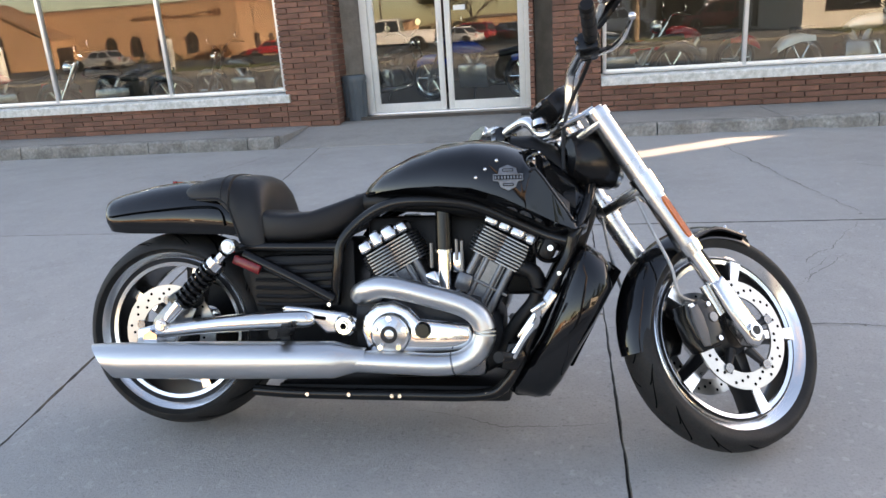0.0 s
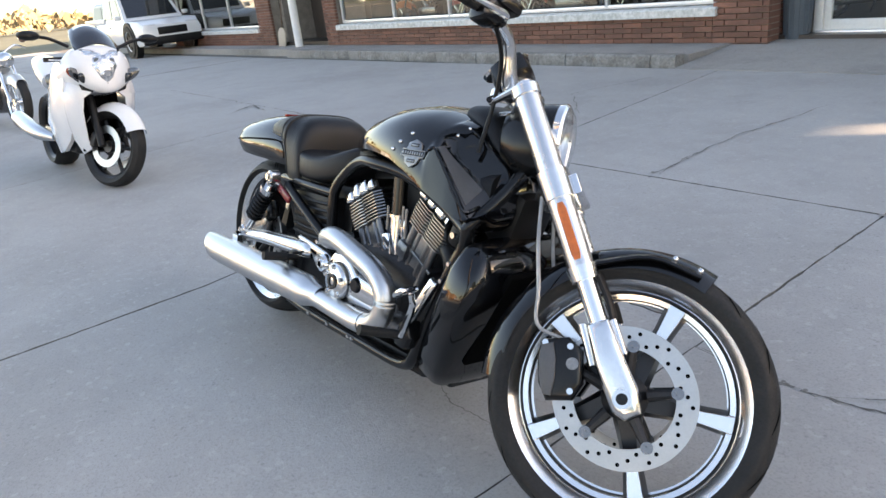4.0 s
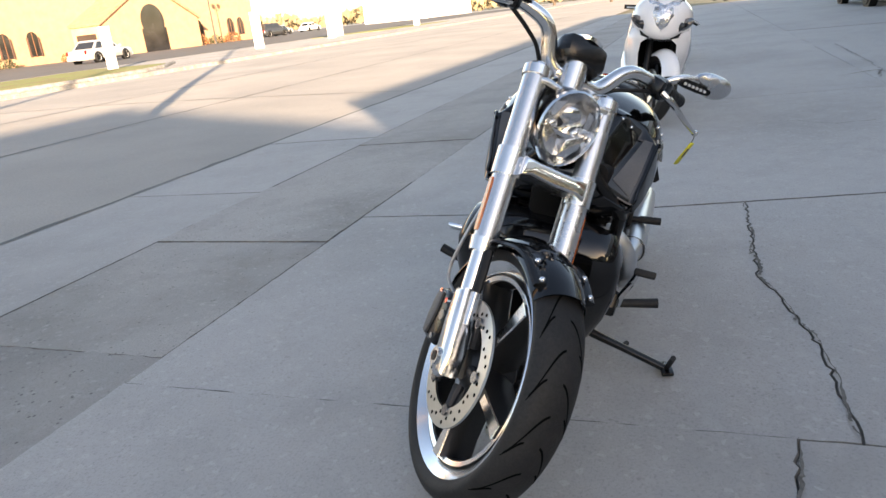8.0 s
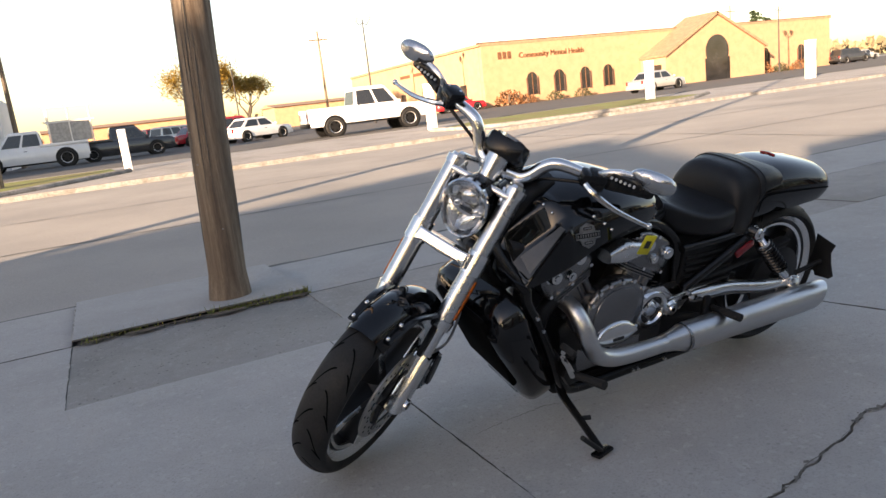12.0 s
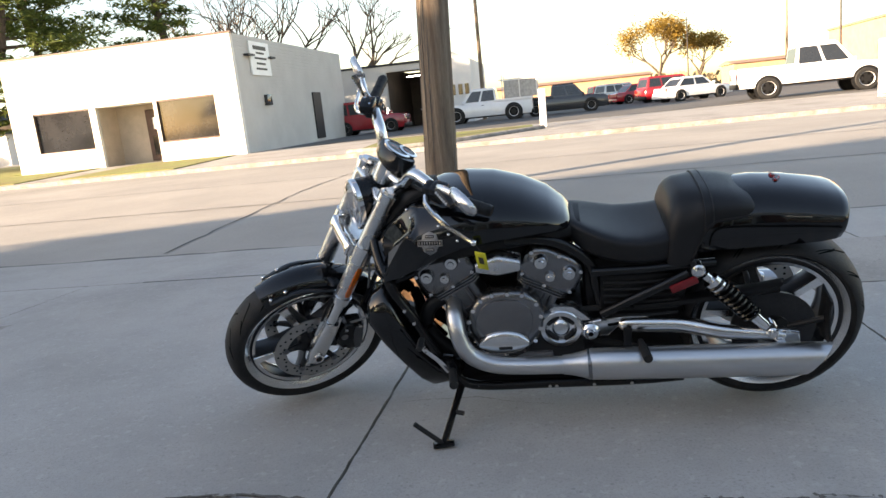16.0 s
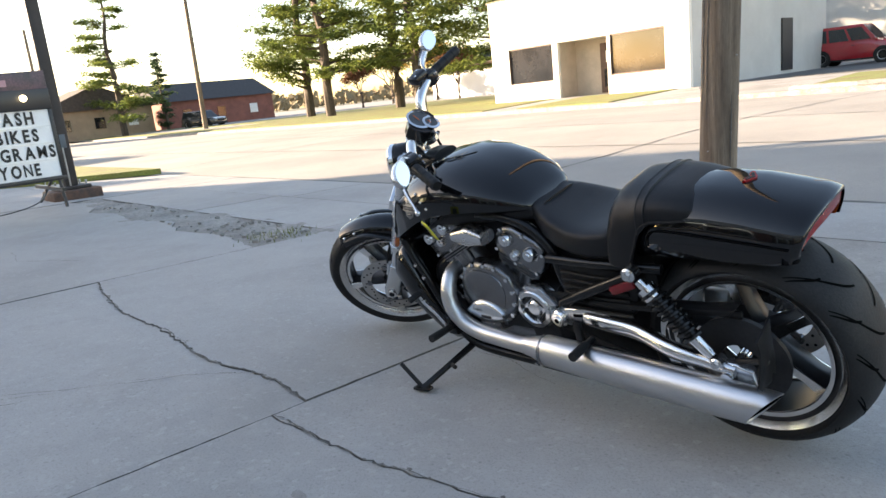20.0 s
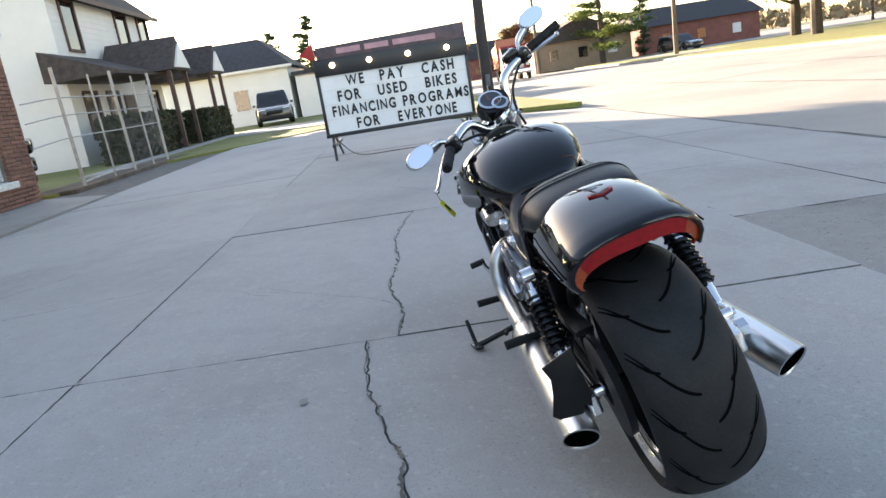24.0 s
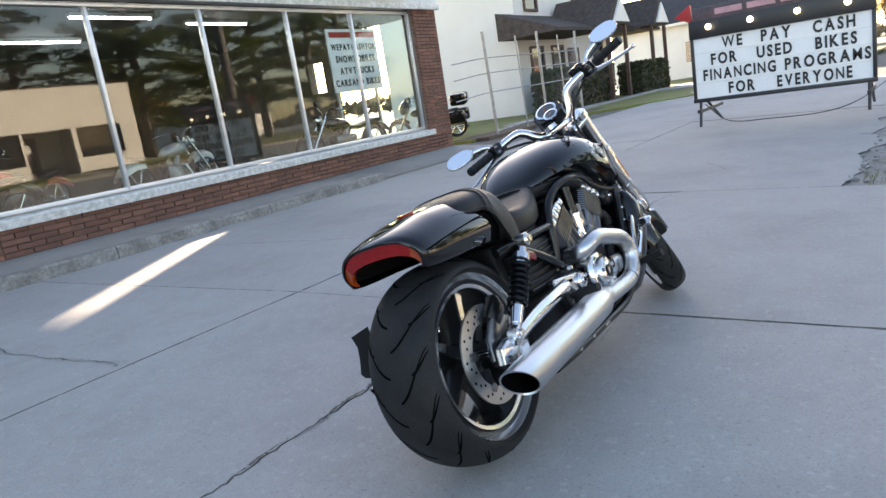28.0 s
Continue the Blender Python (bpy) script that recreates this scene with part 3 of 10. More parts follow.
seam("tar_line_4", [(3.6, -2.2), (3.9, -7.0), (3.5, -16.4)], 0.04, "dark tar line across the street", 5)
seam("tar_line_5", [(15.0, -2.2), (15.4, -8.0), (15.0, -16.4)], 0.04, "dark tar line across the street", 6)
pavement = thing("pavement", Matrix(), "worn grey concrete lot of large cracked slabs", "", "", "structure")
REAR = lambda y: -1.80 - 0.155 * max(0.0, y - 1.7)
crack_f = ragged([(0.16, 2.58), (0.42, 2.55), (0.64, 2.57), (0.9, 2.62), (1.2, 2.60), (1.65, 2.57), (2.17, 2.59), (2.84, 2.50), (3.2, 2.42)], 0.009, 0.03, 3)
crack_r = ragged([(0.16, 2.72), (-0.04, 2.71), (-0.32, 2.70), (-0.5, 2.66), (-0.7, 2.63), (-0.89, 2.57), (-1.29, 2.57), (-1.93, 2.58)], 0.009, 0.03, 5)
y1 = 0.46
slab([(0.16, 4.0), (0.16, 2.58)] + crack_f[1:] + [(3.2, 4.0)], M_concrete, pavement, 0.0040, seed=1)
slab([(0.16, y1), (3.2, y1), (3.2, 2.42)] + crack_f[::-1][1:], M_concrete, pavement, 0.0040, seed=2)
slab([(0.16, 4.0), (REAR(4.0), 4.0), (-1.93, 2.58)] + crack_r[::-1][1:], M_concrete, pavement, 0.0040, seed=3)
slab([(-1.93, 2.58), (REAR(1.7), 1.7), (-1.80, y1), (0.16, y1), (0.16, 2.72)] + crack_r[1:-1], M_concrete, pavement, 0.0040, seed=4)
slab([(REAR(4.0), 4.0), (REAR(1.7), 1.7), (-1.80, y1), (-5.3, y1), (-5.6, 4.0)], M_concrete, pavement, seed=5)
for i, (xa, xb) in enumerate([(-5.6, -9.5), (-9.5, -14), (-14, -20), (-20, -40)]):
    slab([(xa, 4.0), (xa + (0.3 if i == 0 else 0), y1), (xb, y1), (xb, 4.0)], M_concrete, pavement, seed=10 + i)
for i, (xa, xb) in enumerate([(3.2, 6.4), (6.4, 10.0), (10.0, 14.0), (14.0, 19.0)]):
    a, b = (1.22, 1.15) if i == 0 else (1.15, 0.9) if i == 1 else (y1, y1)
    edge = ragged([(xa, a), (xa + .9, a - .16), (xa + 1.7, a - .02), (xb - .8, b - .2), (xb, b)], 0.035, 0.11, 60 + i) if i < 2 else [(xa, a), (xb, b)]
    slab([(xa, 4.0)] + edge + [(xb, 4.0)], M_concrete, pavement, seed=20 + i)
yk = lambda x: 7.55 if x < -2.9 else 7.30
for i, (xa, xb, xc, xd) in enumerate([(-40, -14, -14, -40), (-14, -9.5, -9.5, -14), (-9.5, -5.6, -5.6, -9.5), (-5.6, REAR(4.0), REAR(7.4), -5.6), (REAR(4.0), 0.16, 0.16, REAR(7.4)), (0.16, 3.2, 3.2, 0.16), (3.2, 7.6, 7.6, 3.2), (7.6, 13.5, 13.5, 7.6), (13.5, 22.4, 19.2, 13.5)]):
    slab([(xa, 4.0), (xb, 4.0), (xc, 7.42), (xd, 7.42)], M_concrete, pavement, seed=30 + i)

for i, (pts, wd) in enumerate((([(1.23, 3.37), (1.01, 3.04), (.88, 2.83), (.71, 2.66), (.55, 2.55)], .004), ([(1.34, 3.43), (1.05, 3.06), (.76, 2.71)], .003), ([(1.42, 6.49), (1.55, 5.02), (1.64, 4.44), (1.66, 4.04)], .008), ([(1.10, 3.26), (1.35, 3.6), (1.58, 3.95)], .004),
                               ([(3.22, 3.95), (3.29, 3.66), (3.13, 3.28)], .006), ([(-1.06, 4.53), (-1.05, 4.28), (-1.03, 3.98)], .010), ([(-1.0, 6.2), (-1.11, 5.12), (-1.08, 4.38), (-1.0, 4.02)], .007), ([(-10.4, 4.29), (-8.47, 4.25), (-5.34, 4.13)], .012), ([(-6.57, 3.78), (-6.8, 4.15), (-6.24, 4.06)], .02),
                               ([(-4.2, 2.9), (-3.9, 3.3), (-4.05, 3.9)], .007), ([(.13, 1.9), (-.2, 1.86), (-.52, 1.95)], .0025), ([(2.1, 5.6), (2.6, 5.1), (3.0, 4.1)], .005), ([(-2.6, 5.2), (-3.3, 5.9), (-3.1, 6.9)], .006), ([(4.2, 2.2), (4.9, 2.6), (5.6, 2.5)], .005))):
    crack(i + 1, pts, wd, "thin dirty crack across a concrete slab", 300 + i)
for i, (line, wd) in enumerate((([(0.16, 2.58), (0.42, 2.55), (0.64, 2.57), (0.9, 2.62), (1.2, 2.60), (1.65, 2.57), (2.17, 2.59), (2.84, 2.50), (3.2, 2.42)], .008), ([(0.16, 2.72), (-0.04, 2.71), (-0.32, 2.70), (-0.5, 2.66), (-0.7, 2.63), (-0.89, 2.57), (-1.29, 2.57), (-1.93, 2.58)], .009))):
    crack(i + 31, line, wd, "crumbled edge of a long crack across the lot", 330 + i)
M_scar = concrete_mat("scarred_concrete", (0.27, 0.258, 0.24), (0.17, 0.162, 0.15), (0.36, 0.35, 0.33), 0.9, 0.8)
for i, (x, y, rx, ry) in enumerate(((-.38, 2.93, .030, .016), (.165, 3.985, .020, .012))):
    blot(i + 1, x, y, rx, ry, M_scar, "small dark scar worn in the concrete", 400 + i)

apron = thing("apron", Matrix(), "older rough concrete apron and footway by the street", "", "", "structure")
ym, ye = -0.72, -1.98
xs = [-40, -26, -18, -11, -7.0, -4.2, -2.65, -1.37, -0.05]
for i, (xa, xb) in enumerate(zip(xs, xs[1:])):
    slab([(xa, ym), (xb, ym), (xb + 0.02, y1), (xa + 0.02, y1)], M_concrete_old, apron, 0.0045, seed=50 + i)
xs = [-40, -26, -18, -11, -7.0, -4.6, -2.5, -0.05, 1.38, 2.9, 6.0, 10.0, 15.0, 22.0]
for i, (xa, xb) in enumerate(zip(xs, xs[1:])):
    pad = xa == -0.05
    slab([(xa, ye), (xb, ye), (xb, ym), (xa, ym)], M_concrete, apron, 0.0045, 0.035 if pad else 0.0, seed=70 + i)
xs = [1.38, 3.4, 6.3, 10.0, 15.0, 22.0]
for i, (xa, xb) in enumerate(zip(xs, xs[1:])):
    slab([(xa, ym), (xb, ym), (xb, y1), (xa, y1)], M_concrete, apron, 0.0045, seed=90 + i)


def rough_patch(name, poly, label, amp, seed, dz, mat=None):
    """A broken surface: a fine grid cut to the outline, uneven."""
    xs_, ys_ = [p[0] for p in poly], [p[1] for p in poly]
    bm = bmn()
    nx, ny = int((max(xs_) - min(xs_)) / 0.06) + 1, int((max(ys_) - min(ys_)) / 0.06) + 1
    grid = {}
    for i in range(nx + 1):
        for j in range(ny + 1):
            x, y = min(xs_) + i * 0.06, min(ys_) + j * 0.06
            inside = False
            for (xa, ya), (xb, yb) in zip(poly, poly[1:] + poly[:1]):
                if (ya > y) != (yb > y) and x < (xb - xa) * (y - ya) / (yb - ya) + xa:
                    inside = not inside
            if inside:
                h = noise.noise((x * 3 + seed, y * 3, 0)) * amp + noise.noise((x * 11, y * 11, seed)) * amp * 0.6
                grid[i, j] = bm.verts.new((x, y, gz(y) + dz + h))
    for (i, j), v in grid.items():
        q = [grid.get(k) for k in ((i + 1, j), (i + 1, j + 1), (i, j + 1))]
        if all(q):
            bm.faces.new((v, *q))
    return structure(name, bm, mat or M_rubble, label, 60)


rough_patch("ground_patch_1", [(-0.06, -0.74), (1.4, -0.74), (1.4, 0.46), (-0.06, 0.46)], "crumbled concrete and dirt beside the pole's pad", 0.009, 2, -0.004, M_scar)
rough_patch("ground_patch_2", [(3.1, 0.36), (6.0, 0.36), (10.1, 0.36), (10.1, 1.10), (6.4, 1.30), (3.1, 1.36)], "broken strip of rubble and weeds in the lot", 0.022, 7, -0.010)
for i, (x, y, rx, ry) in enumerate(((.05, -.67, .11, .035), (.24, -.69, .15, .022), (.48, -.66, .10, .04), (.70, -.69, .17, .018), (.98, -.67, .13, .032), (1.25, -.69, .10, .02))):
    blot(i + 21, x, y, rx, ry, M_dirt, "bare dirt washed up along the pole's pad", 450 + i, lambda y_: gz(y_) + .012)
bm = bmn()
rnd = random.Random(17)
for k in range(170):
    x, y = rnd.uniform(-.06, .62) if k % 3 else rnd.uniform(.9, 1.35), -.70 + rnd.gauss(0, .025)
    a, h = rnd.uniform(0, 6.28), rnd.uniform(.02, .06)
    d = Vector((math.cos(a), math.sin(a), 0)) * .003
    lean = Vector((rnd.uniform(-.03, .03), rnd.uniform(-.03, .03), h))
    p = Vector((x, y, gz(y) + .012))
    bm.faces.new([bm.verts.new(c) for c in (p - d, p + d, p + lean)])
tagged(link_mesh("weeds", bm, M_grass, None, "", 0), "dry grass tufts along the pole's pad", "weeds", "", "stuff")
# loose rubble on the broken strip
bm = bmn()
rnd = random.Random(4)
for k in range(90):
    x = rnd.uniform(3.25, 4.6) if k < 60 else rnd.uniform(4.6, 8.3)
    y = rnd.uniform(0.55, 1.15 - 0.05 * max(0, x - 4.6))
    s = rnd.uniform(0.01, 0.032)
    box(bm, (s * 1.5, s, s * 0.7), (x, y, gz(y) + 0.02), (rnd.uniform(-20, 20), rnd.uniform(-20, 20), rnd.uniform(0, 180)))
tagged(link_mesh("rubble", bm, M_kerb, None, "", 0), "small grey lumps of broken concrete", "rubble", "", "stuff")
bm = bmn()
for k in range(420):
    if k < 260:
        x, y = rnd.gauss(-0.02, 0.25), -0.74 + abs(rnd.gauss(0, 0.035))
        x = min(max(x, -0.05), 0.5) if k % 3 else rnd.uniform(-0.05, 1.3)
    else:
        x, y = rnd.gauss(3.45, 0.15), rnd.gauss(0.8, 0.16)
    h, a = rnd.uniform(0.02, 0.06), rnd.uniform(0, 6.28)
    z = gz(y) + 0.0
    dx, dy = 0.004 * math.cos(a), 0.004 * math.sin(a)
    vs = [bm.verts.new(c) for c in ((x - dx, y - dy, z), (x + dx, y + dy, z), (x + rnd.uniform(-.02, .02), y + rnd.uniform(-.02, .02), z + h))]
    bm.faces.new(vs)
tagged(link_mesh("weeds", bm, M_grass, None, "", 0), "thin tufts of weeds in the broken ground", "weeds", "", "stuff")


def kerb_run(name, x0, x1, y0, y1_, parent, seed):
    """Worn kerb stones end to end, chipped along the front."""
    rnd = random.Random(seed)
    x = x0
    while x < x1 - 0.05:
        ln = min(rnd.uniform(1.2, 2.1), x1 - x)
        bm = bmn()
        n = max(4, int(ln / 0.07))
        rings = []
        for k in range(n + 1):
            xx = x + (ln - 0.012) * k / n
            yy = y0 + (y1_ - y0) * (xx - x0) / (x1 - x0)
            c = max(0.0, noise.noise((xx * 2.3, seed, 1.0))) * 0.16 + abs(noise.noise((xx * 9, seed, 3.0))) * 0.02
            top = 0.125 - 0.25 * c + 0.008 * noise.noise((xx * 5, 2, seed))
            rings.append([(xx, yy + c * 1.1, -0.03), (xx, yy + c * 1.25, 0.045 - c * 0.2), (xx, yy + c + 0.012, top - 0.02), (xx, yy + c + 0.03, top), (xx, yy + 0.2, 0.118), (xx, yy + 0.2, -0.03)])
        loft(bm, rings)
        link_mesh("kerb_stone", bm, M_kerb, parent, "", 30)
        x += ln


kerb = thing("kerb", Matrix(), "chipped old concrete kerb stones before the shop", "", "", "structure")
kerb_run("left", -13.0, -3.25, 7.72, 7.50, kerb, 3)
kerb_run("right", -0.45, 5.4, 7.27, 7.34, kerb, 8)
footway = thing("footway", Matrix(), "narrow raised concrete walk along the shop front", "", "", "structure")
for i, (xa, xb, ya) in enumerate([(-30, -13, 7.9), (-13, -8, 7.70), (-8, -3.2, 7.68), (-0.5, 2.2, 7.48), (2.2, 5.0, 7.48), (5.0, 9.3, 7.5)]):
    bm = bmn()
    low = 0.02 if xb > 5.1 else 0.112
    sheet(bm, [(xa + .006, ya, low), (xb - .006, ya, low), (xb - .006, 8.6, 0.112), (xa + .006, 8.6, 0.112)], thick=0.15)
    link_mesh("concrete_slab", bm, M_concrete_old, footway, "", 0)
bm = bmn()
sheet(bm, [(-3.2, 7.4, 0.006), (-0.5, 7.4, 0.006), (-0.5, 8.5, 0.10), (-3.2, 8.5, 0.10)], thick=0.1)
sheet(bm, [(-3.2, 8.5, 0.10), (-0.5, 8.5, 0.10), (-0.5, 9.3, 0.14), (-3.2, 9.3, 0.14)], thick=0.1)
link_mesh("concrete_slab", bm, M_concrete_old, footway, "", 0)


# ---- the shop ----
Y0 = 8.55
SILL, HEAD, TOP = 0.55, 2.71, 3.9
shop = thing("shop_building", Matrix(), "single-storey brick shop with wide showroom windows and white fascia", "building", "", "structure")


def wall_box(name, x0, x1, ya, yb, z0, z1, mat, bevel=0.0):
    return block(name, (abs(x1 - x0), abs(yb - ya), z1 - z0), ((x0 + x1) / 2, (ya + yb) / 2, (z0 + z1) / 2), mat, shop, bevel=bevel)


# solid parts: base walls, piers, back, sides, roof
wall_box("base_wall", 0.40, 9.19, Y0 + 0.03, Y0 + 0.25, -0.1, 0.42, M_mortar)
wall_box("base_wall", -12.1, -3.40, Y0 + 0.03, Y0 + 0.25, -0.1, 0.42, M_mortar)
wall_box("base_wall", -22.3, -16.0, Y0 + 0.03, Y0 + 0.25, -0.1, 0.42, M_mortar)
PIERS = [(8.47, 9.22), (-0.10, 0.46), (-3.46, -2.78), (-12.6, -12.1), (-16.0, -15.2), (-22.6, -22.2)]
for xa, xb in PIERS:
    wall_box("pier", xa + 0.03, xb - 0.03, Y0 + 0.03, Y0 + 0.27, -0.1, HEAD + 0.1, M_mortar)
wall_box("east_wall", 9.0, 9.22, Y0 + 0.27, 11.45, -0.1, 0.5, M_mortar)
wall_box("east_wall", 9.0, 9.22, Y0 + 0.27, 9.1, 0.5, TOP - 0.1, M_mortar)
wall_box("east_wall", 9.0, 9.22, 11.30, 11.5, 0.5, TOP - 0.1, M_mortar)
# Unseen slot left between these two pieces, sized to pass a streak of sun.
wall_box("east_wall", 9.0, 9.22, 11.5, 11.95, -0.1, 1.60, M_mortar)
wall_box("east_wall", 9.0, 9.22, 11.5, 11.95, 2.26, TOP - 0.1, M_mortar)
wall_box("east_wall", 9.0, 9.22, 11.95, 20.0, -0.1, TOP - 0.1, M_mortar)
wall_box("east_wall", 9.0, 9.22, 9.1, 11.30, 2.75, TOP - 0.1, M_mortar)
wall_box("back_wall", -22.6, 9.0, 15.0, 15.2, -0.1, TOP - 0.1, M_dim_inner_wall)
wall_box("west_wall", -22.6, -22.3, Y0 + 0.27, 15.0, -0.1, TOP - 0.1, M_dim_inner_wall)
wall_box("roof", -22.6, 9.25, Y0 - 0.02, 15.2, TOP - 0.1, TOP, M_roof_dark)
wall_box("showroom_floor", -22.3, 9.0, Y0 + 0.27, 15.0, -0.02, 0.16, M_dim_inner_floor)
wall_box("showroom_ceiling", -22.3, 9.0, Y0 + 0.30, 15.0, 2.95, 3.0, M_dim_shop_ceiling)
# fascia: white board band with a ledge, and panel joints
wall_box("fascia", -22.7, 9.27, Y0 - 0.05, Y0 + 0.27, HEAD + 0.10, TOP - 0.12, M_fascia)
wall_box("fascia_ledge", -22.7, 9.29, Y0 - 0.10, Y0 - 0.03, HEAD + 0.06, HEAD + 0.16, M_peeling, 0.01)
for x in np.arange(-21.8, 9.0, 1.22):
    wall_box("fascia_batten", x, x + 0.03, Y0 - 0.062, Y0 - 0.045, HEAD + 0.17, TOP - 0.14, M_white_trim)
wall_box("fascia_cap", -22.75, 9.31, Y0 - 0.12, Y0 + 0.3, TOP - 0.13, TOP - 0.03, M_white_trim, 0.015)
# hanging box sign over the windows
bx_sign = tagged(block("box_sign", (3.8, 0.22, 0.62), (6.25, Y0 - 0.17, HEAD + 0.62), M_sign_white, None, bevel=0.02), "long cream box sign with a pale frame over the shop windows", "sign")
part("sign_frame", box(bmn(), (3.86, 0.10, 0.05), (6.25, Y0 - 0.25, HEAD + 0.32), bevel=0.01), M_alu, bx_sign)


def sill_piece(x0, x1):
    bm = bmn()
    n = int((x1 - x0) / 0.12)
    rings = []
    for k in range(n + 1):
        x = x0 + (x1 - x0) * k / n
        w = 0.012 * noise.noise((x * 3, 1, 0)) + 0.006 * noise.noise((x * 13, 4, 0))
        rings.append([(x, Y0 - 0.055 + w, 0.42), (x, Y0 - 0.06 + w, 0.505 + w * 0.4), (x, Y0 - 0.045, 0.52), (x, Y0 + 0.24, 0.545), (x, Y0 + 0.24, 0.42)])
    loft(bm, rings)
    return link_mesh("window_sill", bm, M_peeling, shop, "white sill with flaking paint", 30)


def window_run(no, x0, x1, mullions):
    """A showroom window: frame, mullions and one pane between each pair."""
    w = thing("window_%d" % no, Matrix(), "wide showroom window of tall panes in slim metal frames", "window", "", "structure")
    yg = Y0 + 0.12
    for z in (SILL + 0.02, HEAD + 0.02):
        part("window_frame", box(bmn(), (x1 - x0, 0.06, 0.05), ((x0 + x1) / 2, yg, z), bevel=0.006), M_alu, w)
    cuts = [x0] + mullions + [x1]
    for x in cuts:
        part("mullion", box(bmn(), (0.045, 0.075, HEAD - SILL), (x, yg, (HEAD + SILL) / 2), bevel=0.008), M_alu, w)
    for a, b in zip(cuts, cuts[1:]):
        g = part("pane", box(bmn(), (b - a - 0.05, 0.006, HEAD - SILL - 0.04), ((a + b) / 2, yg, (HEAD + SILL) / 2)), M_glass, w)
        g.visible_shadow = False
    return w


for a, b in ((0.46, 8.60), (-12.1, -3.40), (-22.2, -16.0)):
    sill_piece(a, b)
window_run(1, 0.50, 8.44, [2.06, 3.66, 5.26, 6.78])
window_run(2, -12.0, -3.50, [-10.12, -8.45, -6.78, -5.09])
window_run(3, -22.1, -16.05, [-20.0, -18.0])
# east side glazing
ew = thing("window_4", Matrix(), "side window of the showroom, with an added slot for a sun streak", "window", "", "structure")
for y in (9.12, 10.2, 11.28):
    part("mullion", box(bmn(), (0.06, 0.05, 2.25), (9.1, y, 1.62)), M_alu, ew)
# The third, narrow pane fills the added slot that shapes the sun streak.
for ya, yb, za, zb in ((9.15, 10.18, 0.5, 2.75), (10.22, 11.27, 0.5, 2.75), (11.5, 11.95, 1.60, 2.26)):
    g = part("pane", box(bmn(), (0.006, yb - ya, zb - za), (9.1, (ya + yb) / 2, (za + zb) / 2)), M_glass, ew)
    g.visible_shadow = False

# recessed entrance
YD = 9.1
wall_box("entrance_reveal", -3.02, -2.84, Y0 + 0.27, YD + 0.15, -0.1, 3.0, M_mortar)
wall_box("entrance_reveal", -0.08, 0.12, Y0 + 0.27, YD + 0.15, -0.1, 3.0, M_mortar)
wall_box("entrance_panel", -2.84, -2.545, YD, YD + 0.12, 0.1, 2.34, M_mortar)
wall_box("entrance_panel", -0.345, -0.08, YD, YD + 0.12, 0.1, 2.34, M_mortar)
door = thing("door_1", Matrix(), "white-framed double glass shop door", "door", "", "structure")
for x, w in ((-2.49, 0.10), (-0.40, 0.10)):
    part("door_frame", box(bmn(), (w, 0.12, 2.5), (x, YD, 1.4), bevel=0.008), M_white_trim, door)
part("door_frame", box(bmn(), (2.1, 0.12, 0.09), (-1.45, YD, 2.3), bevel=0.008), M_white_trim, door)
part("threshold", box(bmn(), (2.1, 0.2, 0.05), (-1.45, YD, 0.155), bevel=0.008), M_alu, door)
for xa, xb in ((-2.44, -1.48), (-1.45, -0.45)):
    leaf = part("door_leaf", box(bmn(), (0.075, 0.045, 2.06), (xa + 0.04, YD - 0.01, 1.21), bevel=0.006), M_white_trim, door)
    part("stile", box(bmn(), (0.075, 0.045, 2.06), (xb - 0.04, YD - 0.01, 1.21), bevel=0.006), M_white_trim, leaf)
    part("bottom_rail", box(bmn(), (xb - xa - 0.15, 0.045, 0.11), ((xa + xb) / 2, YD - 0.01, 0.235), bevel=0.006), M_white_trim, leaf)
    part("top_rail", box(bmn(), (xb - xa - 0.15, 0.045, 0.08), ((xa + xb) / 2, YD - 0.01, 2.2), bevel=0.006), M_white_trim, leaf)
    g = part("pane", box(bmn(), (xb - xa - 0.15, 0.006, 1.88), ((xa + xb) / 2, YD - 0.01, 1.22)), M_glass, leaf)
    g.visible_shadow = False
    part("handle", tube(bmn(), [((xb - 0.06) if xa < -2 else (xa + 0.06), YD - 0.05, 1.0 + d) for d in (0.0, 0.05, 0.25, 0.3)], 0.012, 8), M_alu, leaf)
part("notice", box(bmn(), (0.15, 0.002, 0.06), (-1.25, YD - 0.045, 1.43)), M_sign_white, door)
wall_box("entrance_head", -2.84, -0.08, YD - 0.05, YD + 0.15, 2.34, 3.0, M_white_trim)
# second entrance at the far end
wall_box("entrance_back", -15.2, -12.6, 9.6, 9.75, -0.1, 3.0, M_dim_inner_wall)
wall_box("entrance_reveal", -12.75, -12.6, Y0 + 0.27, 9.6, -0.1, 3.0, M_mortar)
wall_box("entrance_reveal", -15.2, -15.05, Y0 + 0.27, 9.6, -0.1, 3.0, M_mortar)
d2 = thing("door_2", Matrix(), "dark glazed door standing in a white frame", "door", "", "structure")
part("door_frame", box(bmn(), (0.09, 0.1, 2.2), (-13.9, 9.45, 1.2)), M_white_trim, d2)
part("door_frame", box(bmn(), (0.09, 0.1, 2.2), (-12.85, 9.45, 1.2)), M_white_trim, d2)
part("pane", box(bmn(), (0.95, 0.02, 2.1), (-13.4, 9.45, 1.2)), M_dark_window, d2)
post = tagged(link_mesh("white_post", rod(bmn(), (-13.6, 8.35, 0.1), (-13.6, 8.35, 2.8), 0.09, seg=16), M_post_white), "white painted post under the shop's fascia", "post")

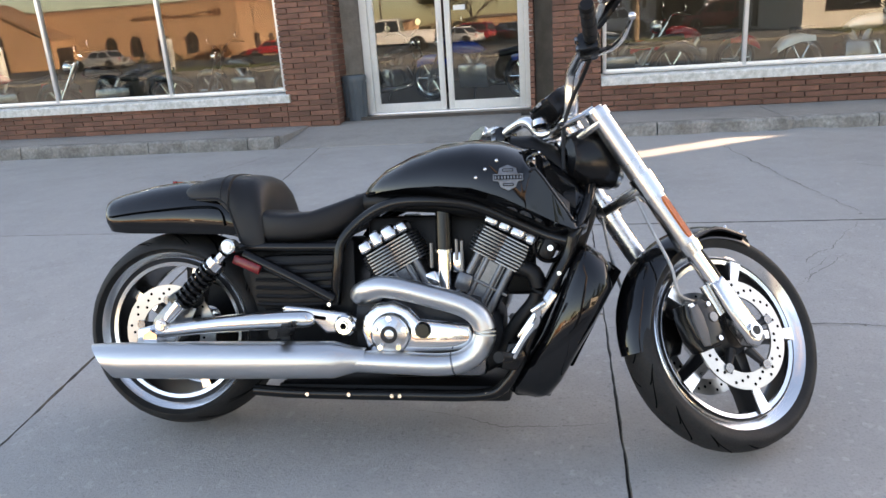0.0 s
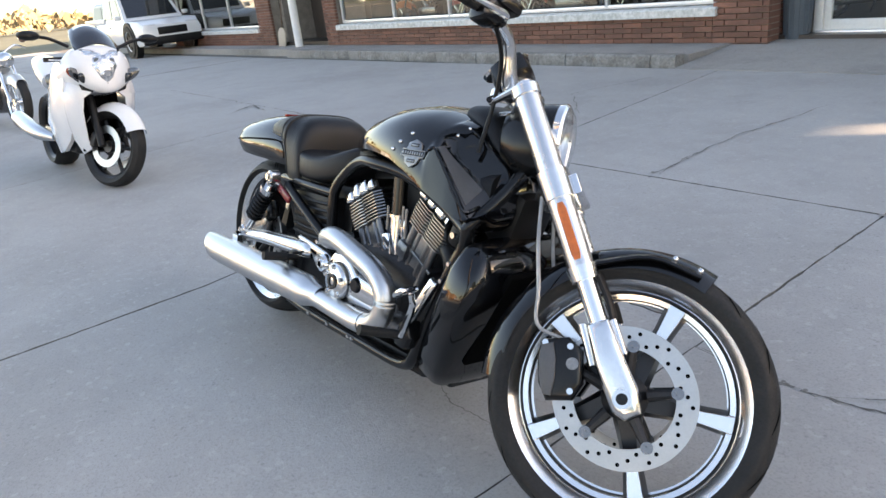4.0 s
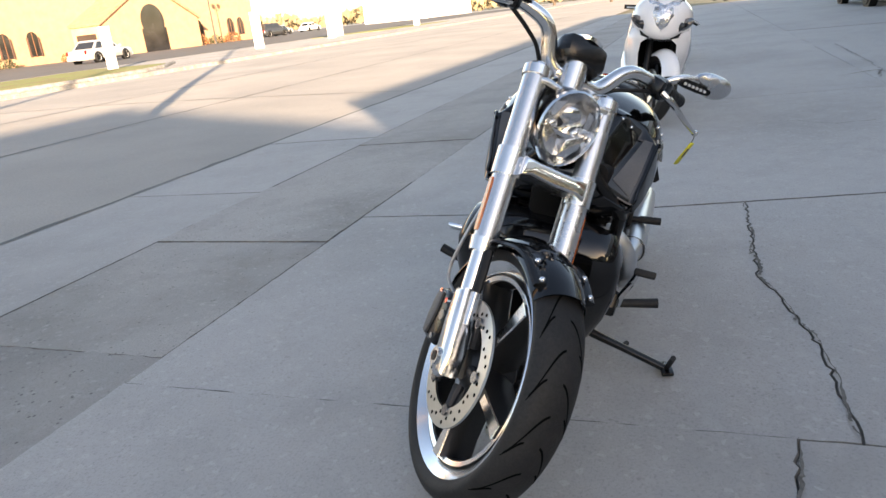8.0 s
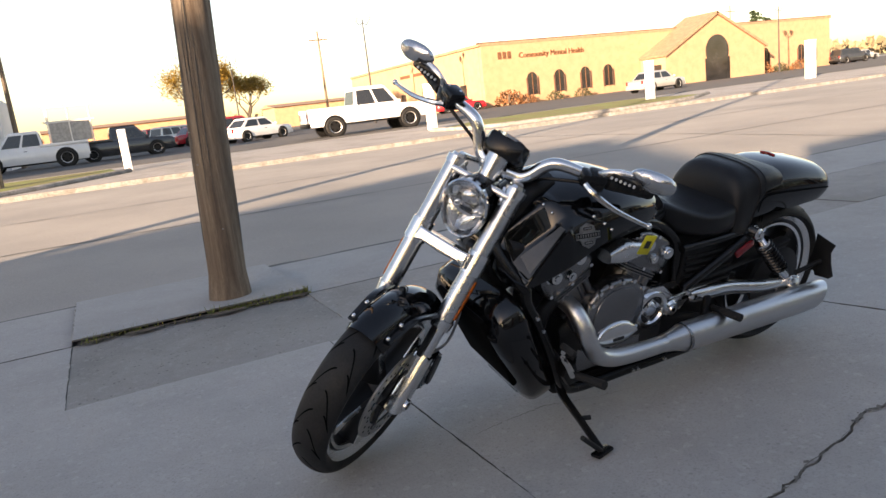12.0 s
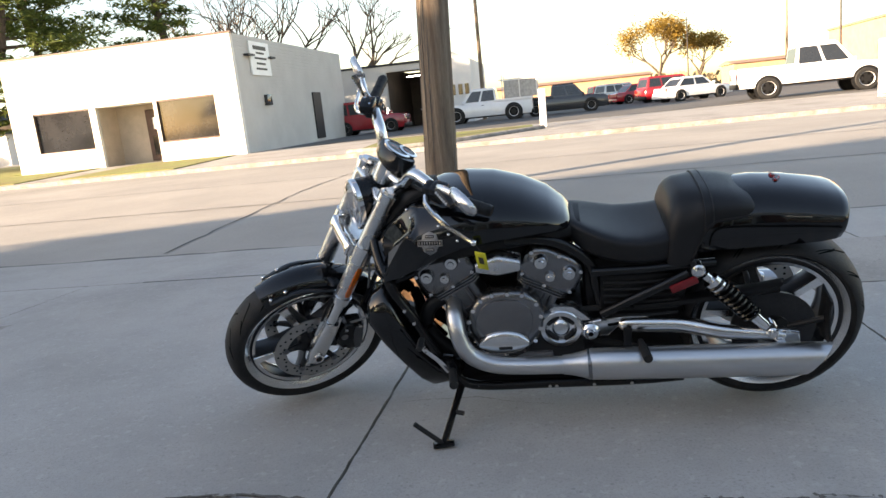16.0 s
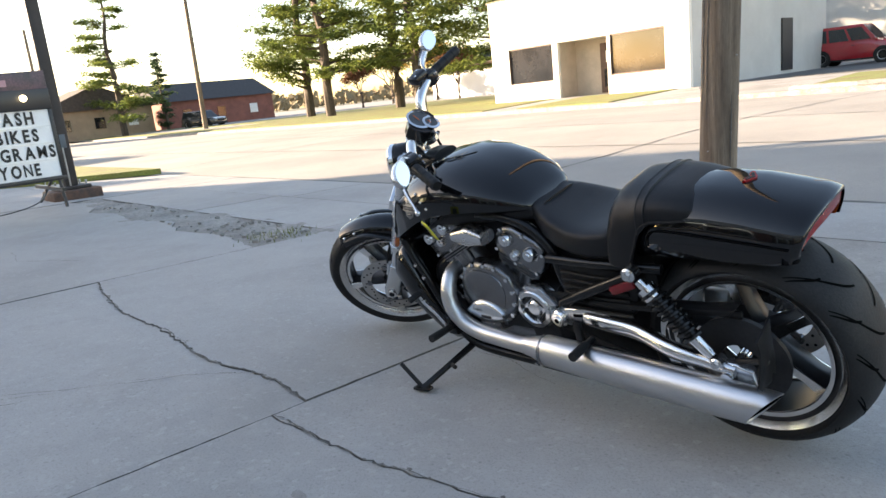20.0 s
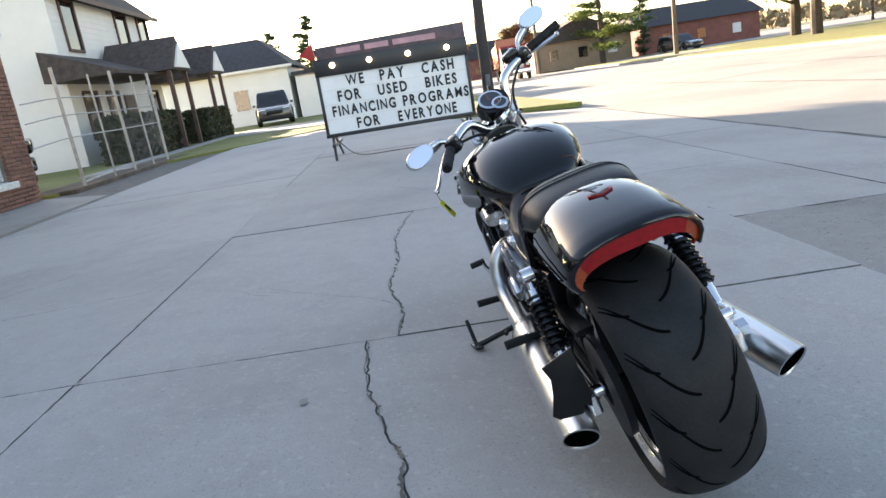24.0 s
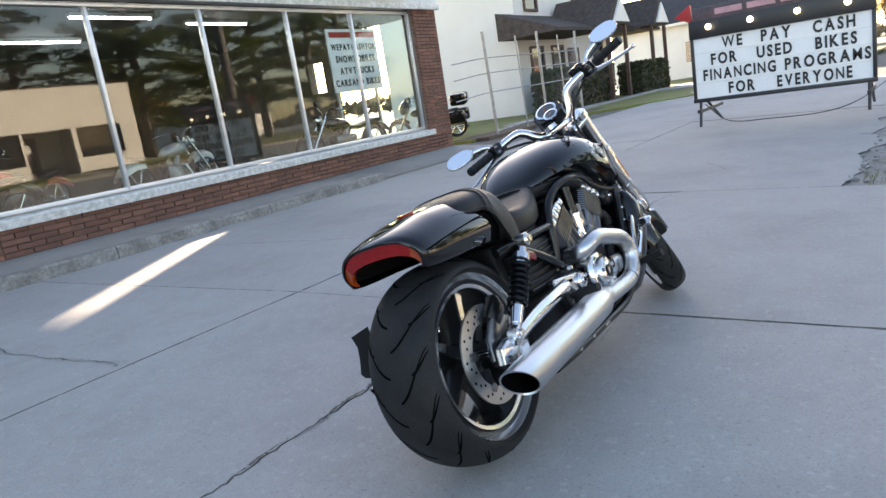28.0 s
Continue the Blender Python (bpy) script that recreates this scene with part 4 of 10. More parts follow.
# ceiling lights in the showroom
def tube_light(x, y, lx, ly):
    t = tagged(link_mesh("ceiling_light", box(bmn(), (lx + 0.04, ly + 0.04, 0.05), (x, y, 2.92), bevel=0.01), M_white_trim), "long fluorescent ceiling light, switched on", "ceiling light", "ceiling lights in the showroom")
    part("tube", rod(bmn(), (x - lx / 2, y, 2.885) if lx > ly else (x, y - ly / 2, 2.885), (x + lx / 2, y, 2.885) if lx > ly else (x, y + ly / 2, 2.885), 0.018, seg=8), M_tube_light, t)


for x, y in ((1.2, 10.2), (3.4, 10.2), (1.2, 12.2), (3.4, 12.2), (5.6, 10.6), (-5, 10.4), (-8, 10.4)):
    tube_light(x, y, 1.25, 0.08)

# board with letters inside the window
ws = tagged(block("window_sign", (1.30, 0.04, 1.05), (6.95, Y0 + 0.30, 1.95), M_sign_white, None, bevel=0.01), "hanging white letter board behind the shop window", "sign")
for i, line in enumerate(("WE PAY CASH FOR", "SNOWMOBILES", "ATV TRUCKS", "CARS AND BIKES")):
    words, size = line.split(), 0.155 if i != 0 else 0.14
    run = [len(w) * 0.62 * size for w in words]
    x = 6.95 - (sum(run) + 0.3 * size * (len(words) - 1)) / 2
    for w, ln in zip(words, run):
        letter_row(w, size, pose(x + ln / 2, Y0 + 0.275, 2.17 - i * 0.2, 90, 0, 0), M_letter, ws, 0.004, 0.8)
        x += ln + 0.3 * size
part("header_strip", box(bmn(), (1.2, 0.012, 0.09), (6.95, Y0 + 0.278, 2.38)), M_arrow_red, ws, "faded red heading bar")

# bin by the door
bin_ = thing("litter_bin", pose(-2.66, 8.93, 0.11), "round ribbed grey-blue plastic bin by the shop door", "bin")
bm = bmn()
lathe(bm, [(0.0, 0.0), (0.13, 0.0), (0.135, 0.02), (0.15, 0.5), (0.155, 0.54), (0.14, 0.54), (0.13, 0.4), (0.0, 0.4)], 28, pose(0, 0, 0, 90))
part("body", bm, M_plastic_bin, bin_)
bm = bmn()
for k in range(18):
    a = 2 * math.pi * k / 18
    rod(bm, (0.137 * math.cos(a), 0.137 * math.sin(a), 0.04), (0.152 * math.cos(a), 0.152 * math.sin(a), 0.49), 0.006, seg=6)
part("ribs", bm, M_plastic_bin, bin_)
bm = bmn()
lathe(bm, [(0.160, -0.02), (0.162, 0.03), (0.150, 0.05), (0.135, 0.05), (0.135, -0.02)], 28, pose(0, 0, 0.53, 90), closed=True)
part("rim", bm, M_plastic_bin, bin_)
# shovel against the pier
sh = thing("snow_shovel", pose(-14.6, 8.42, 0.11, -8, 0, 0), "wooden-handled snow shovel leaning on the brick pier", "shovel")
part("blade", plate(bmn(), [(-0.18, 0), (0.18, 0), (0.19, 0.3), (0.1, 0.42), (-0.1, 0.42), (-0.19, 0.3)], 0.03, bevel=0.008), M_beige, sh)
part("shaft", rod(bmn(), (0, 0, 0.4), (0, 0, 1.3), 0.017), M_wood_pole, sh)


# ---- posts, sign and street things ----
# the near timber pole
pole = thing("utility_pole", pose(0.40, -1.02, gz(-1.02) + 0.05), "weathered grey-brown timber utility pole with long cracks", "utility pole")
bm = bmn()
rings = []
for k in range(34):
    z = -0.1 + 9.6 * (k / 33) ** 1.3
    r = 0.126 - 0.004 * z + (0.016 if z < 0.1 else 0)
    ring = []
    for j in range(30):
        a = 2 * math.pi * j / 30
        rr = r * (1 + 0.035 * noise.noise((math.cos(a) * 2.2, math.sin(a) * 2.2, z * 0.35)) + 0.035 * noise.noise((math.cos(a) * 9, math.sin(a) * 9, z * 0.6)))
        ring.append((rr * math.cos(a) - 0.045 * z, rr * math.sin(a), z))
    rings.append(ring)
loft(bm, rings)
part("shaft", bm, M_wood_pole, pole)
bm = bmn()
rnd = random.Random(9)
for k in range(14):
    a = rnd.uniform(0, 6.28)
    z = rnd.uniform(0.2, 2.6)
    r = 0.128 - 0.004 * z
    p = Vector((r * math.cos(a) - 0.045 * z, r * math.sin(a), z))
    part("nail", rod(bmn(), p, p + Vector((0.012 * math.cos(a), 0.012 * math.sin(a), 0)), 0.004, seg=6), M_galv, pole)
bm = bmn()
for k in range(16):
    a, z0 = rnd.uniform(0, 6.28), rnd.uniform(0.1, 2.2)
    L = rnd.uniform(0.3, 1.3)
    pts = []
    for j in range(6):
        z = z0 + L * j / 5
        r = 0.1285 - 0.004 * z
        aa = a + 0.05 * math.sin(z * 3 + k)
        pts.append((r * math.cos(aa) - 0.045 * z, r * math.sin(aa), z))
    tube(bm, pts, [0.001, 0.0035, 0.004, 0.001], 5, 2)
part("cracks", bm, M_joint, pole)

# brown steel pole beside the letter sign
sp = thing("steel_pole", pose(10.8, 0.62, gz(0.6)), "dark brown steel lamp pole bolted to a concrete footing", "lamp pole")
part("footing", box(bmn(), (0.75, 0.75, 0.2), (0, 0, 0.06), bevel=0.03), M_rusty, sp)
part("base_plate", box(bmn(), (0.5, 0.5, 0.05), (0, 0, 0.19), bevel=0.01), M_steel_pole, sp)
for dx, dy in ((1, 1), (1, -1), (-1, 1), (-1, -1)):
    part("bolt", rod(bmn(), (dx * 0.19, dy * 0.19, 0.2), (dx * 0.19, dy * 0.19, 0.29), 0.018, seg=8), M_galv, sp)
part("shaft", box(bmn(), (0.20, 0.20, 9.0), (0, 0, 4.7), bevel=0.03), M_steel_pole, sp)
part("hatch", box(bmn(), (0.01, 0.09, 0.22), (-0.103, 0.0, 0.95), bevel=0.003), M_plastic_bin, sp)
part("conduit", tube(bmn(), [(-0.11, 0.03, 0.2), (-0.115, 0.03, 0.5), (-0.115, 0.03, 0.85)], 0.014, 8), M_galv, sp)

# letter sign on a steel trestle, facing the lot
SX = 8.75
sign = thing("letter_sign", pose(SX, 2.38, 0, 0, 0, 0), "portable letter sign with bulbs, black frame and white letter panel", "sign")
ZB, ZT = 0.45, 1.36
part("panel", box(bmn(), (0.08, 2.36, ZT - ZB), (0, 0, (ZT + ZB) / 2)), M_sign_white, sign, "white letter panel")
for z in np.linspace(ZB + 0.228, ZT - 0.228, 3):
    part("letter_rail", box(bmn(), (0.012, 2.34, 0.012), (-0.044, 0, z)), M_alu, sign)
for z, h in ((ZB - 0.03, 0.06), (ZT + 0.13, 0.27)):
    part("frame_bar", box(bmn(), (0.16, 2.46, h), (0, 0, z), bevel=0.01), M_sign_black, sign)
for y in (-1.2, 1.2):
    part("frame_post", box(bmn(), (0.12, 0.05, ZT - ZB), (0, y, (ZT + ZB) / 2), bevel=0.006), M_sign_black, sign)
head = part("header", plate(bmn(), [(-1.22, 1.62), (1.16, 1.62), (1.16, 1.80), (-1.22, 1.86)], 0.16, pose(0, 0, 0, 0, 0, 90), bevel=0.008), M_sign_head, sign, "faded header board")
for a, b in ((-0.83, -0.45), (-0.38, 0.0), (0.07, 0.75)):
    part("header_bar", box(bmn(), (0.008, abs(b - a), 0.085), (-0.086, -(a + b) / 2 + 0.0, 1.715)), M_sign_pink, head)
part("arrow", plate(bmn(), [(0.0, 1.60), (0.26, 1.72), (0.02, 1.88)], 0.1, pose(0, 1.18, 0, 0, 0, 90), bevel=0.006), M_arrow_red, sign, "red arrow point")
for y in (0.93, 0.34, -0.28, -0.90):
    b = part("bulb_socket", rod(bmn(), (-0.08, y, ZT + 0.15), (-0.10, y, ZT + 0.15), 0.035), M_alu, sign)
    bm = bmn()
    bmesh.ops.create_uvsphere(bm, u_segments=16, v_segments=10, radius=0.045, matrix=pose(-0.125, y, ZT + 0.15))
    part("bulb", bm, M_bulb, b, "frosted lit bulb")
ROWS_OF_TEXT = (("WE", 0.62), ("PAY", 0.02), ("CASH", -0.72)), (("FOR", 0.75), ("USED", 0.05), ("BIKES", -0.74)), (("FINANCING", 0.55), ("PROGRAMS", -0.62)), (("FOR", 0.52), ("EVERYONE", -0.45))
for i, row in enumerate(ROWS_OF_TEXT):
    for word, y in row:
        wide = {"FINANCING": 0.95, "PROGRAMS": 1.0, "EVERYONE": 0.9}.get(word, 1.0)
        letter_row(word, 0.225, pose(-0.047, y, ZT - 0.118 - i * 0.228, 90, 0, -90), M_letter, sign, 0.0075, 0.74 * wide, 0.14)
for y, x in ((1.13, -0.14), (-1.13, -0.14), (1.13, 1.35), (-1.13, 1.35)):
    part("leg", tube(bmn(), [(x * 0.2, y, ZB - 0.02), (x, y, 0.02)], 0.022, 8, 1), M_sign_black, sign)
part("skid", box(bmn(), (1.6, 0.05, 0.05), (0.62, 1.13, 0.26)), M_sign_black, sign)
part("skid", box(bmn(), (1.6, 0.05, 0.05), (0.62, -1.13, 0.26)), M_sign_black, sign)
part("cable", tube(bmn(), [(0.1, 1.1, 0.35), (0.3, 0.8, 0.04), (0.2, 0.2, 0.015), (0.25, -0.5, 0.02), (0.4, -0.95, 0.12), (1.6, -1.3, 0.3)], 0.008, 6), M_sign_black, sign)

# ---- far side of the street ----
bm = bmn()
sheet(bm, [(-200, -16.75), (200, -16.75), (200, -16.55), (-200, -16.55)], 0.03, 0.2)
structure("kerb_far", bm, M_kerb, "long pale concrete kerb across the street")
bm = bmn()
sheet(bm, [(-200, -400), (200, -400), (200, -22.0), (-200, -22.0)], 0.15, 0.3)
sheet(bm, [(-200, -22.0, 0.15), (200, -22.0, 0.15), (200, -16.75, 0.025), (-200, -16.75, 0.025)], thick=0.3)
structure("ground_far", bm, M_concrete_old, "pale worn concrete drives and forecourts across the street")


def lawn(name, poly, label, z=0.03):
    bm = bmn()
    sheet(bm, [(x, y, zz + z) for x, y, zz in poly], thick=0.12)
    return structure(name, bm, M_grass, label)


gf = lambda y: 0.15 if y < -22 else 0.025 + (-16.75 - y) / 5.25 * 0.125
def lawn_quad(name, x0, x1, ya, yb, label, shear=0.0):
    return lawn(name, [(x0 + shear, ya, gf(ya)), (x0, yb, gf(yb)), (x1, yb, gf(yb)), (x1 + shear, ya, gf(ya))], label)


lawn("lawn_1", [(x, y, gf(y)) for x, y in ((6.0, -17.15), (3.6, -17.3), (.4, -20.2), (.6, -22.6), (6.2, -22.4))], "narrow sunlit grass strip by the street", 0.05)
lawn_quad("lawn_2", 12.4, 16.7, -17.2, -21.9, "small sunlit lawn before the white building")
lawn_quad("lawn_3", 18.6, 25.5, -17.2, -22.0, "sunlit lawn beside the white building's path")
lawn_quad("lawn_4", 23.2, 60.0, -22.01, -45.0, "wide sunlit lawn under the pines")
lawn_quad("lawn_5", 25.5, 46.0, -17.2, -22.0, "roadside lawn in front of the pines")
lawn_quad("lawn_6", 48.0, 150.0, -17.2, -26.0, "long sunlit lawn along the street")
lawn("lawn_7", [(x, y, gf(y)) for x, y in ((-10.6, -19.6), (-12.2, -17.5), (-19.6, -17.3), (-24.0, -19.6), (-23.0, -22.9), (-14.0, -22.6))], "grass island with a pale kerb before the car park", 0.05)
for i, pts in enumerate((((-10.3, -19.7), (-12.0, -17.3), (-19.7, -17.1), (-24.3, -19.5)), ((6.2, -16.95), (3.5, -17.1), (.1, -20.1)))):
    bm = bmn()
    tube(bm, [(x, y, gf(y) + .03) for x, y in pts], .10, 8, 3)
    structure("kerb_island_%d" % (i + 1), bm, M_kerb, "pale rounded kerb round a grass island")
lawn_quad("lawn_8", -60.0, -44.0, -20.5, -23.5, "far grass island along the street", -6.0)
bm = bmn()
sheet(bm, [(-150, -300), (11.5, -300), (11.5, -24.5), (-150, -24.5)], 0.165, 0.05)
structure("parking_lot", bm, M_asphalt_dark, "dark asphalt car park across the street")


def bollard(x, y, h, w=0.28, lean=0.0):
    b = tagged(link_mesh("bollard", box(bmn(), (w, w, h), (0, 0, h / 2), bevel=0.03), M_post_white), "thick white-painted post by the street", "bollard", "white posts along the street")
    b.matrix_world = pose(x, y, gf(y), 0, lean, 0)
    part("cap", box(bmn(), (w * 1.06, w * 1.06, 0.06), (0, 0, h - 0.02), bevel=0.02), M_post_white, b)
    return b


for x, y, h, w in ((0.1, -20.8, 1.32, 0.24), (-10.9, -20.8, 1.75, 0.32), (-22.1, -20.8, 1.75, 0.32), (-33.2, -20.8, 1.95, 0.4), (-42.0, -20.8, 2.75, 0.45), (-45.5, -22.0, 1.9, 0.4), (-58.0, -20.8, 2.2, 0.45)):
    bollard(x, y, h, w)


def timber_pole(x, y, h, r, label="brown timber utility pole by the street", lean=0.0, arm=False):
    p = thing("utility_pole", pose(x, y, gf(y) - 0.05, 0, lean, 0), label, "utility pole", "poles along the street")
    part("shaft", rod(bmn(), (0, 0, 0), (0, 0, h), r, r * 0.65, 14), M_wood_pole, p)
    if arm:
        part("crossarm", box(bmn(), (1.8, 0.1, 0.12), (0, 0, h - 0.8)), M_wood_pole, p)
        for dx in (-0.8, -0.3, 0.3, 0.8):
            part("insulator", rod(bmn(), (dx, 0, h - 0.74), (dx, 0, h - 0.6), 0.03, seg=8), M_galv, p)
    return p


timber_pole(3.68, -19.9, 11.0, 0.19, lean=-0.8)
timber_pole(4.9, -46.0, 11.0, 0.16)
timber_pole(53.5, -20.5, 12.0, 0.2, lean=-2.0)
timber_pole(75.0, -13.8, 11.0, 0.2)
for x in (-20.0, -75.0):
    timber_pole(x, -62.0, 9.0, 0.13, arm=True)


def street_lamp(x, y, h):
    s = thing("street_lamp", pose(x, y, gf(y)), "tall dark twin-headed street lamp", "street lamp", "street lamps")
    part("shaft", rod(bmn(), (0, 0, 0), (0, 0, h), 0.09, 0.05), M_steel_pole, s)
    part("crossarm", tube(bmn(), [(-0.55, 0, h - 0.15), (-0.3, 0, h - 0.45), (0, 0, h - 0.3), (0.3, 0, h - 0.45), (0.55, 0, h - 0.15)], 0.03, 8), M_steel_pole, s)
    for dx in (-0.55, 0.55):
        lp = part("lantern", lathe(bmn(), [(0.0, 0.0), (0.13, 0.0), (0.23, 0.36), (0.20, 0.44), (0.0, 0.60)], 12, pose(dx, 0, h - 0.15, 90)), M_lamp_white, s, "pale lantern glass")
        part("cap", lathe(bmn(), [(0.19, 0.32), (0.13, 0.42), (0.03, 0.56), (0.0, 0.57)], 12, pose(dx, 0, h - 0.15, 90)), M_steel_pole, lp)


street_lamp(-20.0, -50.0, 8.2)
street_lamp(-66.0, -48.0, 6.8)
street_lamp(-14.0, -75.0, 8.0)


# ---- buildings ----
def wall_with_boards(name, size, at, mat, parent, board=0.0, axis="x"):
    """A wall, with lapped boards on it where they show."""
    w = block(name, size, at, mat, parent)
    if board:
        n = int(size[2] / board)
        for k in range(n):
            z = at[2] - size[2] / 2 + (k + 0.5) * board
            if axis == "x":
                part("board", box(bmn(), (size[0] + 0.01, 0.03, board * 0.93), (at[0], at[1] + size[1] / 2 + 0.004, z), (-4, 0, 0)), mat, w, "", 0)
                part("board", box(bmn(), (size[0] + 0.01, 0.03, board * 0.93), (at[0], at[1] - size[1] / 2 - 0.004, z), (4, 0, 0)), mat, w, "", 0)
            else:
                part("board", box(bmn(), (0.03, size[1] + 0.01, board * 0.93), (at[0] - size[0] / 2 - 0.004, at[1], z), (0, -4, 0)), mat, w, "", 0)
    return w


def far_window(parent, x0, x1, z0, z1, y, trim, normal=1, deep=0.12, across=1):
    """A window in a wall that faces +y (normal 1) or -y."""
    w = part("window", box(bmn(), (abs(x1 - x0), 0.04, z1 - z0), ((x0 + x1) / 2, y - normal * 0.02, (z0 + z1) / 2)), M_dark_window, parent)
    t = 0.09
    for a in (x0, x1):
        part("frame", box(bmn(), (t, deep, z1 - z0 + t), (a, y, (z0 + z1) / 2)), trim, w)
    for z in (z0, z1):
        part("frame", box(bmn(), (abs(x1 - x0) - t, deep, t), ((x0 + x1) / 2, y, z)), trim, w)
    for k in range(1, across):
        part("mullion", box(bmn(), (0.05, deep * 0.7, z1 - z0), (x0 + (x1 - x0) * k / across, y, (z0 + z1) / 2)), trim, w)
    return w


# white flat-roofed building across the street
WY = -22.5
wb = thing("white_building", Matrix(), "low white flat-roofed shop with grey board sides in sun", "building")
ztop, zlow = 4.95, 0.15
def wb_front(x0, x1, z0, z1, y=WY):
    return part("wall", box(bmn(), (x1 - x0, 0.25, z1 - z0), ((x0 + x1) / 2, y - 0.125, (z0 + z1) / 2)), M_stucco, wb)


wb_front(12.2, 22.8, 2.66, ztop)
wb_front(12.2, 13.25, zlow, 2.66)
wb_front(15.85, 16.0, zlow, 2.66)
wb_front(18.68, 18.98, zlow, 2.66)
wb_front(21.68, 22.8, zlow, 2.66)
wb_front(13.25, 15.85, zlow, 0.93)
wb_front(18.98, 21.68, zlow, 0.96)
for x0, x1 in ((13.25, 15.85), (18.98, 21.68)):
    far_window(wb, x0, x1, 0.95, 2.64, WY - 0.1, M_brown_trim)
part("room_wall", box(bmn(), (3.0, 0.05, 2.4), (14.5, WY - 2.2, 1.5)), M_brown_trim, wb)
part("room_wall", box(bmn(), (3.0, 0.05, 2.4), (20.3, WY - 2.2, 1.5)), M_brown_trim, wb)
part("recess_wall", box(bmn(), (0.06, 1.2, 2.5), (18.66, WY - 0.75, 1.4)), M_beige, wb)
part("recess_wall", box(bmn(), (2.7, 0.06, 2.5), (17.3, WY - 1.35, 1.4)), M_beige, wb)
part("recess_soffit", box(bmn(), (2.7, 1.3, 0.05), (17.3, WY - 0.7, 2.66)), M_white_trim, wb)
dr = part("entrance_door", box(bmn(), (1.0, 0.08, 2.2), (16.72, WY - 1.28, 1.3)), M_brown_trim, wb, "dark brown glazed door")
part("notice", box(bmn(), (0.3, 0.02, 0.5), (16.75, WY - 1.22, 1.8)), M_sign_white, dr)
part("door_pane", box(bmn(), (0.6, 0.02, 0.8), (16.72, WY - 1.225, 0.85)), M_dark_window, dr)
wall_with_boards("side_wall", (0.25, 13.8, ztop - zlow), (12.33, WY - 0.25 - 6.9, (ztop + zlow) / 2), M_siding_grey, wb, 0.16, "y")
part("side_wall", box(bmn(), (0.25, 13.8, ztop - zlow), (22.67, WY - 0.25 - 6.9, (ztop + zlow) / 2)), M_siding_white, wb)
part("roof", box(bmn(), (10.4, 13.9, 0.1), (17.5, WY - 7.1, ztop - 0.15)), M_roof_dark, wb)
part("roof_edge", box(bmn(), (10.75, 0.3, 0.07), (17.5, WY - 0.11, ztop + 0.03)), M_brown_trim, wb)
part("side_door", box(bmn(), (0.1, 1.2, 2.4), (12.17, -31.6, 1.5)), M_engine_dark, wb)
part("vent_box", box(bmn(), (0.2, 0.5, 0.45), (12.12, -25.2, 2.3), bevel=0.02), M_dark_window, wb)
for i, (ya, yb) in enumerate(((-23.2, -24.5), (-25.6, -26.6))):
    part("side_lamp", box(bmn(), (0.25, abs(yb - ya) * 0.5, 0.08), (12.1, (ya + yb) / 2, 4.15)), M_engine_dark, wb)
sg = part("wall_sign", box(bmn(), (0.06, 2.0, 1.4), (12.14, -25.0, 4.05)), M_sign_white, wb, "white printed wall sign")
for k in range(5):
    part("sign_bar", box(bmn(), (0.01, (1.3, 0.8, 1.2, 0.9, 1.1)[k], 0.08 if k else 0.16), (12.10, -25.0, 4.5 - 0.22 * k)), M_letter, sg)
# garage wing behind it
gw = thing("garage_building", Matrix(), "grey garage wing with an open dark bay", "building")
for x0, x1, z0, z1, mat in ((11.3, 15.0, 0.15, 4.6, M_siding_grey), (7.1, 7.6, 0.15, 4.4, M_siding_grey), (7.6, 11.3, 4.05, 4.5, M_siding_grey)):
    part("wall", box(bmn(), (x1 - x0, 0.3, z1 - z0), ((x0 + x1) / 2, -44.0, (z0 + z1) / 2)), mat, gw)
part("bay_back", box(bmn(), (4.0, 0.1, 4.2), (9.5, -52, 2.2)), M_dim_inner_wall, gw)
part("bay_side", box(bmn(), (0.1, 8, 4.2), (11.4, -48, 2.2)), M_dim_inner_wall, gw)
part("bay_side", box(bmn(), (0.1, 8, 4.2), (7.5, -48, 2.2)), M_dim_inner_wall, gw)
part("roof", box(bmn(), (8.2, 9.0, 0.15), (11.0, -48.3, 4.55)), M_roof_dark, gw)
part("bay_light", box(bmn(), (1.6, 0.08, 0.06), (9.6, -46.5, 3.75)), M_tube_light, gw)
pw = part("end_wall", plate(bmn(), [(5.4, 0.15), (7.12, 0.15), (7.12, 5.2), (5.4, 4.4)], 9.0, pose(0, -48.6, 0)), M_siding_white, gw, "white end wall with small windows")
for x in (5.75, 6.2, 6.7):
    part("small_window", box(bmn(), (0.28, 0.1, 0.7), (x, -44.1, 2.4)), M_dark_window, gw)

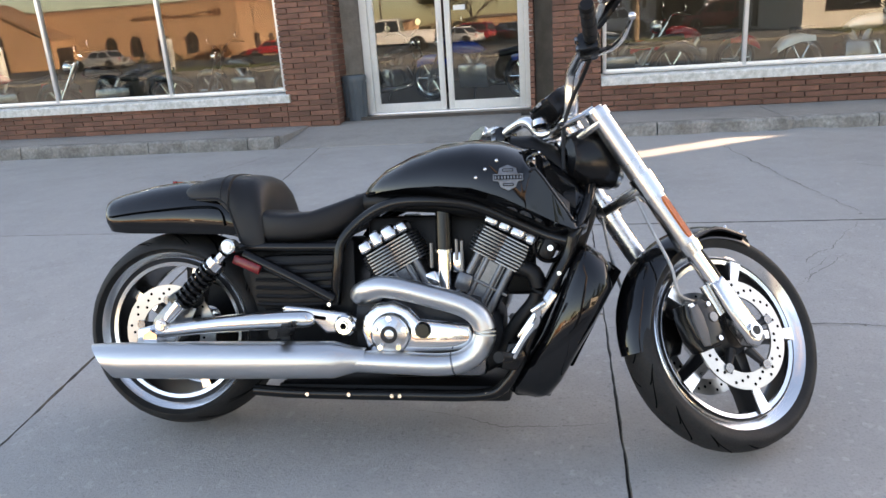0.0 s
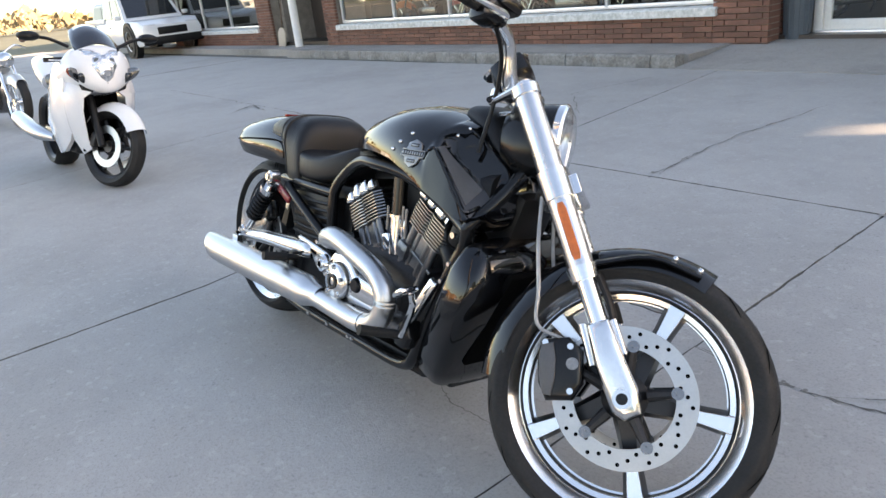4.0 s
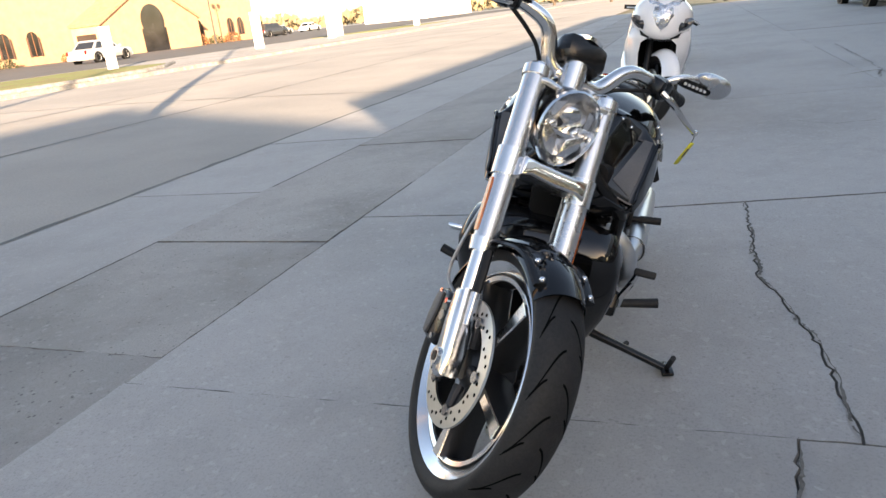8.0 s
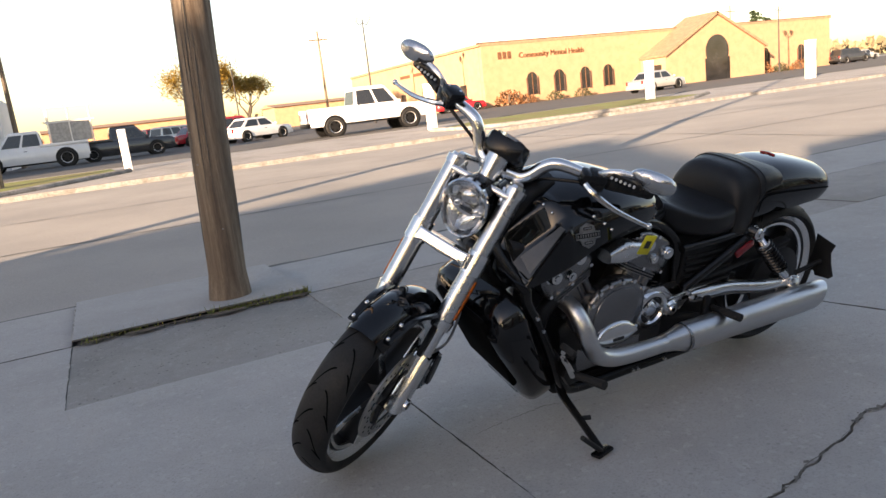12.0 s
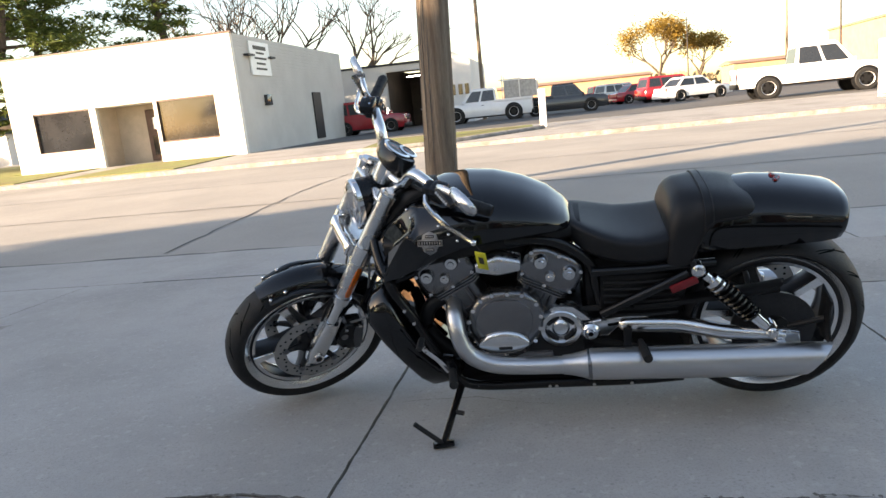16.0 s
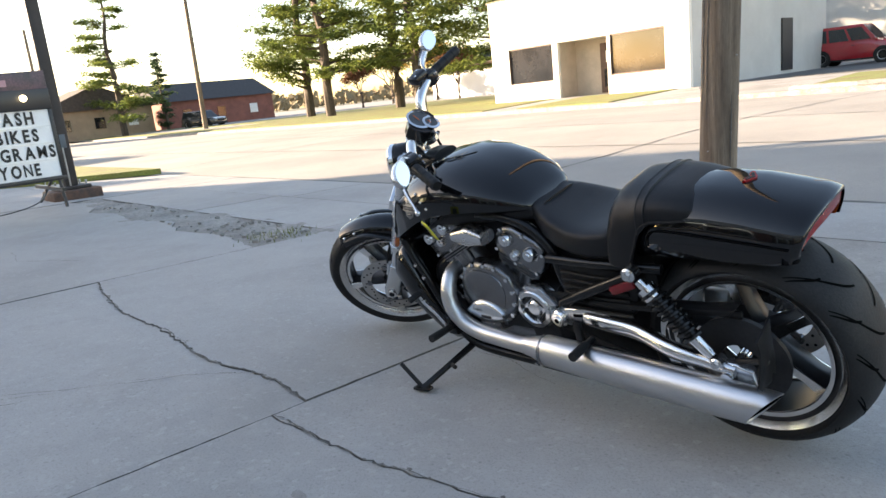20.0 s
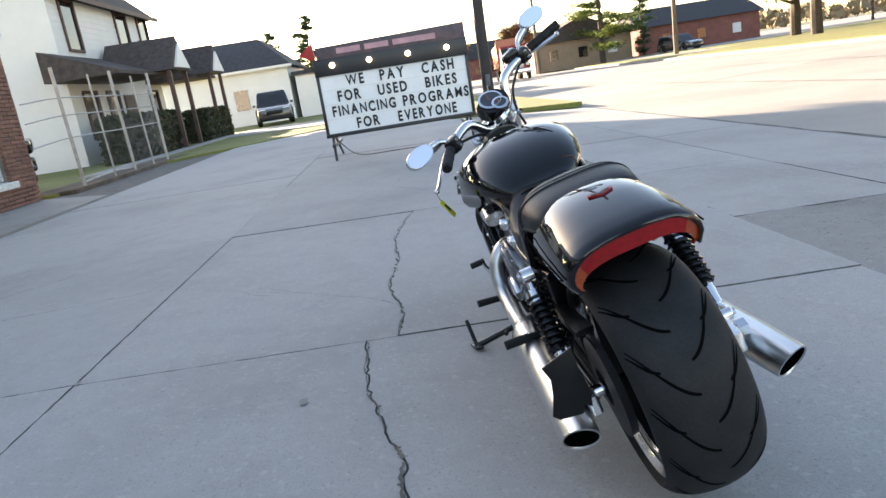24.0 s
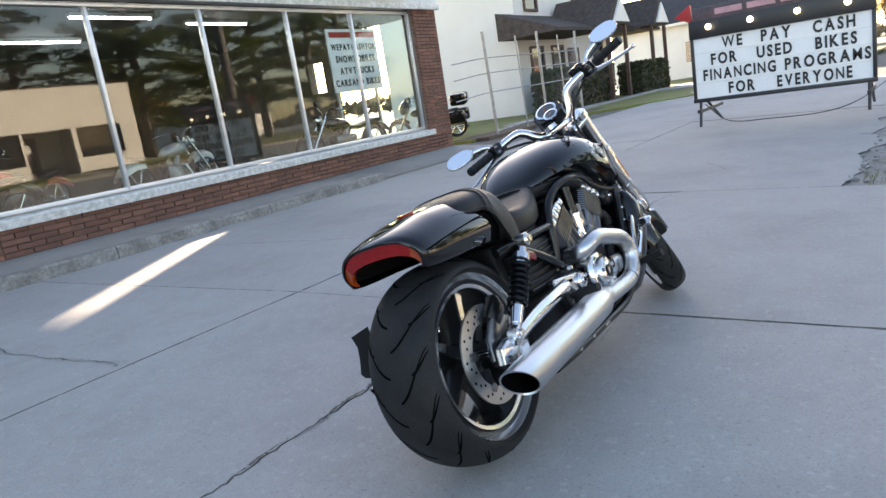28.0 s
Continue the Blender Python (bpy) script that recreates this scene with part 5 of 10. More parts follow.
# tan brick public building, far across the car park
tb = thing("brick_building", Matrix(), "long tan brick building with arched windows, gabled entrance and sunlit front", "building")
BY = -55.0
part("front_wall", box(bmn(), (51.0, 0.5, 6.2), (-59.0, BY - 0.25, 3.05)), M_tan_brick, tb)
part("side_wall", box(bmn(), (0.5, 36.0, 6.2), (-33.7, BY - 18.5, 3.05)), M_tan_brick, tb)
part("roof", box(bmn(), (51.5, 36.5, 0.25), (-59.0, BY - 18.2, 6.05)), M_roof_tan, tb)
part("roof_edge", box(bmn(), (51.6, 0.3, 0.14), (-59.0, BY - 0.12, 6.2)), M_brown_trim, tb)
for x in (-39.0, -42.3, -45.6, -48.6, -70.5, -72.6, -79.0, -81.2):
    w = part("window", box(bmn(), (1.1, 0.1, 1.6), (x, BY + 0.03, 1.75)), M_dark_window, tb)
    part("arch", rod(bmn(), (x, BY - 0.04, 2.55), (x, BY + 0.085, 2.55), 0.55, seg=20), M_dark_window, w)
    for dx in (-0.6, 0.6):
        part("jamb", box(bmn(), (0.12, 0.2, 1.7), (x + dx, BY + 0.05, 1.75)), M_brown_trim, w)
    part("glazing_bar", box(bmn(), (0.07, 0.14, 2.1), (x, BY + 0.05, 1.95)), M_sign_brown, w)
for k, y in enumerate((-59, -63, -68, -74)):
    part("window", box(bmn(), (0.1, 1.2, 1.8), (-33.42, y, 1.7)), M_dark_window, tb)
gab = part("entrance_gable", plate(bmn(), [(-53.2, 0.1), (-53.2, 3.2), (-60.6, 7.0), (-68.0, 3.2), (-68.0, 0.1)], 4.0, pose(0, BY + 1.6, 0)), M_tan_brick, tb)
for sgn in (-1, 1):
    part("gable_roof", box(bmn(), (8.7, 4.6, 0.25), (-60.6 + sgn * 3.8, BY + 1.6, 5.2), (0, sgn * 27, 0)), M_roof_tan, gab)
part("entrance_arch", rod(bmn(), (-60.6, BY + 3.55, 3.2), (-60.6, BY + 3.68, 3.2), 1.7, seg=28), M_dark_window, gab)
part("entrance_opening", box(bmn(), (3.6, 0.1, 2.4), (-60.6, BY + 3.64, 1.3)), M_dark_window, gab)
part("porch_opening", box(bmn(), (0.1, 2.4, 2.2), (-53.15, BY + 1.8, 1.3)), M_dark_window, gab)
lettering("words", "Community Mental Health", 0.74, pose(-41.65, BY + 0.05, 4.78, 90, 0, 180), M_sign_brown, tb, 0.03)
for x in (-35.45, -36.0, -36.55):
    part("number_bar", box(bmn(), (0.32, 0.08, 0.66), (x, BY + 0.05, 4.92)), M_sign_brown, tb)
for y, ln in ((-66.6, 1.6), (-69.3, 2.6), (-73.0, 2.8)):
    part("sign_bar", box(bmn(), (0.06, ln, 0.34), (-33.4, y, 4.6)), M_sign_brown, tb)


def shrub(x, y, z, r, mat, seed, n=500, h=1.0):
    rnd = random.Random(seed)
    t = thing("shrub", pose(x, y, z), "rounded clipped shrub of small leaves" if mat is M_shrub else "rust-brown autumn shrub by the wall", "shrub", "shrubs")
    bm = bmn()
    for k in range(n):
        d = Vector((rnd.gauss(0, 1), rnd.gauss(0, 1), rnd.gauss(0, 1))).normalized()
        p = d * r * rnd.uniform(0.72, 1.03)
        p.z = abs(p.z) * h
        s = r * rnd.uniform(0.06, 0.13)
        q = Euler((rnd.uniform(0, 6), rnd.uniform(0, 6), rnd.uniform(0, 6))).to_matrix()
        bm.faces.new([bm.verts.new(p + q @ Vector(c) * s) for c in ((-1, 0, 0), (0, -.6, 0), (1, 0, 0), (0, .6, 0))])
    part("leaves", bm, mat, t, "", 0)
    part("stem", rod(bmn(), (0, 0, -0.05), (0, 0, r * 0.7), r * 0.08), M_bark, t)


for k, (x, r, mt) in enumerate(((-35.3, 1.5, M_shrub_rust), (-37.4, 0.9, M_shrub_rust), (-40.6, 0.9, M_shrub), (-44.0, 0.9, M_shrub), (-51.0, 0.9, M_shrub_rust), (-69.6, 1.6, M_shrub_rust), (-73.5, 1.0, M_shrub), (-77, 1.2, M_shrub_rust))):
    shrub(x, BY + 1.4, 0.15, r, mt, k, 260)

# two-storey white house beyond the fence
hs = thing("house", Matrix(), "two-storey white boarded house with brown porch roofs and trim", "house")
HX0, HX1, HY0, HY1, HE = 21.5, 31.0, 13.0, 19.3, 5.65
wall_with_boards("wall", (HX1 - HX0, HY1 - HY0, HE), ((HX0 + HX1) / 2, (HY0 + HY1) / 2, HE / 2), M_siding_white, hs, 0.2, "x")
# The ridge is unseen; its place and height shape the shadow on the lot.
bm = bmn()
low = [bm.verts.new(c) for c in ((HX0 - .05, HY0 - .4, HE), (HX1 + .4, HY0 - .4, HE), (HX1 + .4, HY1, HE), (HX0 - .05, HY1, HE))]
top = [bm.verts.new(c) for c in ((26.0, 14.8, 7.95), (29.0, 14.8, 7.95))]
for f in ((low[0], low[1], top[1], top[0]), (low[1], low[2], top[1]), (low[2], low[3], top[0], top[1]), (low[3], low[0], top[0]), tuple(low[::-1])):
    bm.faces.new(f)
bmesh.ops.recalc_face_normals(bm, faces=bm.faces[:])
part("roof", bm, M_roof_brown, hs, "brown hipped roof", 0)
part("eaves_board", box(bmn(), (HX1 - HX0 + .45, .04, .18), ((HX0 + HX1) / 2 + .18, HY0 - .42, HE - .02)), M_brown_trim, hs)
for x, z0, z1 in ((22.9, 3.9, 5.6), (30.2, 4.2, 5.7), (25.0, 0.9, 2.5), (29.6, 0.9, 2.5), (23.0, 0.9, 2.5)):
    far_window(hs, x - 0.55, x + 0.55, z0, z1, HY0 - 0.03, M_brown_trim, -1)
far_window(hs, 27.1, 28.3, 3.4, 5.6, HY0 - 0.03, M_brown_trim, -1)
part("house_door", box(bmn(), (1.1, 0.12, 2.2), (26.6, HY0 - 0.05, 1.3)), M_brown_trim, hs)
bal = part("balcony", box(bmn(), (2.2, 1.0, 0.15), (27.7, HY0 - 0.5, 3.35)), M_brown_trim, hs, "small brown balcony")
part("balcony_rail", box(bmn(), (2.2, 0.08, 0.1), (27.7, HY0 - 0.98, 4.3)), M_brown_trim, bal)
for k in range(10):
    part("baluster", box(bmn(), (0.06, 0.06, 0.9), (26.65 + 0.233 * k, HY0 - 0.98, 3.85)), M_brown_trim, bal)
def porch(x0, x1, ridge_x, zr, ze, gable):
    p = part("porch_roof", plate(bmn(), [(HY0 + 0.1, zr), (HY0 - 2.2, ze), (HY0 - 2.2, ze - 0.12), (HY0 + 0.1, ze - 0.12)], x1 - x0, pose((x0 + x1) / 2, 0, 0, 0, 0, 90)), M_roof_brown, hs, "brown shingled porch roof")
    gx = gable
    part("porch_gable", plate(bmn(), [(gx - 1.3, ze), (gx, ze + 1.25), (gx + 1.3, ze)], 2.6, pose(0, HY0 - 1.5, 0)), M_roof_brown, p)
    part("gable_face", plate(bmn(), [(gx - 0.9, ze + 0.08), (gx, ze + 0.95), (gx + 0.9, ze + 0.08)], 0.1, pose(0, HY0 - 2.83, 0)), M_siding_white, p)
    for x in (gx - 1.0, gx + 1.0):
        part("porch_post", box(bmn(), (0.14, 0.14, ze), (x, HY0 - 2.6, ze / 2)), M_brown_trim, p)


porch(20.2, 25.8, 23, 3.75, 2.9, 25.0)
porch(29.0, 32.4, 30, 3.7, 2.9, 30.6)
def hedge(x0, x1, y0, y1, h, seed):
    rnd = random.Random(seed)
    t = thing("hedge", Matrix(), "clipped dark green hedge before the house", "hedge")
    bm = bmn()
    for k in range(2600):
        f = rnd.random()
        x, y, z = rnd.uniform(x0, x1), rnd.uniform(y0, y1), rnd.uniform(0.05, h)
        side = rnd.randrange(4)
        if side == 0:
            z = h + rnd.uniform(-0.06, 0.05)
        elif side == 1:
            y = y0 + rnd.uniform(-0.05, 0.06)
        elif side == 2:
            x = x0 + rnd.uniform(-0.05, 0.06)
        else:
            y = y1
        s = rnd.uniform(0.05, 0.11)
        q = Euler((rnd.uniform(0, 6), rnd.uniform(0, 6), rnd.uniform(0, 6))).to_matrix()
        bm.faces.new([bm.verts.new(Vector((x, y, z)) + q @ Vector(c) * s) for c in ((-1, 0, 0), (0, -.6, 0), (1, 0, 0), (0, .6, 0))])
    part("leaves", bm, M_shrub, t, "", 0)
    part("twig_core", box(bmn(), (x1 - x0 - 0.15, y1 - y0 - 0.15, h - 0.08), ((x0 + x1) / 2, (y0 + y1) / 2, h / 2 - 0.02)), M_bark, t)


hedge(19.4, 25.3, 10.7, 11.6, 1.45, 1)
hedge(27.6, 31.5, 10.3, 11.4, 1.35, 2)
bm = bmn()
sheet(bm, [(11.2, 9.3), (60, 9.3), (60, 40), (11.2, 40)], 0.03, 0.1)
sheet(bm, [(16.6, 9.3), (17.0, 8.8), (21.2, 5.3), (23.4, 3.0), (60, 2.0), (60, 9.3)], 0.03, 0.1)
structure("lawn_9", bm, M_grass, "shaded grass round the white houses")
bm = bmn()
sheet(bm, [(23.6, 3.2), (28.6, 2.9), (33.6, 9.9), (27.6, 9.9)], 0.06, 0.1)
sheet(bm, [(15.0, 9.9), (30, 9.7), (30, 10.3), (15.0, 10.5)], 0.07, 0.1)
structure("footpath_1", bm, M_concrete, "pale concrete footpath through the grass")
bm = bmn()
sheet(bm, [(11.4, 8.95), (19, 8.9), (19, 9.9), (11.4, 10.0)], 0.045, 0.1)
structure("ground_strip", bm, M_dirt, "bare earth along the wire fence")
lw = lawn("lawn_10", [(13.6, -1.9, 0.0), (30.0, -1.9, 0.0), (42.0, 1.2, 0.0), (16.5, 1.0, 0.0)], "roadside grass beyond the sign")

# second white house with a dark hipped roof
h2 = thing("house", Matrix(), "white boarded house with a charcoal hipped roof", "house")
part("wall", box(bmn(), (9.0, 8.6, 3.6), (49.5, 13.4, 1.8)), M_siding_white, h2)
part("roof", loft(bmn(), [[(44.6, 8.7, 3.5), (54.4, 8.7, 3.5), (54.4, 18.1, 3.5), (44.6, 18.1, 3.5)], [(48.3, 11.2, 5.7), (50.7, 11.2, 5.7), (50.7, 15.6, 5.7), (48.3, 15.6, 5.7)]]), M_roof_dark, h2)
part("gutter", box(bmn(), (0.1, 9.4, 0.16), (44.55, 13.4, 3.5)), M_white_trim, h2)
part("window", box(bmn(), (0.08, 0.9, 1.3), (44.98, 12.4, 1.7)), M_dark_window, h2)
ga = part("garage", box(bmn(), (6.0, 5.0, 2.8), (48.0, 6.2, 1.4)), M_siding_white, h2)
part("garage_roof", box(bmn(), (6.6, 5.4, 0.25), (48.0, 6.2, 2.9)), M_roof_dark, ga)
part("notice", box(bmn(), (0.05, 0.9, 1.0), (44.95, 6.4, 1.7)), M_tan_house, ga)
h3 = thing("house", Matrix(), "distant pale house with a red gable roof", "house")
part("wall", box(bmn(), (7, 6, 3.4), (78, 8, 1.7)), M_siding_white, h3)
part("roof", plate(bmn(), [(4.4, 3.3), (8, 6.0), (11.6, 3.3)], 8, pose(78, 0, 0, 0, 0, 90)), M_red_house, h3)


# houses down the street
def small_house(x, y, lx, ly, h, wall, roof, rise, label, axis="y"):
    h_ = thing("house", Matrix(), label, "house")
    part("wall", box(bmn(), (lx, ly, h), (x, y, h / 2)), wall, h_)
    if axis == "y":
        part("roof", plate(bmn(), [(x - lx / 2 - 0.5, h - 0.05), (x, h + rise), (x + lx / 2 + 0.5, h - 0.05)], ly + 0.8, pose(0, y, 0)), roof, h_)
    else:
        part("roof", plate(bmn(), [(y - ly / 2 - 0.5, h - 0.05), (y, h + rise), (y + ly / 2 + 0.5, h - 0.05)], lx + 0.8, pose(x, 0, 0, 0, 0, 90)), roof, h_)
    for k in range(3):
        part("window", box(bmn(), (0.1, 1.0, 1.1), (x - lx / 2 - 0.02, y + (k - 1) * ly / 3.3, 1.6)), M_dark_window if k else M_white_trim, h_)
    return h_


small_house(80.0, -19.0, 9.0, 11.0, 3.0, M_tan_house, M_roof_brown, 2.4, "tan ranch house with a brown gable roof", "x")
small_house(84.0, -34.0, 10.0, 14.0, 3.2, M_red_house, M_roof_dark, 2.2, "red brick house with a charcoal roof")
small_house(112.0, -24.0, 9.0, 12.0, 3.4, M_red_house, M_roof_brown, 2.6, "red brick house half hidden by trees")
small_house(105.0, 14.0, 9.0, 8.0, 3.2, M_siding_white, M_roof_dark, 2.6, "white house far down the street")
small_house(130.0, -16.0, 9.0, 9.0, 3.6, M_red_house, M_roof_dark, 3.0, "brick house at the street's far end")
small_house(58.0, -60.0, 12.0, 10.0, 3.2, M_siding_white, M_roof_dark, 2.4, "pale house behind the pines")
small_house(-60.0, -130.0, 60.0, 10.0, 4.0, M_tan_brick, M_roof_tan, 0.6, "low brick school across the car park", "x")
small_house(15.0, -120.0, 60.0, 10.0, 3.6, M_tan_brick, M_roof_tan, 0.5, "low tan building across the car park", "x")
small_house(-150.0, -55.0, 30.0, 14.0, 5.0, M_siding_white, M_roof_tan, 1.5, "long white shed with an orange-brown roof", "x")
small_house(-40.0, 26.0, 20.0, 14.0, 4.2, M_siding_white, M_roof_dark, 1.2, "white neighbouring building behind the lot")

# ---- trees ----
def leaf_clump(bm, c, r, n, s, rnd, flat=0.45, droop=0.0):
    for k in range(n):
        d = Vector((rnd.gauss(0, 1), rnd.gauss(0, 1), rnd.gauss(0, flat))) * r * 0.6
        p = c + d
        q = Euler((rnd.uniform(-.7, .7), rnd.uniform(-.7, .7), rnd.uniform(0, 6.3))).to_matrix()
        a = s * rnd.uniform(0.6, 1.3)
        bm.faces.new([bm.verts.new(p + q @ Vector(v) * a) for v in ((-1, 0, 0), (0, -.28, .05), (1, 0, -droop), (0, .28, .05))])


def pine(x, y, h, seed, mat=None, spread=0.34, bare=0.25, label="tall pine with spreading tufted boughs", leafn=34, size=0.25):
    rnd = random.Random(seed)
    mat = mat or M_pine
    t = thing("pine_tree", pose(x, y, gf(y) if y < -16 else 0.0), label, "tree", "pines")
    trunk = [(0.02 * z * math.sin(z + seed), 0.02 * z * math.cos(z * .8 + seed), z) for z in np.linspace(-0.1, h, 9)]
    part("trunk", tube(bmn(), trunk, [h * .022, h * .018, h * .012, h * .003], 9, 3), M_bark, t)
    lb = bmn()
    nb = int(h * 2.6)
    for k in range(nb):
        f = bare + (1 - bare) * (k + rnd.random()) / nb
        z = h * f
        L = h * spread * (1 - f) ** 0.6 * rnd.uniform(0.5, 1.2) + 0.3
        a = rnd.uniform(0, 6.283)
        up = rnd.uniform(-0.10, 0.38)
        p0 = Vector((0, 0, z))
        p1 = p0 + Vector((math.cos(a) * L * .55, math.sin(a) * L * .55, L * up * .4))
        p2 = p0 + Vector((math.cos(a) * L, math.sin(a) * L, L * up))
        part("limb", tube(bmn(), [p0, p1, p2], [0.010 * h * (1 - f) + .012, .02, .008], 5, 2), M_bark, t)
        m = max(3, int(L * 2.6))
        for j in range(m):
            u = 0.30 + 0.75 * (j + rnd.random()) / m
            c = p0.lerp(p2, min(u, 1.0)) + Vector((rnd.gauss(0, .14) * L * .6, rnd.gauss(0, .14) * L * .6, rnd.uniform(-.02, .16)))
            leaf_clump(lb, c, 0.36 + 0.10 * L, leafn, size, rnd, 0.34, 0.12)
    part("crown", lb, mat, t, "", 0)
    return t


pine(34.5, -27.5, 18.0, 1, bare=0.13, spread=0.30)
pine(27.5, -28.5, 17.0, 2, bare=0.12, spread=0.27)
pine(40.5, -24.2, 16.5, 31, bare=0.15, spread=0.27)
pine(48.5, -27.5, 17.5, 32, bare=0.13, spread=0.28)
pine(41.0, -31.0, 18.0, 3, bare=0.15, spread=0.29)
pine(31.0, -35.0, 18.0, 4, bare=0.15, spread=0.28)
pine(24.0, -38.0, 16.0, 5, bare=0.16, spread=0.28)
pine(71.0, -19.8, 15.0, 6, bare=0.08, spread=0.27)
pine(98.0, 13.0, 12.0, 7, M_spruce, 0.24, 0.05, "dark spruce down the street", 14, 0.5)
pine(102.0, 19.0, 11.0, 8, M_spruce, 0.24, 0.05, "dark spruce down the street", 14, 0.5)
pine(74.5, -25.5, 8.0, 9, M_spruce, 0.10, 0.02, "narrow dark columnar evergreen", 22, 0.3)
for k, (x, y) in enumerate(((-100, -92), (-108, -95), (-114, -90), (-92, -97), (-122, -94))):
    pine(x, y, 9.0 + k % 3, 20 + k, M_spruce, 0.25, 0.05, "far green spruce beyond the car park", 10, 0.6)


def broadleaf(x, y, h, seed, mat, label, dense=1.0, twigs_only=False):
    rnd = random.Random(seed)
    t = thing("tree", pose(x, y, 0.1), label, "tree", "trees")
    bb, lb = bmn(), bmn()

    def grow(p, d, L, r, depth):
        q = p + d * L
        mid = p.lerp(q, .5) + Vector((rnd.gauss(0, .05), rnd.gauss(0, .05), 0)) * L
        tube(bb, [p, mid, q], [r, r * .62], 6 if depth < 2 else 4, 2, cap=depth > 3)
        if depth >= 5 or r < 0.008:
            if not twigs_only:
                leaf_clump(lb, q, L * .9 + .25, int(44 * dense), .22, rnd, 1.0)
            return
        for k in range(rnd.choice((2, 3)) if depth else 4):
            nd = (d + Vector((rnd.gauss(0, .5), rnd.gauss(0, .5), rnd.uniform(-.1, .45)))).normalized()
            grow(q, nd, L * rnd.uniform(.62, .84), r * .58, depth + 1)

    grow(Vector((0, 0, -.1)), Vector((0, 0, 1)), h * .27, h * .028, 0)
    part("trunk", bb, M_twig if twigs_only else M_bark, t, "trunk with its limbs")
    if not twigs_only:
        part("crown", lb, mat, t, "", 0)
    return t


broadleaf(-11.5, -78.0, 9.5, 3, M_yellow_leaf, "tree with thin yellow autumn leaves")
broadleaf(-16.5, -82.0, 8.0, 4, M_yellow_leaf, "tree with thin yellow autumn leaves", .8)
for k, (x, y, h) in enumerate(((19.5, -42, 12.5), (24, -46, 13), (15.0, -50, 12), (30, -52, 11))):
    broadleaf(x, y, h, 40 + k, M_twig, "bare winter tree behind the white building", 1, True)
broadleaf(45.0, -55.0, 7.0, 11, M_yellow_leaf, "small rust-brown tree on the lawn", .9)
for k, (x, y, h, mt) in enumerate(((52.0, -48.0, 6.0, M_shrub_rust), (60.0, -52.0, 7.5, M_yellow_leaf), (68.0, -47.0, 5.5, M_shrub_rust), (38.0, -60.0, 7.0, M_shrub_rust), (76.0, -58.0, 8.0, M_yellow_leaf))):
    broadleaf(x, y, h, 60 + k, mt, "small autumn tree behind the lawn", .7)
broadleaf(125.0, -9.0, 8.0, 12, M_yellow_leaf, "yellow tree at the street's end", .8)
broadleaf(140.0, 4.0, 9.0, 13, M_yellow_leaf, "yellow tree at the street's end", .8)
broadleaf(95.0, -14.0, 8.0, 14, M_shrub_rust, "rust-brown tree by the brick houses", .8)
broadleaf(-95.0, -8.0, 8.0, 15, M_yellow_leaf, "yellow tree down the road", .8)
broadleaf(-120.0, -20.0, 9.0, 16, M_yellow_leaf, "yellow tree down the road", .8)
bm = bmn()
rnd = random.Random(77)
for k in range(24000):
    a = rnd.uniform(0, 6.283)
    d = rnd.uniform(230, 330)
    p = Vector((d * math.cos(a), d * math.sin(a), rnd.uniform(0.2, 1.0) * (4.2 + 4.5 * noise.noise((math.cos(a) * 9, math.sin(a) * 9, 0)) + 3.0 * noise.noise((math.cos(a) * 40, math.sin(a) * 40, 0)))))
    q = Euler((rnd.uniform(0, 6), rnd.uniform(0, 6), rnd.uniform(0, 6))).to_matrix()
    s = rnd.uniform(0.8, 1.7)
    bm.faces.new([bm.verts.new(p + q @ Vector(c) * s) for c in ((-1, 0, 0), (0, -.8, 0), (1, 0, 0), (0, .8, 0))])
tagged(link_mesh("far_woods", bm, M_far_tree, None, "", 0), "low hazy line of autumn trees on the horizon", "trees", "", "stuff")

# wire fence and gate beside the house
fc = thing("fence", Matrix(), "tall galvanised wire fence with bent posts", "fence")
FX = [12.05, 13.6, 14.9, 16.2, 17.5]
for k, x in enumerate(FX):
    part("post", rod(bmn(), (x + (0.0, .1, .05, .12, 0)[k], 9.06, 0), (x - (0.12, .02, .06, .03, .05)[k], 9.06, 2.45 - .1 * (k % 2)), .036 if k in (0, 2, 4) else .022), M_galv, fc)
part("rail", tube(bmn(), [(12.0, 9.06, .12), (13.6, 9.06, .16), (14.9, 9.06, .12)], .022, 8), M_galv, fc)
for z in (1.05, 1.5, 1.85):
    part("rail", tube(bmn(), [(10.4, 9.06, z - .1), (12.0, 9.06, z), (14.9, 9.06, z + .02), (17.5, 9.06, z + .05)], .013, 8), M_galv, fc)
bm = bmn()
for k in range(46):
    x = 12.1 + k * .118
    for s in (-1, 1):
        rod(bm, (x, 9.07, .15 if s > 0 else 2.2), (x + 2.05 if x + 2.05 < 17.5 else 17.5, 9.07, 2.2 if s > 0 else .15), .0011, seg=4, cap=False)
part("wire_mesh", bm, M_galv, fc, "", 0)


# ---- the black motorcycle ----
LEAN_B, YAW_B, STEER = 14.5, 1.0, 34.8
BIKE = pose(-1.205, 1.825, 0.004, 0, 0, YAW_B) @ pose(0, 0, 0, -LEAN_B, 0, 0)
bike = thing("motorcycle", BIKE, "black muscle cruiser motorcycle with silver exhausts on its side stand", "motorcycle")
WR = 0.310
RAKE = radians(34.0)
HEADP, HEADA = Vector((1.842, 0, 0)), Vector((-math.sin(RAKE), 0, math.cos(RAKE)))
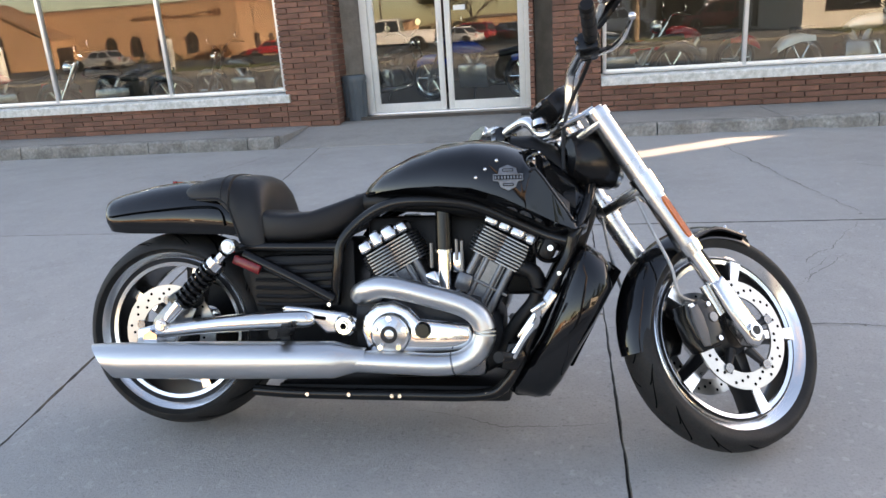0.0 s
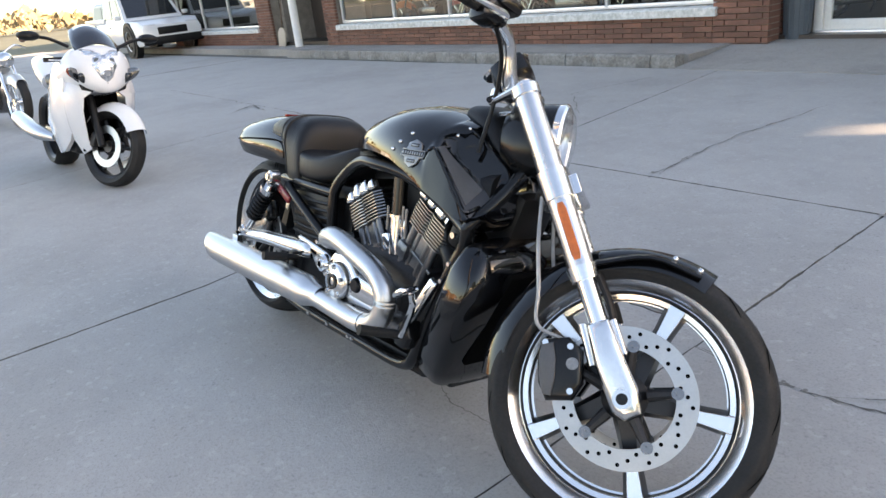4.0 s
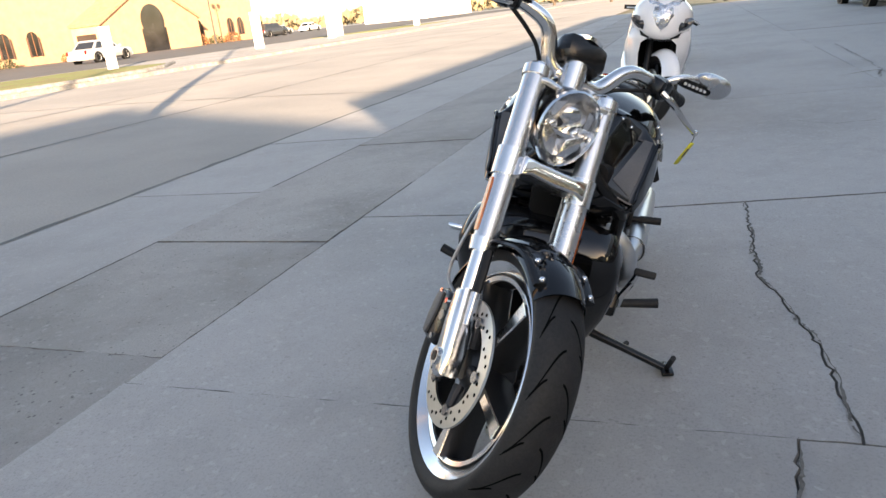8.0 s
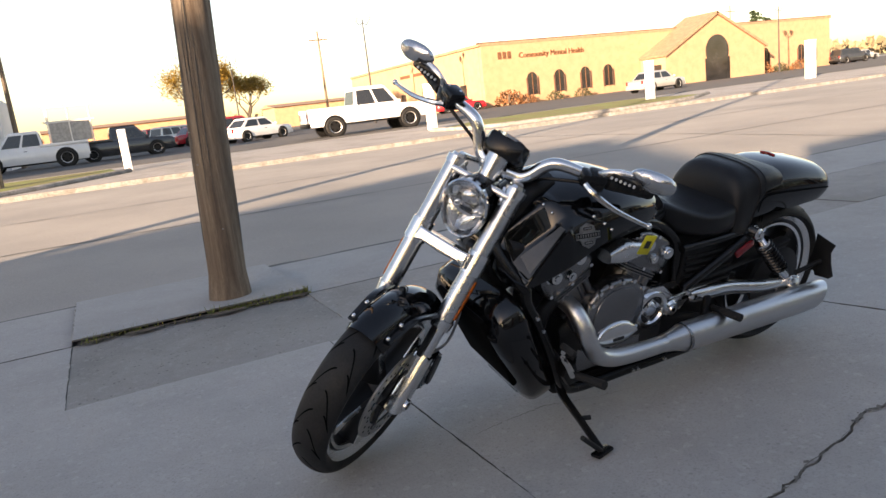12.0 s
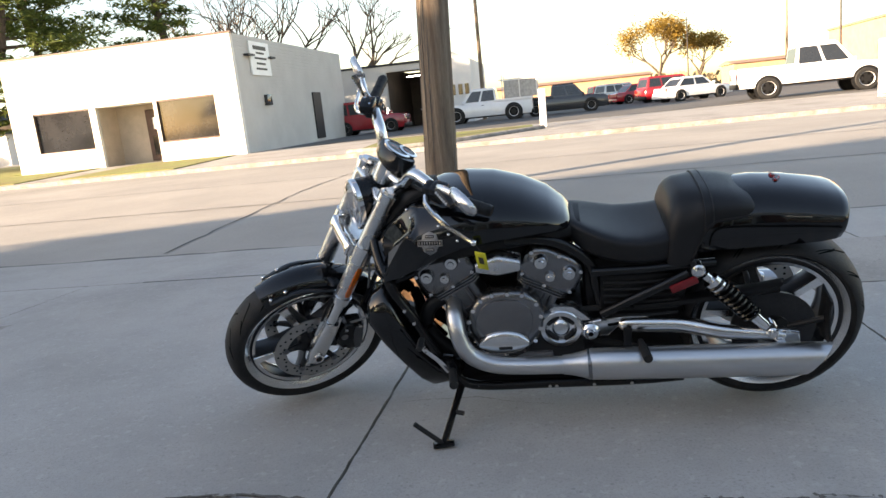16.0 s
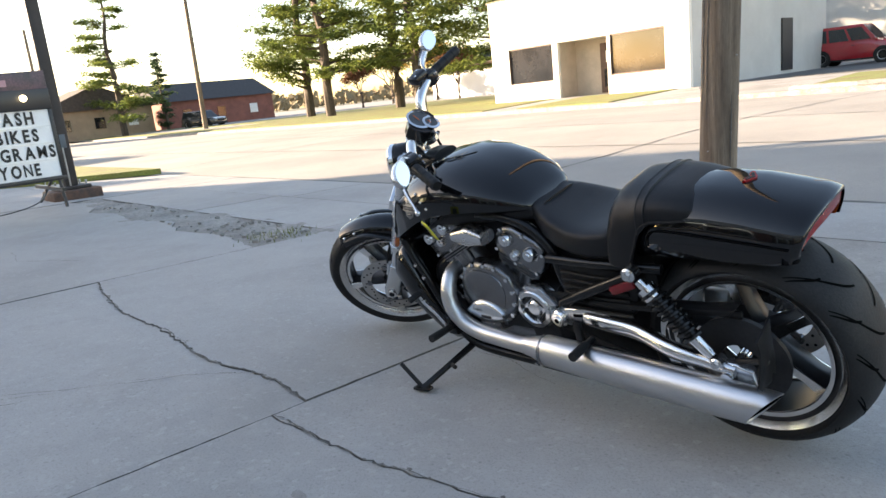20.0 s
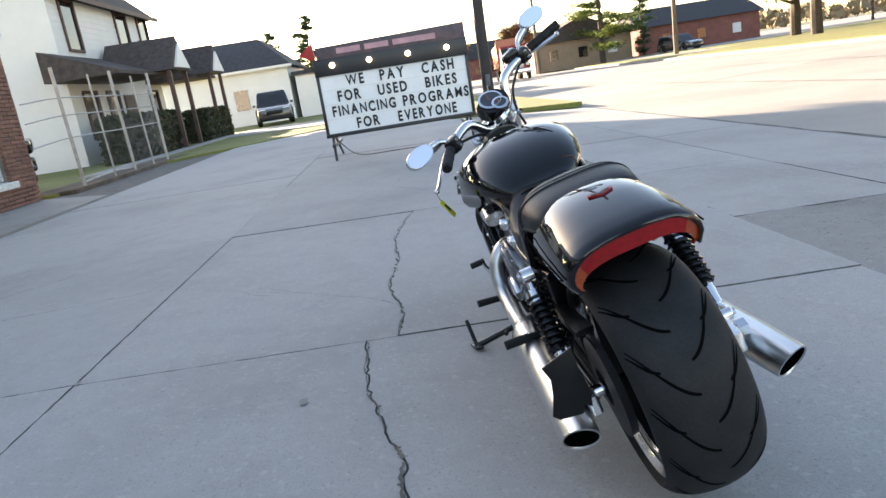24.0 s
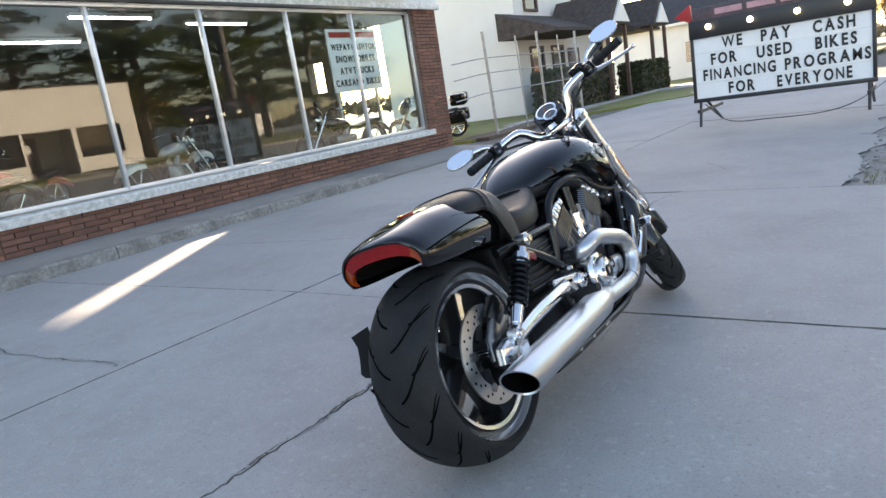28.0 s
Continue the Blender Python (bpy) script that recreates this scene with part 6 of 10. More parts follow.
S = Matrix.Translation((0, -0.010, 0)) @ Matrix.Translation(HEADP) @ Matrix.Rotation(radians(STEER), 4, HEADA) @ Matrix.Translation(-HEADP)
FAX, RAX = Vector((1.633, 0, 0.245)), Vector((0.016, 0, 0.284))


def sided(f):
    for sgn in (-1, 1):
        f(sgn)


def arc_groove(bm, R, half, ang, drop, sgn, width, seg=12, crown=0.05, start=0.05, reach=0.90):
    """One hooked tread groove: it leaves the middle crosswise, then sweeps back to the shoulder."""
    row = []
    for k in range(seg + 1):
        u = k / seg
        t = start + u * (reach - start)
        y = sgn * half * t
        a = ang + drop * (0.22 * u + 1.05 * u ** 2.2 - 0.27 * u ** 4)
        r = R - crown * (1 - math.sqrt(max(0.0, 1 - 0.93 * t * t))) + 0.0008
        wdt = width * (0.30 + 0.70 * math.sin(math.pi * min(1, 0.10 + u * 0.84)))
        row.append([bm.verts.new((r * math.cos(a + d), y, r * math.sin(a + d))) for d in (-wdt / R / 2, wdt / R / 2)])
    for p, q in zip(row, row[1:]):
        bm.faces.new((p[0], p[1], q[1], q[0]))


def wheel(parent, name, centre, m, R, half, lip, grooves, front, label):
    """A five-spoke wheel with tyre, discs and bright rim."""
    mm = m @ Matrix.Translation(centre)
    crown = half * 0.62 if front else half * 0.52
    prof = []
    for k in range(25):
        t = -1 + 2 * k / 24
        prof.append((R - crown * (1 - math.sqrt(max(0.0, 1 - 0.93 * t * t))), half * t))
    edge_r = R - crown * (1 - math.sqrt(0.07))
    side = [(edge_r - 0.006, half * 1.01), (edge_r * 0.5 + lip * 0.5, half * 0.975), (lip + 0.002, half * 0.80), (lip - 0.006, half * 0.7)]
    full = prof + side + [(r, -y) for r, y in side[::-1]]
    w = part(name, lathe(bmn(), full, 72, mm, closed=True), M_rubber, parent, label)
    bm = bmn()
    n = grooves
    for k in range(n):
        for sgn in (-1, 1):
            at_ = 2 * math.pi * (k + (0.5 if sgn > 0 else 0)) / n
            arc_groove(bm, R, half, at_, -0.34 if front else -0.46, sgn, 0.009 if front else 0.011, crown=crown)
            arc_groove(bm, R, half, at_ + math.pi / n, -0.16 if front else -0.20, sgn, 0.008 if front else 0.010, crown=crown, start=0.52, reach=0.93)
    bm.transform(mm)
    bmesh.ops.recalc_face_normals(bm, faces=bm.faces[:])
    tagged(part("tread_groove", bm, M_groove, w, "", 0), "", "", "", "stuff")
    hw = half * (0.74 if front else 0.82)
    band = 1.0 if front else 0.75
    bm = lathe(bmn(), [(lip - 0.004, hw), (lip - 0.022, hw - 0.012), (lip - 0.038, hw - 0.02), (lip - 0.042, 0), (lip - 0.038, -hw + 0.02), (lip - 0.022, -hw + 0.012), (lip - 0.004, -hw), (lip - 0.01, -hw * 0.9), (lip - 0.03, 0), (lip - 0.01, hw * 0.9)], 72, mm, closed=True)
    rim = part("rim", bm, M_rim_dark, w)
    for sgn in (-1, 1):
        part("rim_lip", lathe(bmn(), [(lip + 0.006, sgn * (hw + 0.002)), (lip + 0.001, sgn * (hw + 0.007)), (lip - 0.020 * band, sgn * (hw - 0.009 * band)), (lip - 0.024 * band, sgn * (hw - 0.014 * band)), (lip - 0.004 * band, sgn * (hw - 0.006 * band))], 72, mm, closed=True), M_rim_bright, rim, "machined bright rim edge")
        part("rim_band", lathe(bmn(), [(lip - 0.029, sgn * (hw - .012)), (lip - 0.030, sgn * (hw - .009)), (lip - 0.041, sgn * (hw - .012)), (lip - 0.043, sgn * (hw - .018)), (lip - 0.034, sgn * (hw - .020))], 72, mm, closed=True), M_rim_bright, rim)
    hub = part("hub", lathe(bmn(), [(0.0, -0.06), (0.035, -0.06), (0.05, -0.045), (0.055, 0.045), (0.035, 0.06), (0.0, 0.06)], 28, mm), M_engine_dark, w)
    for k in range(5):
        rot = mm @ Matrix.Rotation(2 * math.pi * (k + 0.22) / 5, 4, "Y")
        bm = bmn()
        rings = []
        for r, wd, th in ((0.045, 0.032, 0.045), (0.10, 0.024, 0.04), (0.16, 0.022, 0.038), (lip - 0.036, 0.027, 0.041)):
            rings.append([(wd * 0.62, -th, r), (wd, -th * 0.2, r), (wd, th * 0.2, r), (wd * 0.62, th, r), (-wd * 0.62, th, r), (-wd, th * 0.2, r), (-wd, -th * 0.2, r), (-wd * 0.62, -th, r)])
        loft(bm, rings, True, rot)
        sp_ = part("spoke", bm, M_rim_dark, w)
        for sgn in (-1, 1):
            bm = bmn()
            rings = []
            for r, wd, th in ((0.112, 0.012, 0.0425), (0.14, 0.0125, 0.0415), (0.16, 0.0132, 0.0410), (lip - 0.032, 0.0185, 0.0435)):
                rings.append([(wd, sgn * (th - 0.003), r), (wd * 0.9, sgn * (th + 0.001), r), (-wd * 0.9, sgn * (th + 0.001), r), (-wd, sgn * (th - 0.003), r)])
            loft(bm, rings, True, rot)
            part("spoke_face", bm, M_rim_bright, sp_)
    return w


def brake_disc(parent, centre, m, y, ro, ri, arms, label="drilled steel brake disc"):
    mm = m @ Matrix.Translation(centre)
    d = part("brake_disc", lathe(bmn(), [(ri, y - 0.003), (ri, y + 0.003), (ro, y + 0.003), (ro, y - 0.003)], 64, mm, closed=True), M_disc, parent, label)
    bm = bmn()
    for k in range(40):
        a = 2 * math.pi * k / 40
        r = ri + (ro - ri) * (0.25, 0.72, 0.5)[k % 3]
        p = Vector((r * math.cos(a), y, r * math.sin(a)))
        rod(bm, mm @ (p - Vector((0, 0.0036, 0))), mm @ (p + Vector((0, 0.0036, 0))), 0.0045, seg=8)
    tagged(part("drilling", bm, M_groove, d), "", "", "", "stuff")
    for k in range(arms):
        a = 2 * math.pi * (k + 0.3) / arms
        p = Vector(((ri + 0.004) * math.cos(a), y, (ri + 0.004) * math.sin(a)))
        c = Vector((0.05 * math.cos(a), y * 0.8, 0.05 * math.sin(a)))
        part("carrier_button", rod(bmn(), mm @ (p - Vector((0, 0.008, 0))), mm @ (p + Vector((0, 0.008, 0))), 0.013, seg=12), M_engine_grey, d)
        part("carrier_arm", rod(bmn(), mm @ p, mm @ c, 0.009, 0.014, 8), M_engine_dark, d)
    return d


I4 = Matrix()
rw = wheel(bike, "rear_wheel", RAX, I4, 0.307, 0.118, 0.243, 14, False, "wide rear tyre on a black five-spoke wheel")
fw = wheel(bike, "front_wheel", FAX, S, WR, 0.059, 0.252, 15, True, "front tyre on a black five-spoke wheel with bright rim")
brake_disc(rw, RAX, I4, -0.118, 0.146, 0.095, 5)
for y in (-0.075, 0.075):
    brake_disc(fw, FAX, S, y, 0.150, 0.105, 5)
part("axle_nut", rod(rod(bmn(), RAX + Vector((0, -0.225, 0)), RAX + Vector((0, 0.225, 0)), 0.016), RAX + Vector((0, -0.235, 0)), RAX + Vector((0, -0.2, 0)), 0.024, seg=6), M_chrome, rw)
part("pulley", lathe(bmn(), [(0.05, 0.115), (0.125, 0.115), (0.13, 0.135), (0.05, 0.14)], 48, Matrix.Translation(RAX), closed=True), M_engine_dark, rw)
bm = bmn()
for k in range(2):
    pts = [(0.0, 0.125, 0.287 + 0.135 * (1, -1)[k]), (0.3, 0.125, 0.30 + 0.10 * (1, -1)[k]), (0.66, 0.125, 0.335 + 0.05 * (1, -1)[k])]
    tube(bm, pts, 0.006, 6, 4, True, 2.0)
part("drive_belt", bm, M_rubber, bike)

# --- bodywork ---
TN = 2.5
# x, top, crease, bottom, half width
TANK = [(0.622, .690, .672, .648, .080), (0.65, .722, .680, .648, .120), (0.70, .762, .690, .655, .158), (0.78, .800, .697, .658, .190), (0.87, .827, .698, .655, .212), (0.96, .836, .690, .650, .228), (1.04, .829, .664, .624, .234), (1.11, .808, .630, .592, .231), (1.18, .770, .594, .552, .216), (1.235, .722, .572, .540, .199), (1.268, .676, .590, .562, .168), (1.280, .65, .61, .595, .12)]


def hollow(x, y, z, zc, zt, w):
    """The front corners: a sharp outer ridge with a hollow inside it."""
    b = min(1.0, max(0.0, (x - 1.095) / 0.045))
    b = b * b * (3 - 2 * b)
    zr = max(zc + .004, .766 - 1.46 * (x - 1.113))
    f = (x - 1.138) / .091
    yh, zh = .161 - .049 * f, max(zr - .008 + .058 * f, zc + .003)
    yi, zi = .116 - .034 * f, min(.790 - .095 * (x - 1.14) / .116, zt - .004)
    g = float(np.interp(abs(y), [0, yi - .03, yi, yh, w - .016, w - .006, w], [zt, zi + .006, zi, zh, zr - .006, zr, zc]))
    return z + (g - z) * b


def tank_ring(x, zt, zc, zb, w):
    """A section of the tank: rounded above the crease, drawn in below it."""
    up = []
    for k in range(121):
        a = math.pi * k / 120
        y = w * math.copysign(abs(math.cos(a)) ** (2 / TN), math.cos(a))
        up.append((x, y, hollow(x, y, zc + (zt - zc) * math.sin(a) ** (2 / TN), zc, zt, w)))
    low = [(x, -w * (1 - 0.34 * u), zc + (zb - zc) * u) for u in (.12, .4, .7, 1.0)]
    return up + low + [(x, -w * .3, zb), (x, w * .3, zb)] + [(a, -b, c) for a, b, c in low[::-1]]


def tank_row(x):
    return [x] + [float(np.interp(x, [r[0] for r in TANK], [r[k] for r in TANK])) for k in (1, 2, 3, 4)]


def tank_top(sgn, x, y, out=0.0):
    """A point on the tank's upper side."""
    _, zt, zc, zb, w = tank_row(x)
    f = min(1.0, y / w)
    return Vector((x + out * .5, sgn * y, hollow(x, y, zc + (zt - zc) * (1 - f ** TN) ** (1 / TN), zc, zt, w) + out))


TANK_X = [r[0] for r in TANK if r[0] < 1.09] + [1.093 + .0045 * k for k in range(34)] + [1.25, 1.268, 1.28]
tank = part("tank_cover", loft(bmn(), [tank_ring(*tank_row(x)) for x in TANK_X]), M_paint, bike, "glossy black tank cover", 42)


def skin_at(sgn, x, z, out=0.0):
    """A point on the tank's skin at x and the height z."""
    xs_ = [r[0] for r in TANK]
    zt, zc, w = [float(np.interp(x, xs_, [r[k] for r in TANK])) for k in (1, 2, 4)]
    f = min(1.0, max(0.0, (z - zc) / (zt - zc)))
    y = (w + out) * (1 - f ** TN) ** (1 / TN)
    return Vector((x + out * .6, sgn * y, zc + (zt + out - zc) * f))


for sgn in (-1, 1):
    # dark air scoops set in the front corners, with a raised lip
    rows_ = []
    for k in range(12):
        x = 1.126 + .0087 * k
        w, f = tank_row(x)[4], (x - 1.138) / .091
        rows_.append([tank_top(sgn, x, w - .022 + (.161 - .049 * f + .014 - w + .022) * q / 5, .0022) for q in range(6)])
    bm = bmn()
    loft(bm, [[tuple(p) for p in r] + [tuple(p - Vector((.004, 0, .004))) for p in r[::-1]] for r in rows_])
    sc = part("air_scoop", bm, M_scoop, tank, "dark grey scoop panel", 60)
    lip_ = [tank_top(sgn, x, tank_row(x)[4] - .008, .002) for x in (1.118, 1.13, 1.15, 1.17, 1.19, 1.21, 1.232)]
    part("scoop_trim", tube(bmn(), [tank_top(sgn, 1.128, .165, .002)] + lip_ + [tank_top(sgn, 1.238, .15, .002)], 0.0045, 6, 4), M_paint, sc)
    for x, y in ((1.128, .142), (1.142, .116)):
        bm = bmn()
        bmesh.ops.create_uvsphere(bm, u_segments=10, v_segments=6, radius=0.0048, matrix=Matrix.Translation(tank_top(sgn, x, y, 0.001)))
        part("scoop_screw", bm, M_chrome, sc)
    # badge: a pewter shield with a bar across and dark grounds
    c_ = skin_at(sgn, 1.061, .714)
    ax_ = (skin_at(sgn, 1.095, .714) - skin_at(sgn, 1.027, .714)).normalized()
    an_ = (skin_at(sgn, 1.061, .740) - skin_at(sgn, 1.061, .695)).cross(ax_).normalized()
    az_ = ax_.cross(an_)
    mb = Matrix(((ax_.x, an_.x, az_.x, c_.x), (ax_.y, an_.y, az_.y, c_.y), (ax_.z, an_.z, az_.z, c_.z), (0, 0, 0, 1)))
    shield = [(-.040, .009), (-.026, .010), (-.022, .026), (0, .036), (.022, .026), (.026, .010), (.040, .009), (.040, -.010), (.026, -.012), (.020, -.027), (0, -.038), (-.020, -.027), (-.026, -.012), (-.040, -.010)]
    bd = part("badge", plate(bmn(), shield, 0.006, mb, bevel=0.0015), M_badge, tank, "pewter and black shield badge")
    part("badge_ground", box(bmn(), (0.074, 0.0072, 0.0125), (0, 0, -.0005), m=mb), M_frame, bd)
    for z, wd in ((.020, .030), (-.021, .030)):
        part("badge_ground", box(bmn(), (wd, 0.0072, 0.010), (0, 0, z), bevel=.002, m=mb), M_frame, bd)
    for z in (.0075, -.0085):
        part("badge_bar", box(bmn(), (0.080, 0.009, 0.0028), (0, 0, z), bevel=0.001, m=mb), M_badge, bd)
    for k in range(9):
        part("badge_stroke", box(bmn(), (0.0048, 0.0088, 0.0085), (-.033 + k * .00825, 0, -.0005), bevel=0.001, m=mb), M_badge, bd)
    for z, wd in ((.020, .024), (-.021, .024)):
        part("badge_stroke", box(bmn(), (wd, 0.0086, 0.0042), (0, 0, z), bevel=0.001, m=mb), M_badge, bd)
    for x, z in ((0.975, .716), (1.000, .737), (1.030, .760)):
        bm = bmn()
        bmesh.ops.create_uvsphere(bm, u_segments=10, v_segments=6, radius=0.0052, matrix=Matrix.Translation(skin_at(sgn, x, z, 0.001)))
        part("rivet", bm, M_chrome, tank)
part("airbox", loft(bmn(), [oval(x, .69, zb, w, 4, 24) for x, zb, w in ((0.60, .63, .09), (0.68, .635, .13), (0.85, .625, .155), (1.0, .60, .160), (1.15, .565, .150), (1.24, .56, .12))]), M_plastic, bike)
# front gap cover under the triple clamp
part("steering_cover", loft(bmn(), [oval(x, zt, zb, w, 2.4, 24) for x, zt, zb, w in ((1.06, .845, .78, .06), (1.12, .845, .74, .075), (1.19, .81, .68, .08), (1.25, .74, .62, .07))]), M_plastic, bike)


def shell(bm, rows, n=3.2, thick=0.006, seg=22, sweep=None, tuck=0.0):
    """An arched skin, open below: rows of (x, top, bottom, half width)."""
    rings = []
    for x, zt, zb, w in rows:
        ring = []
        for t in (0, 1):
            ww, h = w - t * thick, zt - zb - t * thick
            arc = []
            for k in range(seg + 1):
                a = math.pi * k / seg
                c, s = math.cos(a), math.sin(a)
                yy = ww * math.copysign(abs(c) ** (2 / n), c)
                arc.append((x + (sweep(x, yy / w, abs(s) ** (2 / n)) if sweep else 0.0), yy * (1 - tuck * max(0.0, 1 - abs(s) ** (2 / n) / 0.30)), zb + h * abs(s) ** (2 / n)))
            ring += arc if t == 0 else arc[::-1]
        rings.append(ring)
    return loft(bm, rings)


def TAIL(x, u, f):
    """The tail's edge runs forward towards its lower corners."""
    return min(1.0, max(0.0, (0.10 - x) / 0.34)) ** 1.5 * (0.016 * u * u + 0.026 * (1 - f))


FEND = [(-0.190, .699, .600, .150), (-0.186, .703, .598, .155), (-0.165, .712, .594, .160), (-0.12, .722, .590, .163), (-0.03, .740, .587, .164), (0.06, .748, .586, .163), (0.15, .745, .582, .160), (0.21, .735, .580, .155), (0.235, .72, .575, .150), (0.27, .70, .565, .140)]
fender = part("rear_fender", shell(bmn(), FEND, 2.8, sweep=TAIL, tuck=0.10), M_paint, bike, "broad glossy black tail", 50)
for sgn in (-1, 1):
    part("panel_seam", tube(bmn(), [(-.145, sgn * .1605, .640), (-.06, sgn * .1635, .650), (.04, sgn * .1640, .658), (.14, sgn * .1605, .664), (.195, sgn * .1565, .660), (.215, sgn * .154, .640), (.222, sgn * .154, .605)], .0024, 6), M_groove, fender)
# tail light: a curved strip along the tail's edge, red in the middle, amber at the ends
def tail_arc(a0, a1, mat, nm):
    rows = []
    for k in range(15):
        a = math.radians(a0 + (a1 - a0) * k / 14)
        c, s = math.cos(a), math.sin(a)
        f = abs(s) ** (2 / 2.8)
        y, z, iz = 0.149 * math.copysign(abs(c) ** (2 / 2.8), c), .600 + .098 * f, .598 + .066 * f
        q = TAIL(-0.190, y / 0.150, f)
        y *= 1 - 0.10 * max(0.0, 1 - f / 0.30)
        iy = y * 0.90
        rows.append([(-0.172 + q, y * 0.975, z - 0.004), (-0.184 + q, y * 0.972, z - 0.005), (-0.180 + q, iy * 0.97, iz - 0.008), (-0.165 + q, iy * 0.97, iz - 0.008)])
    return part(nm, loft(bmn(), rows), mat, fender)


tail_arc(38, 142, M_red_lens, "tail_light")
tail_arc(4, 38, M_orange_lens, "rear_indicator")
tail_arc(142, 176, M_orange_lens, "rear_indicator")
# maker's mark on the tail, as a plain red-edged wedge
mk = part("tail_badge", plate(bmn(), [(-.030, .004), (-.004, -.012), (.004, -.012), (.030, .004), (.030, .012), (.012, .012), (0, .004), (-.012, .012), (-.030, .012)], 0.006, pose(-0.005, -0.012, 0.744, 84, 0, 90)), M_red_lens, fender)
part("badge_core", plate(bmn(), [(-.022, .004), (0, -.008), (.022, .004), (.022, .008), (.010, .008), (0, 0), (-.010, .008), (-.022, .008)], 0.008, pose(-0.005, -0.012, 0.744, 84, 0, 90)), M_frame, mk)
part("inner_fender", shell(bmn(), [(x + .01, zt - 0.02, zb + .02, w - 0.022) for x, zt, zb, w in FEND[1:]], 2.8, 0.004, sweep=TAIL, tuck=0.12), M_plastic, fender)

SEAT = [(0.295, .672, .560, .125), (0.315, .664, .548, .148), (0.36, .652, .545, .163), (0.42, .647, .546, .168), (0.48, .651, .550, .162), (0.54, .670, .560, .148), (0.59, .688, .580, .128), (0.63, .696, .615, .105), (0.652, .690, .65, .07)]
def saddle(x, zt, zb, w):
    ring = oval(x, zt, zb, w, 4.2, 36)
    dip = 0.012 if 0.33 < x < 0.6 else 0.0
    return [(a, b, c - dip * (1 - (b / w) ** 2) * (c > zb + (zt - zb) * 0.8)) for a, b, c in ring]


seat = part("seat", loft(bmn(), [saddle(*r) for r in SEAT]), M_leather, bike, "black vinyl rider's seat", 60)
# passenger pad: one saddle with flaps that come down both sides at its front
PIL = [(0.072, .706, .688, .112), (0.078, .724, .685, .126), (0.10, .741, .683, .138), (0.15, .752, .681, .148), (0.20, .758, .679, .154), (0.232, .760, .660, .158), (0.25, .760, .618, .161), (0.275, .760, .552, .165), (0.295, .757, .546, .166), (0.315, .747, .545, .166), (0.330, .726, .547, .165), (0.339, .694, .550, .163), (0.344, .640, .552, .160), (0.346, .575, .553, .156)]
pil = part("pillion_seat", shell(bmn(), PIL, 3.2, 0.010, 30), M_leather, bike, "black vinyl passenger pad with side flaps", 60)


def pad_line(x, lift):
    zt, zb, w = [float(np.interp(x, [r[0] for r in PIL], [r[k] for r in PIL])) for k in (1, 2, 3)]
    out = []
    for k in range(31):
        a = math.pi * k / 30
        c, s_ = math.cos(a), math.sin(a)
        out.append((x, (w + lift) * math.copysign(abs(c) ** (2 / 3.2), c), zb + (zt + lift - zb) * s_ ** (2 / 3.2)))
    return out


bm = bmn()
vs = [[bm.verts.new(p) for p in pad_line(x, l)] for x, l in ((.209, -.003), (.211, .0026), (.239, .0026), (.241, -.003))]
for r0, r1 in zip(vs, vs[1:]):
    for k in range(30):
        bm.faces.new((r0[k], r0[k + 1], r1[k + 1], r1[k]))
bmesh.ops.recalc_face_normals(bm, faces=bm.faces[:])
part("seat_strap", bm, M_leather, pil, "stitched band over the pad", 60)
for x in (.2135, .2365):
    part("stitching", tube(bmn(), pad_line(x, .0030), 0.0011, 5, 1), M_engine_dark, pil)
part("pad_piping", tube(bmn(), [(x, -(w + .001), zb + .006) for x, zt, zb, w in PIL[1:8]][::-1] + [(.070, 0, .704)] + [(x, w + .001, zb + .006) for x, zt, zb, w in PIL[1:8]], 0.0030, 6, 4), M_leather, pil)

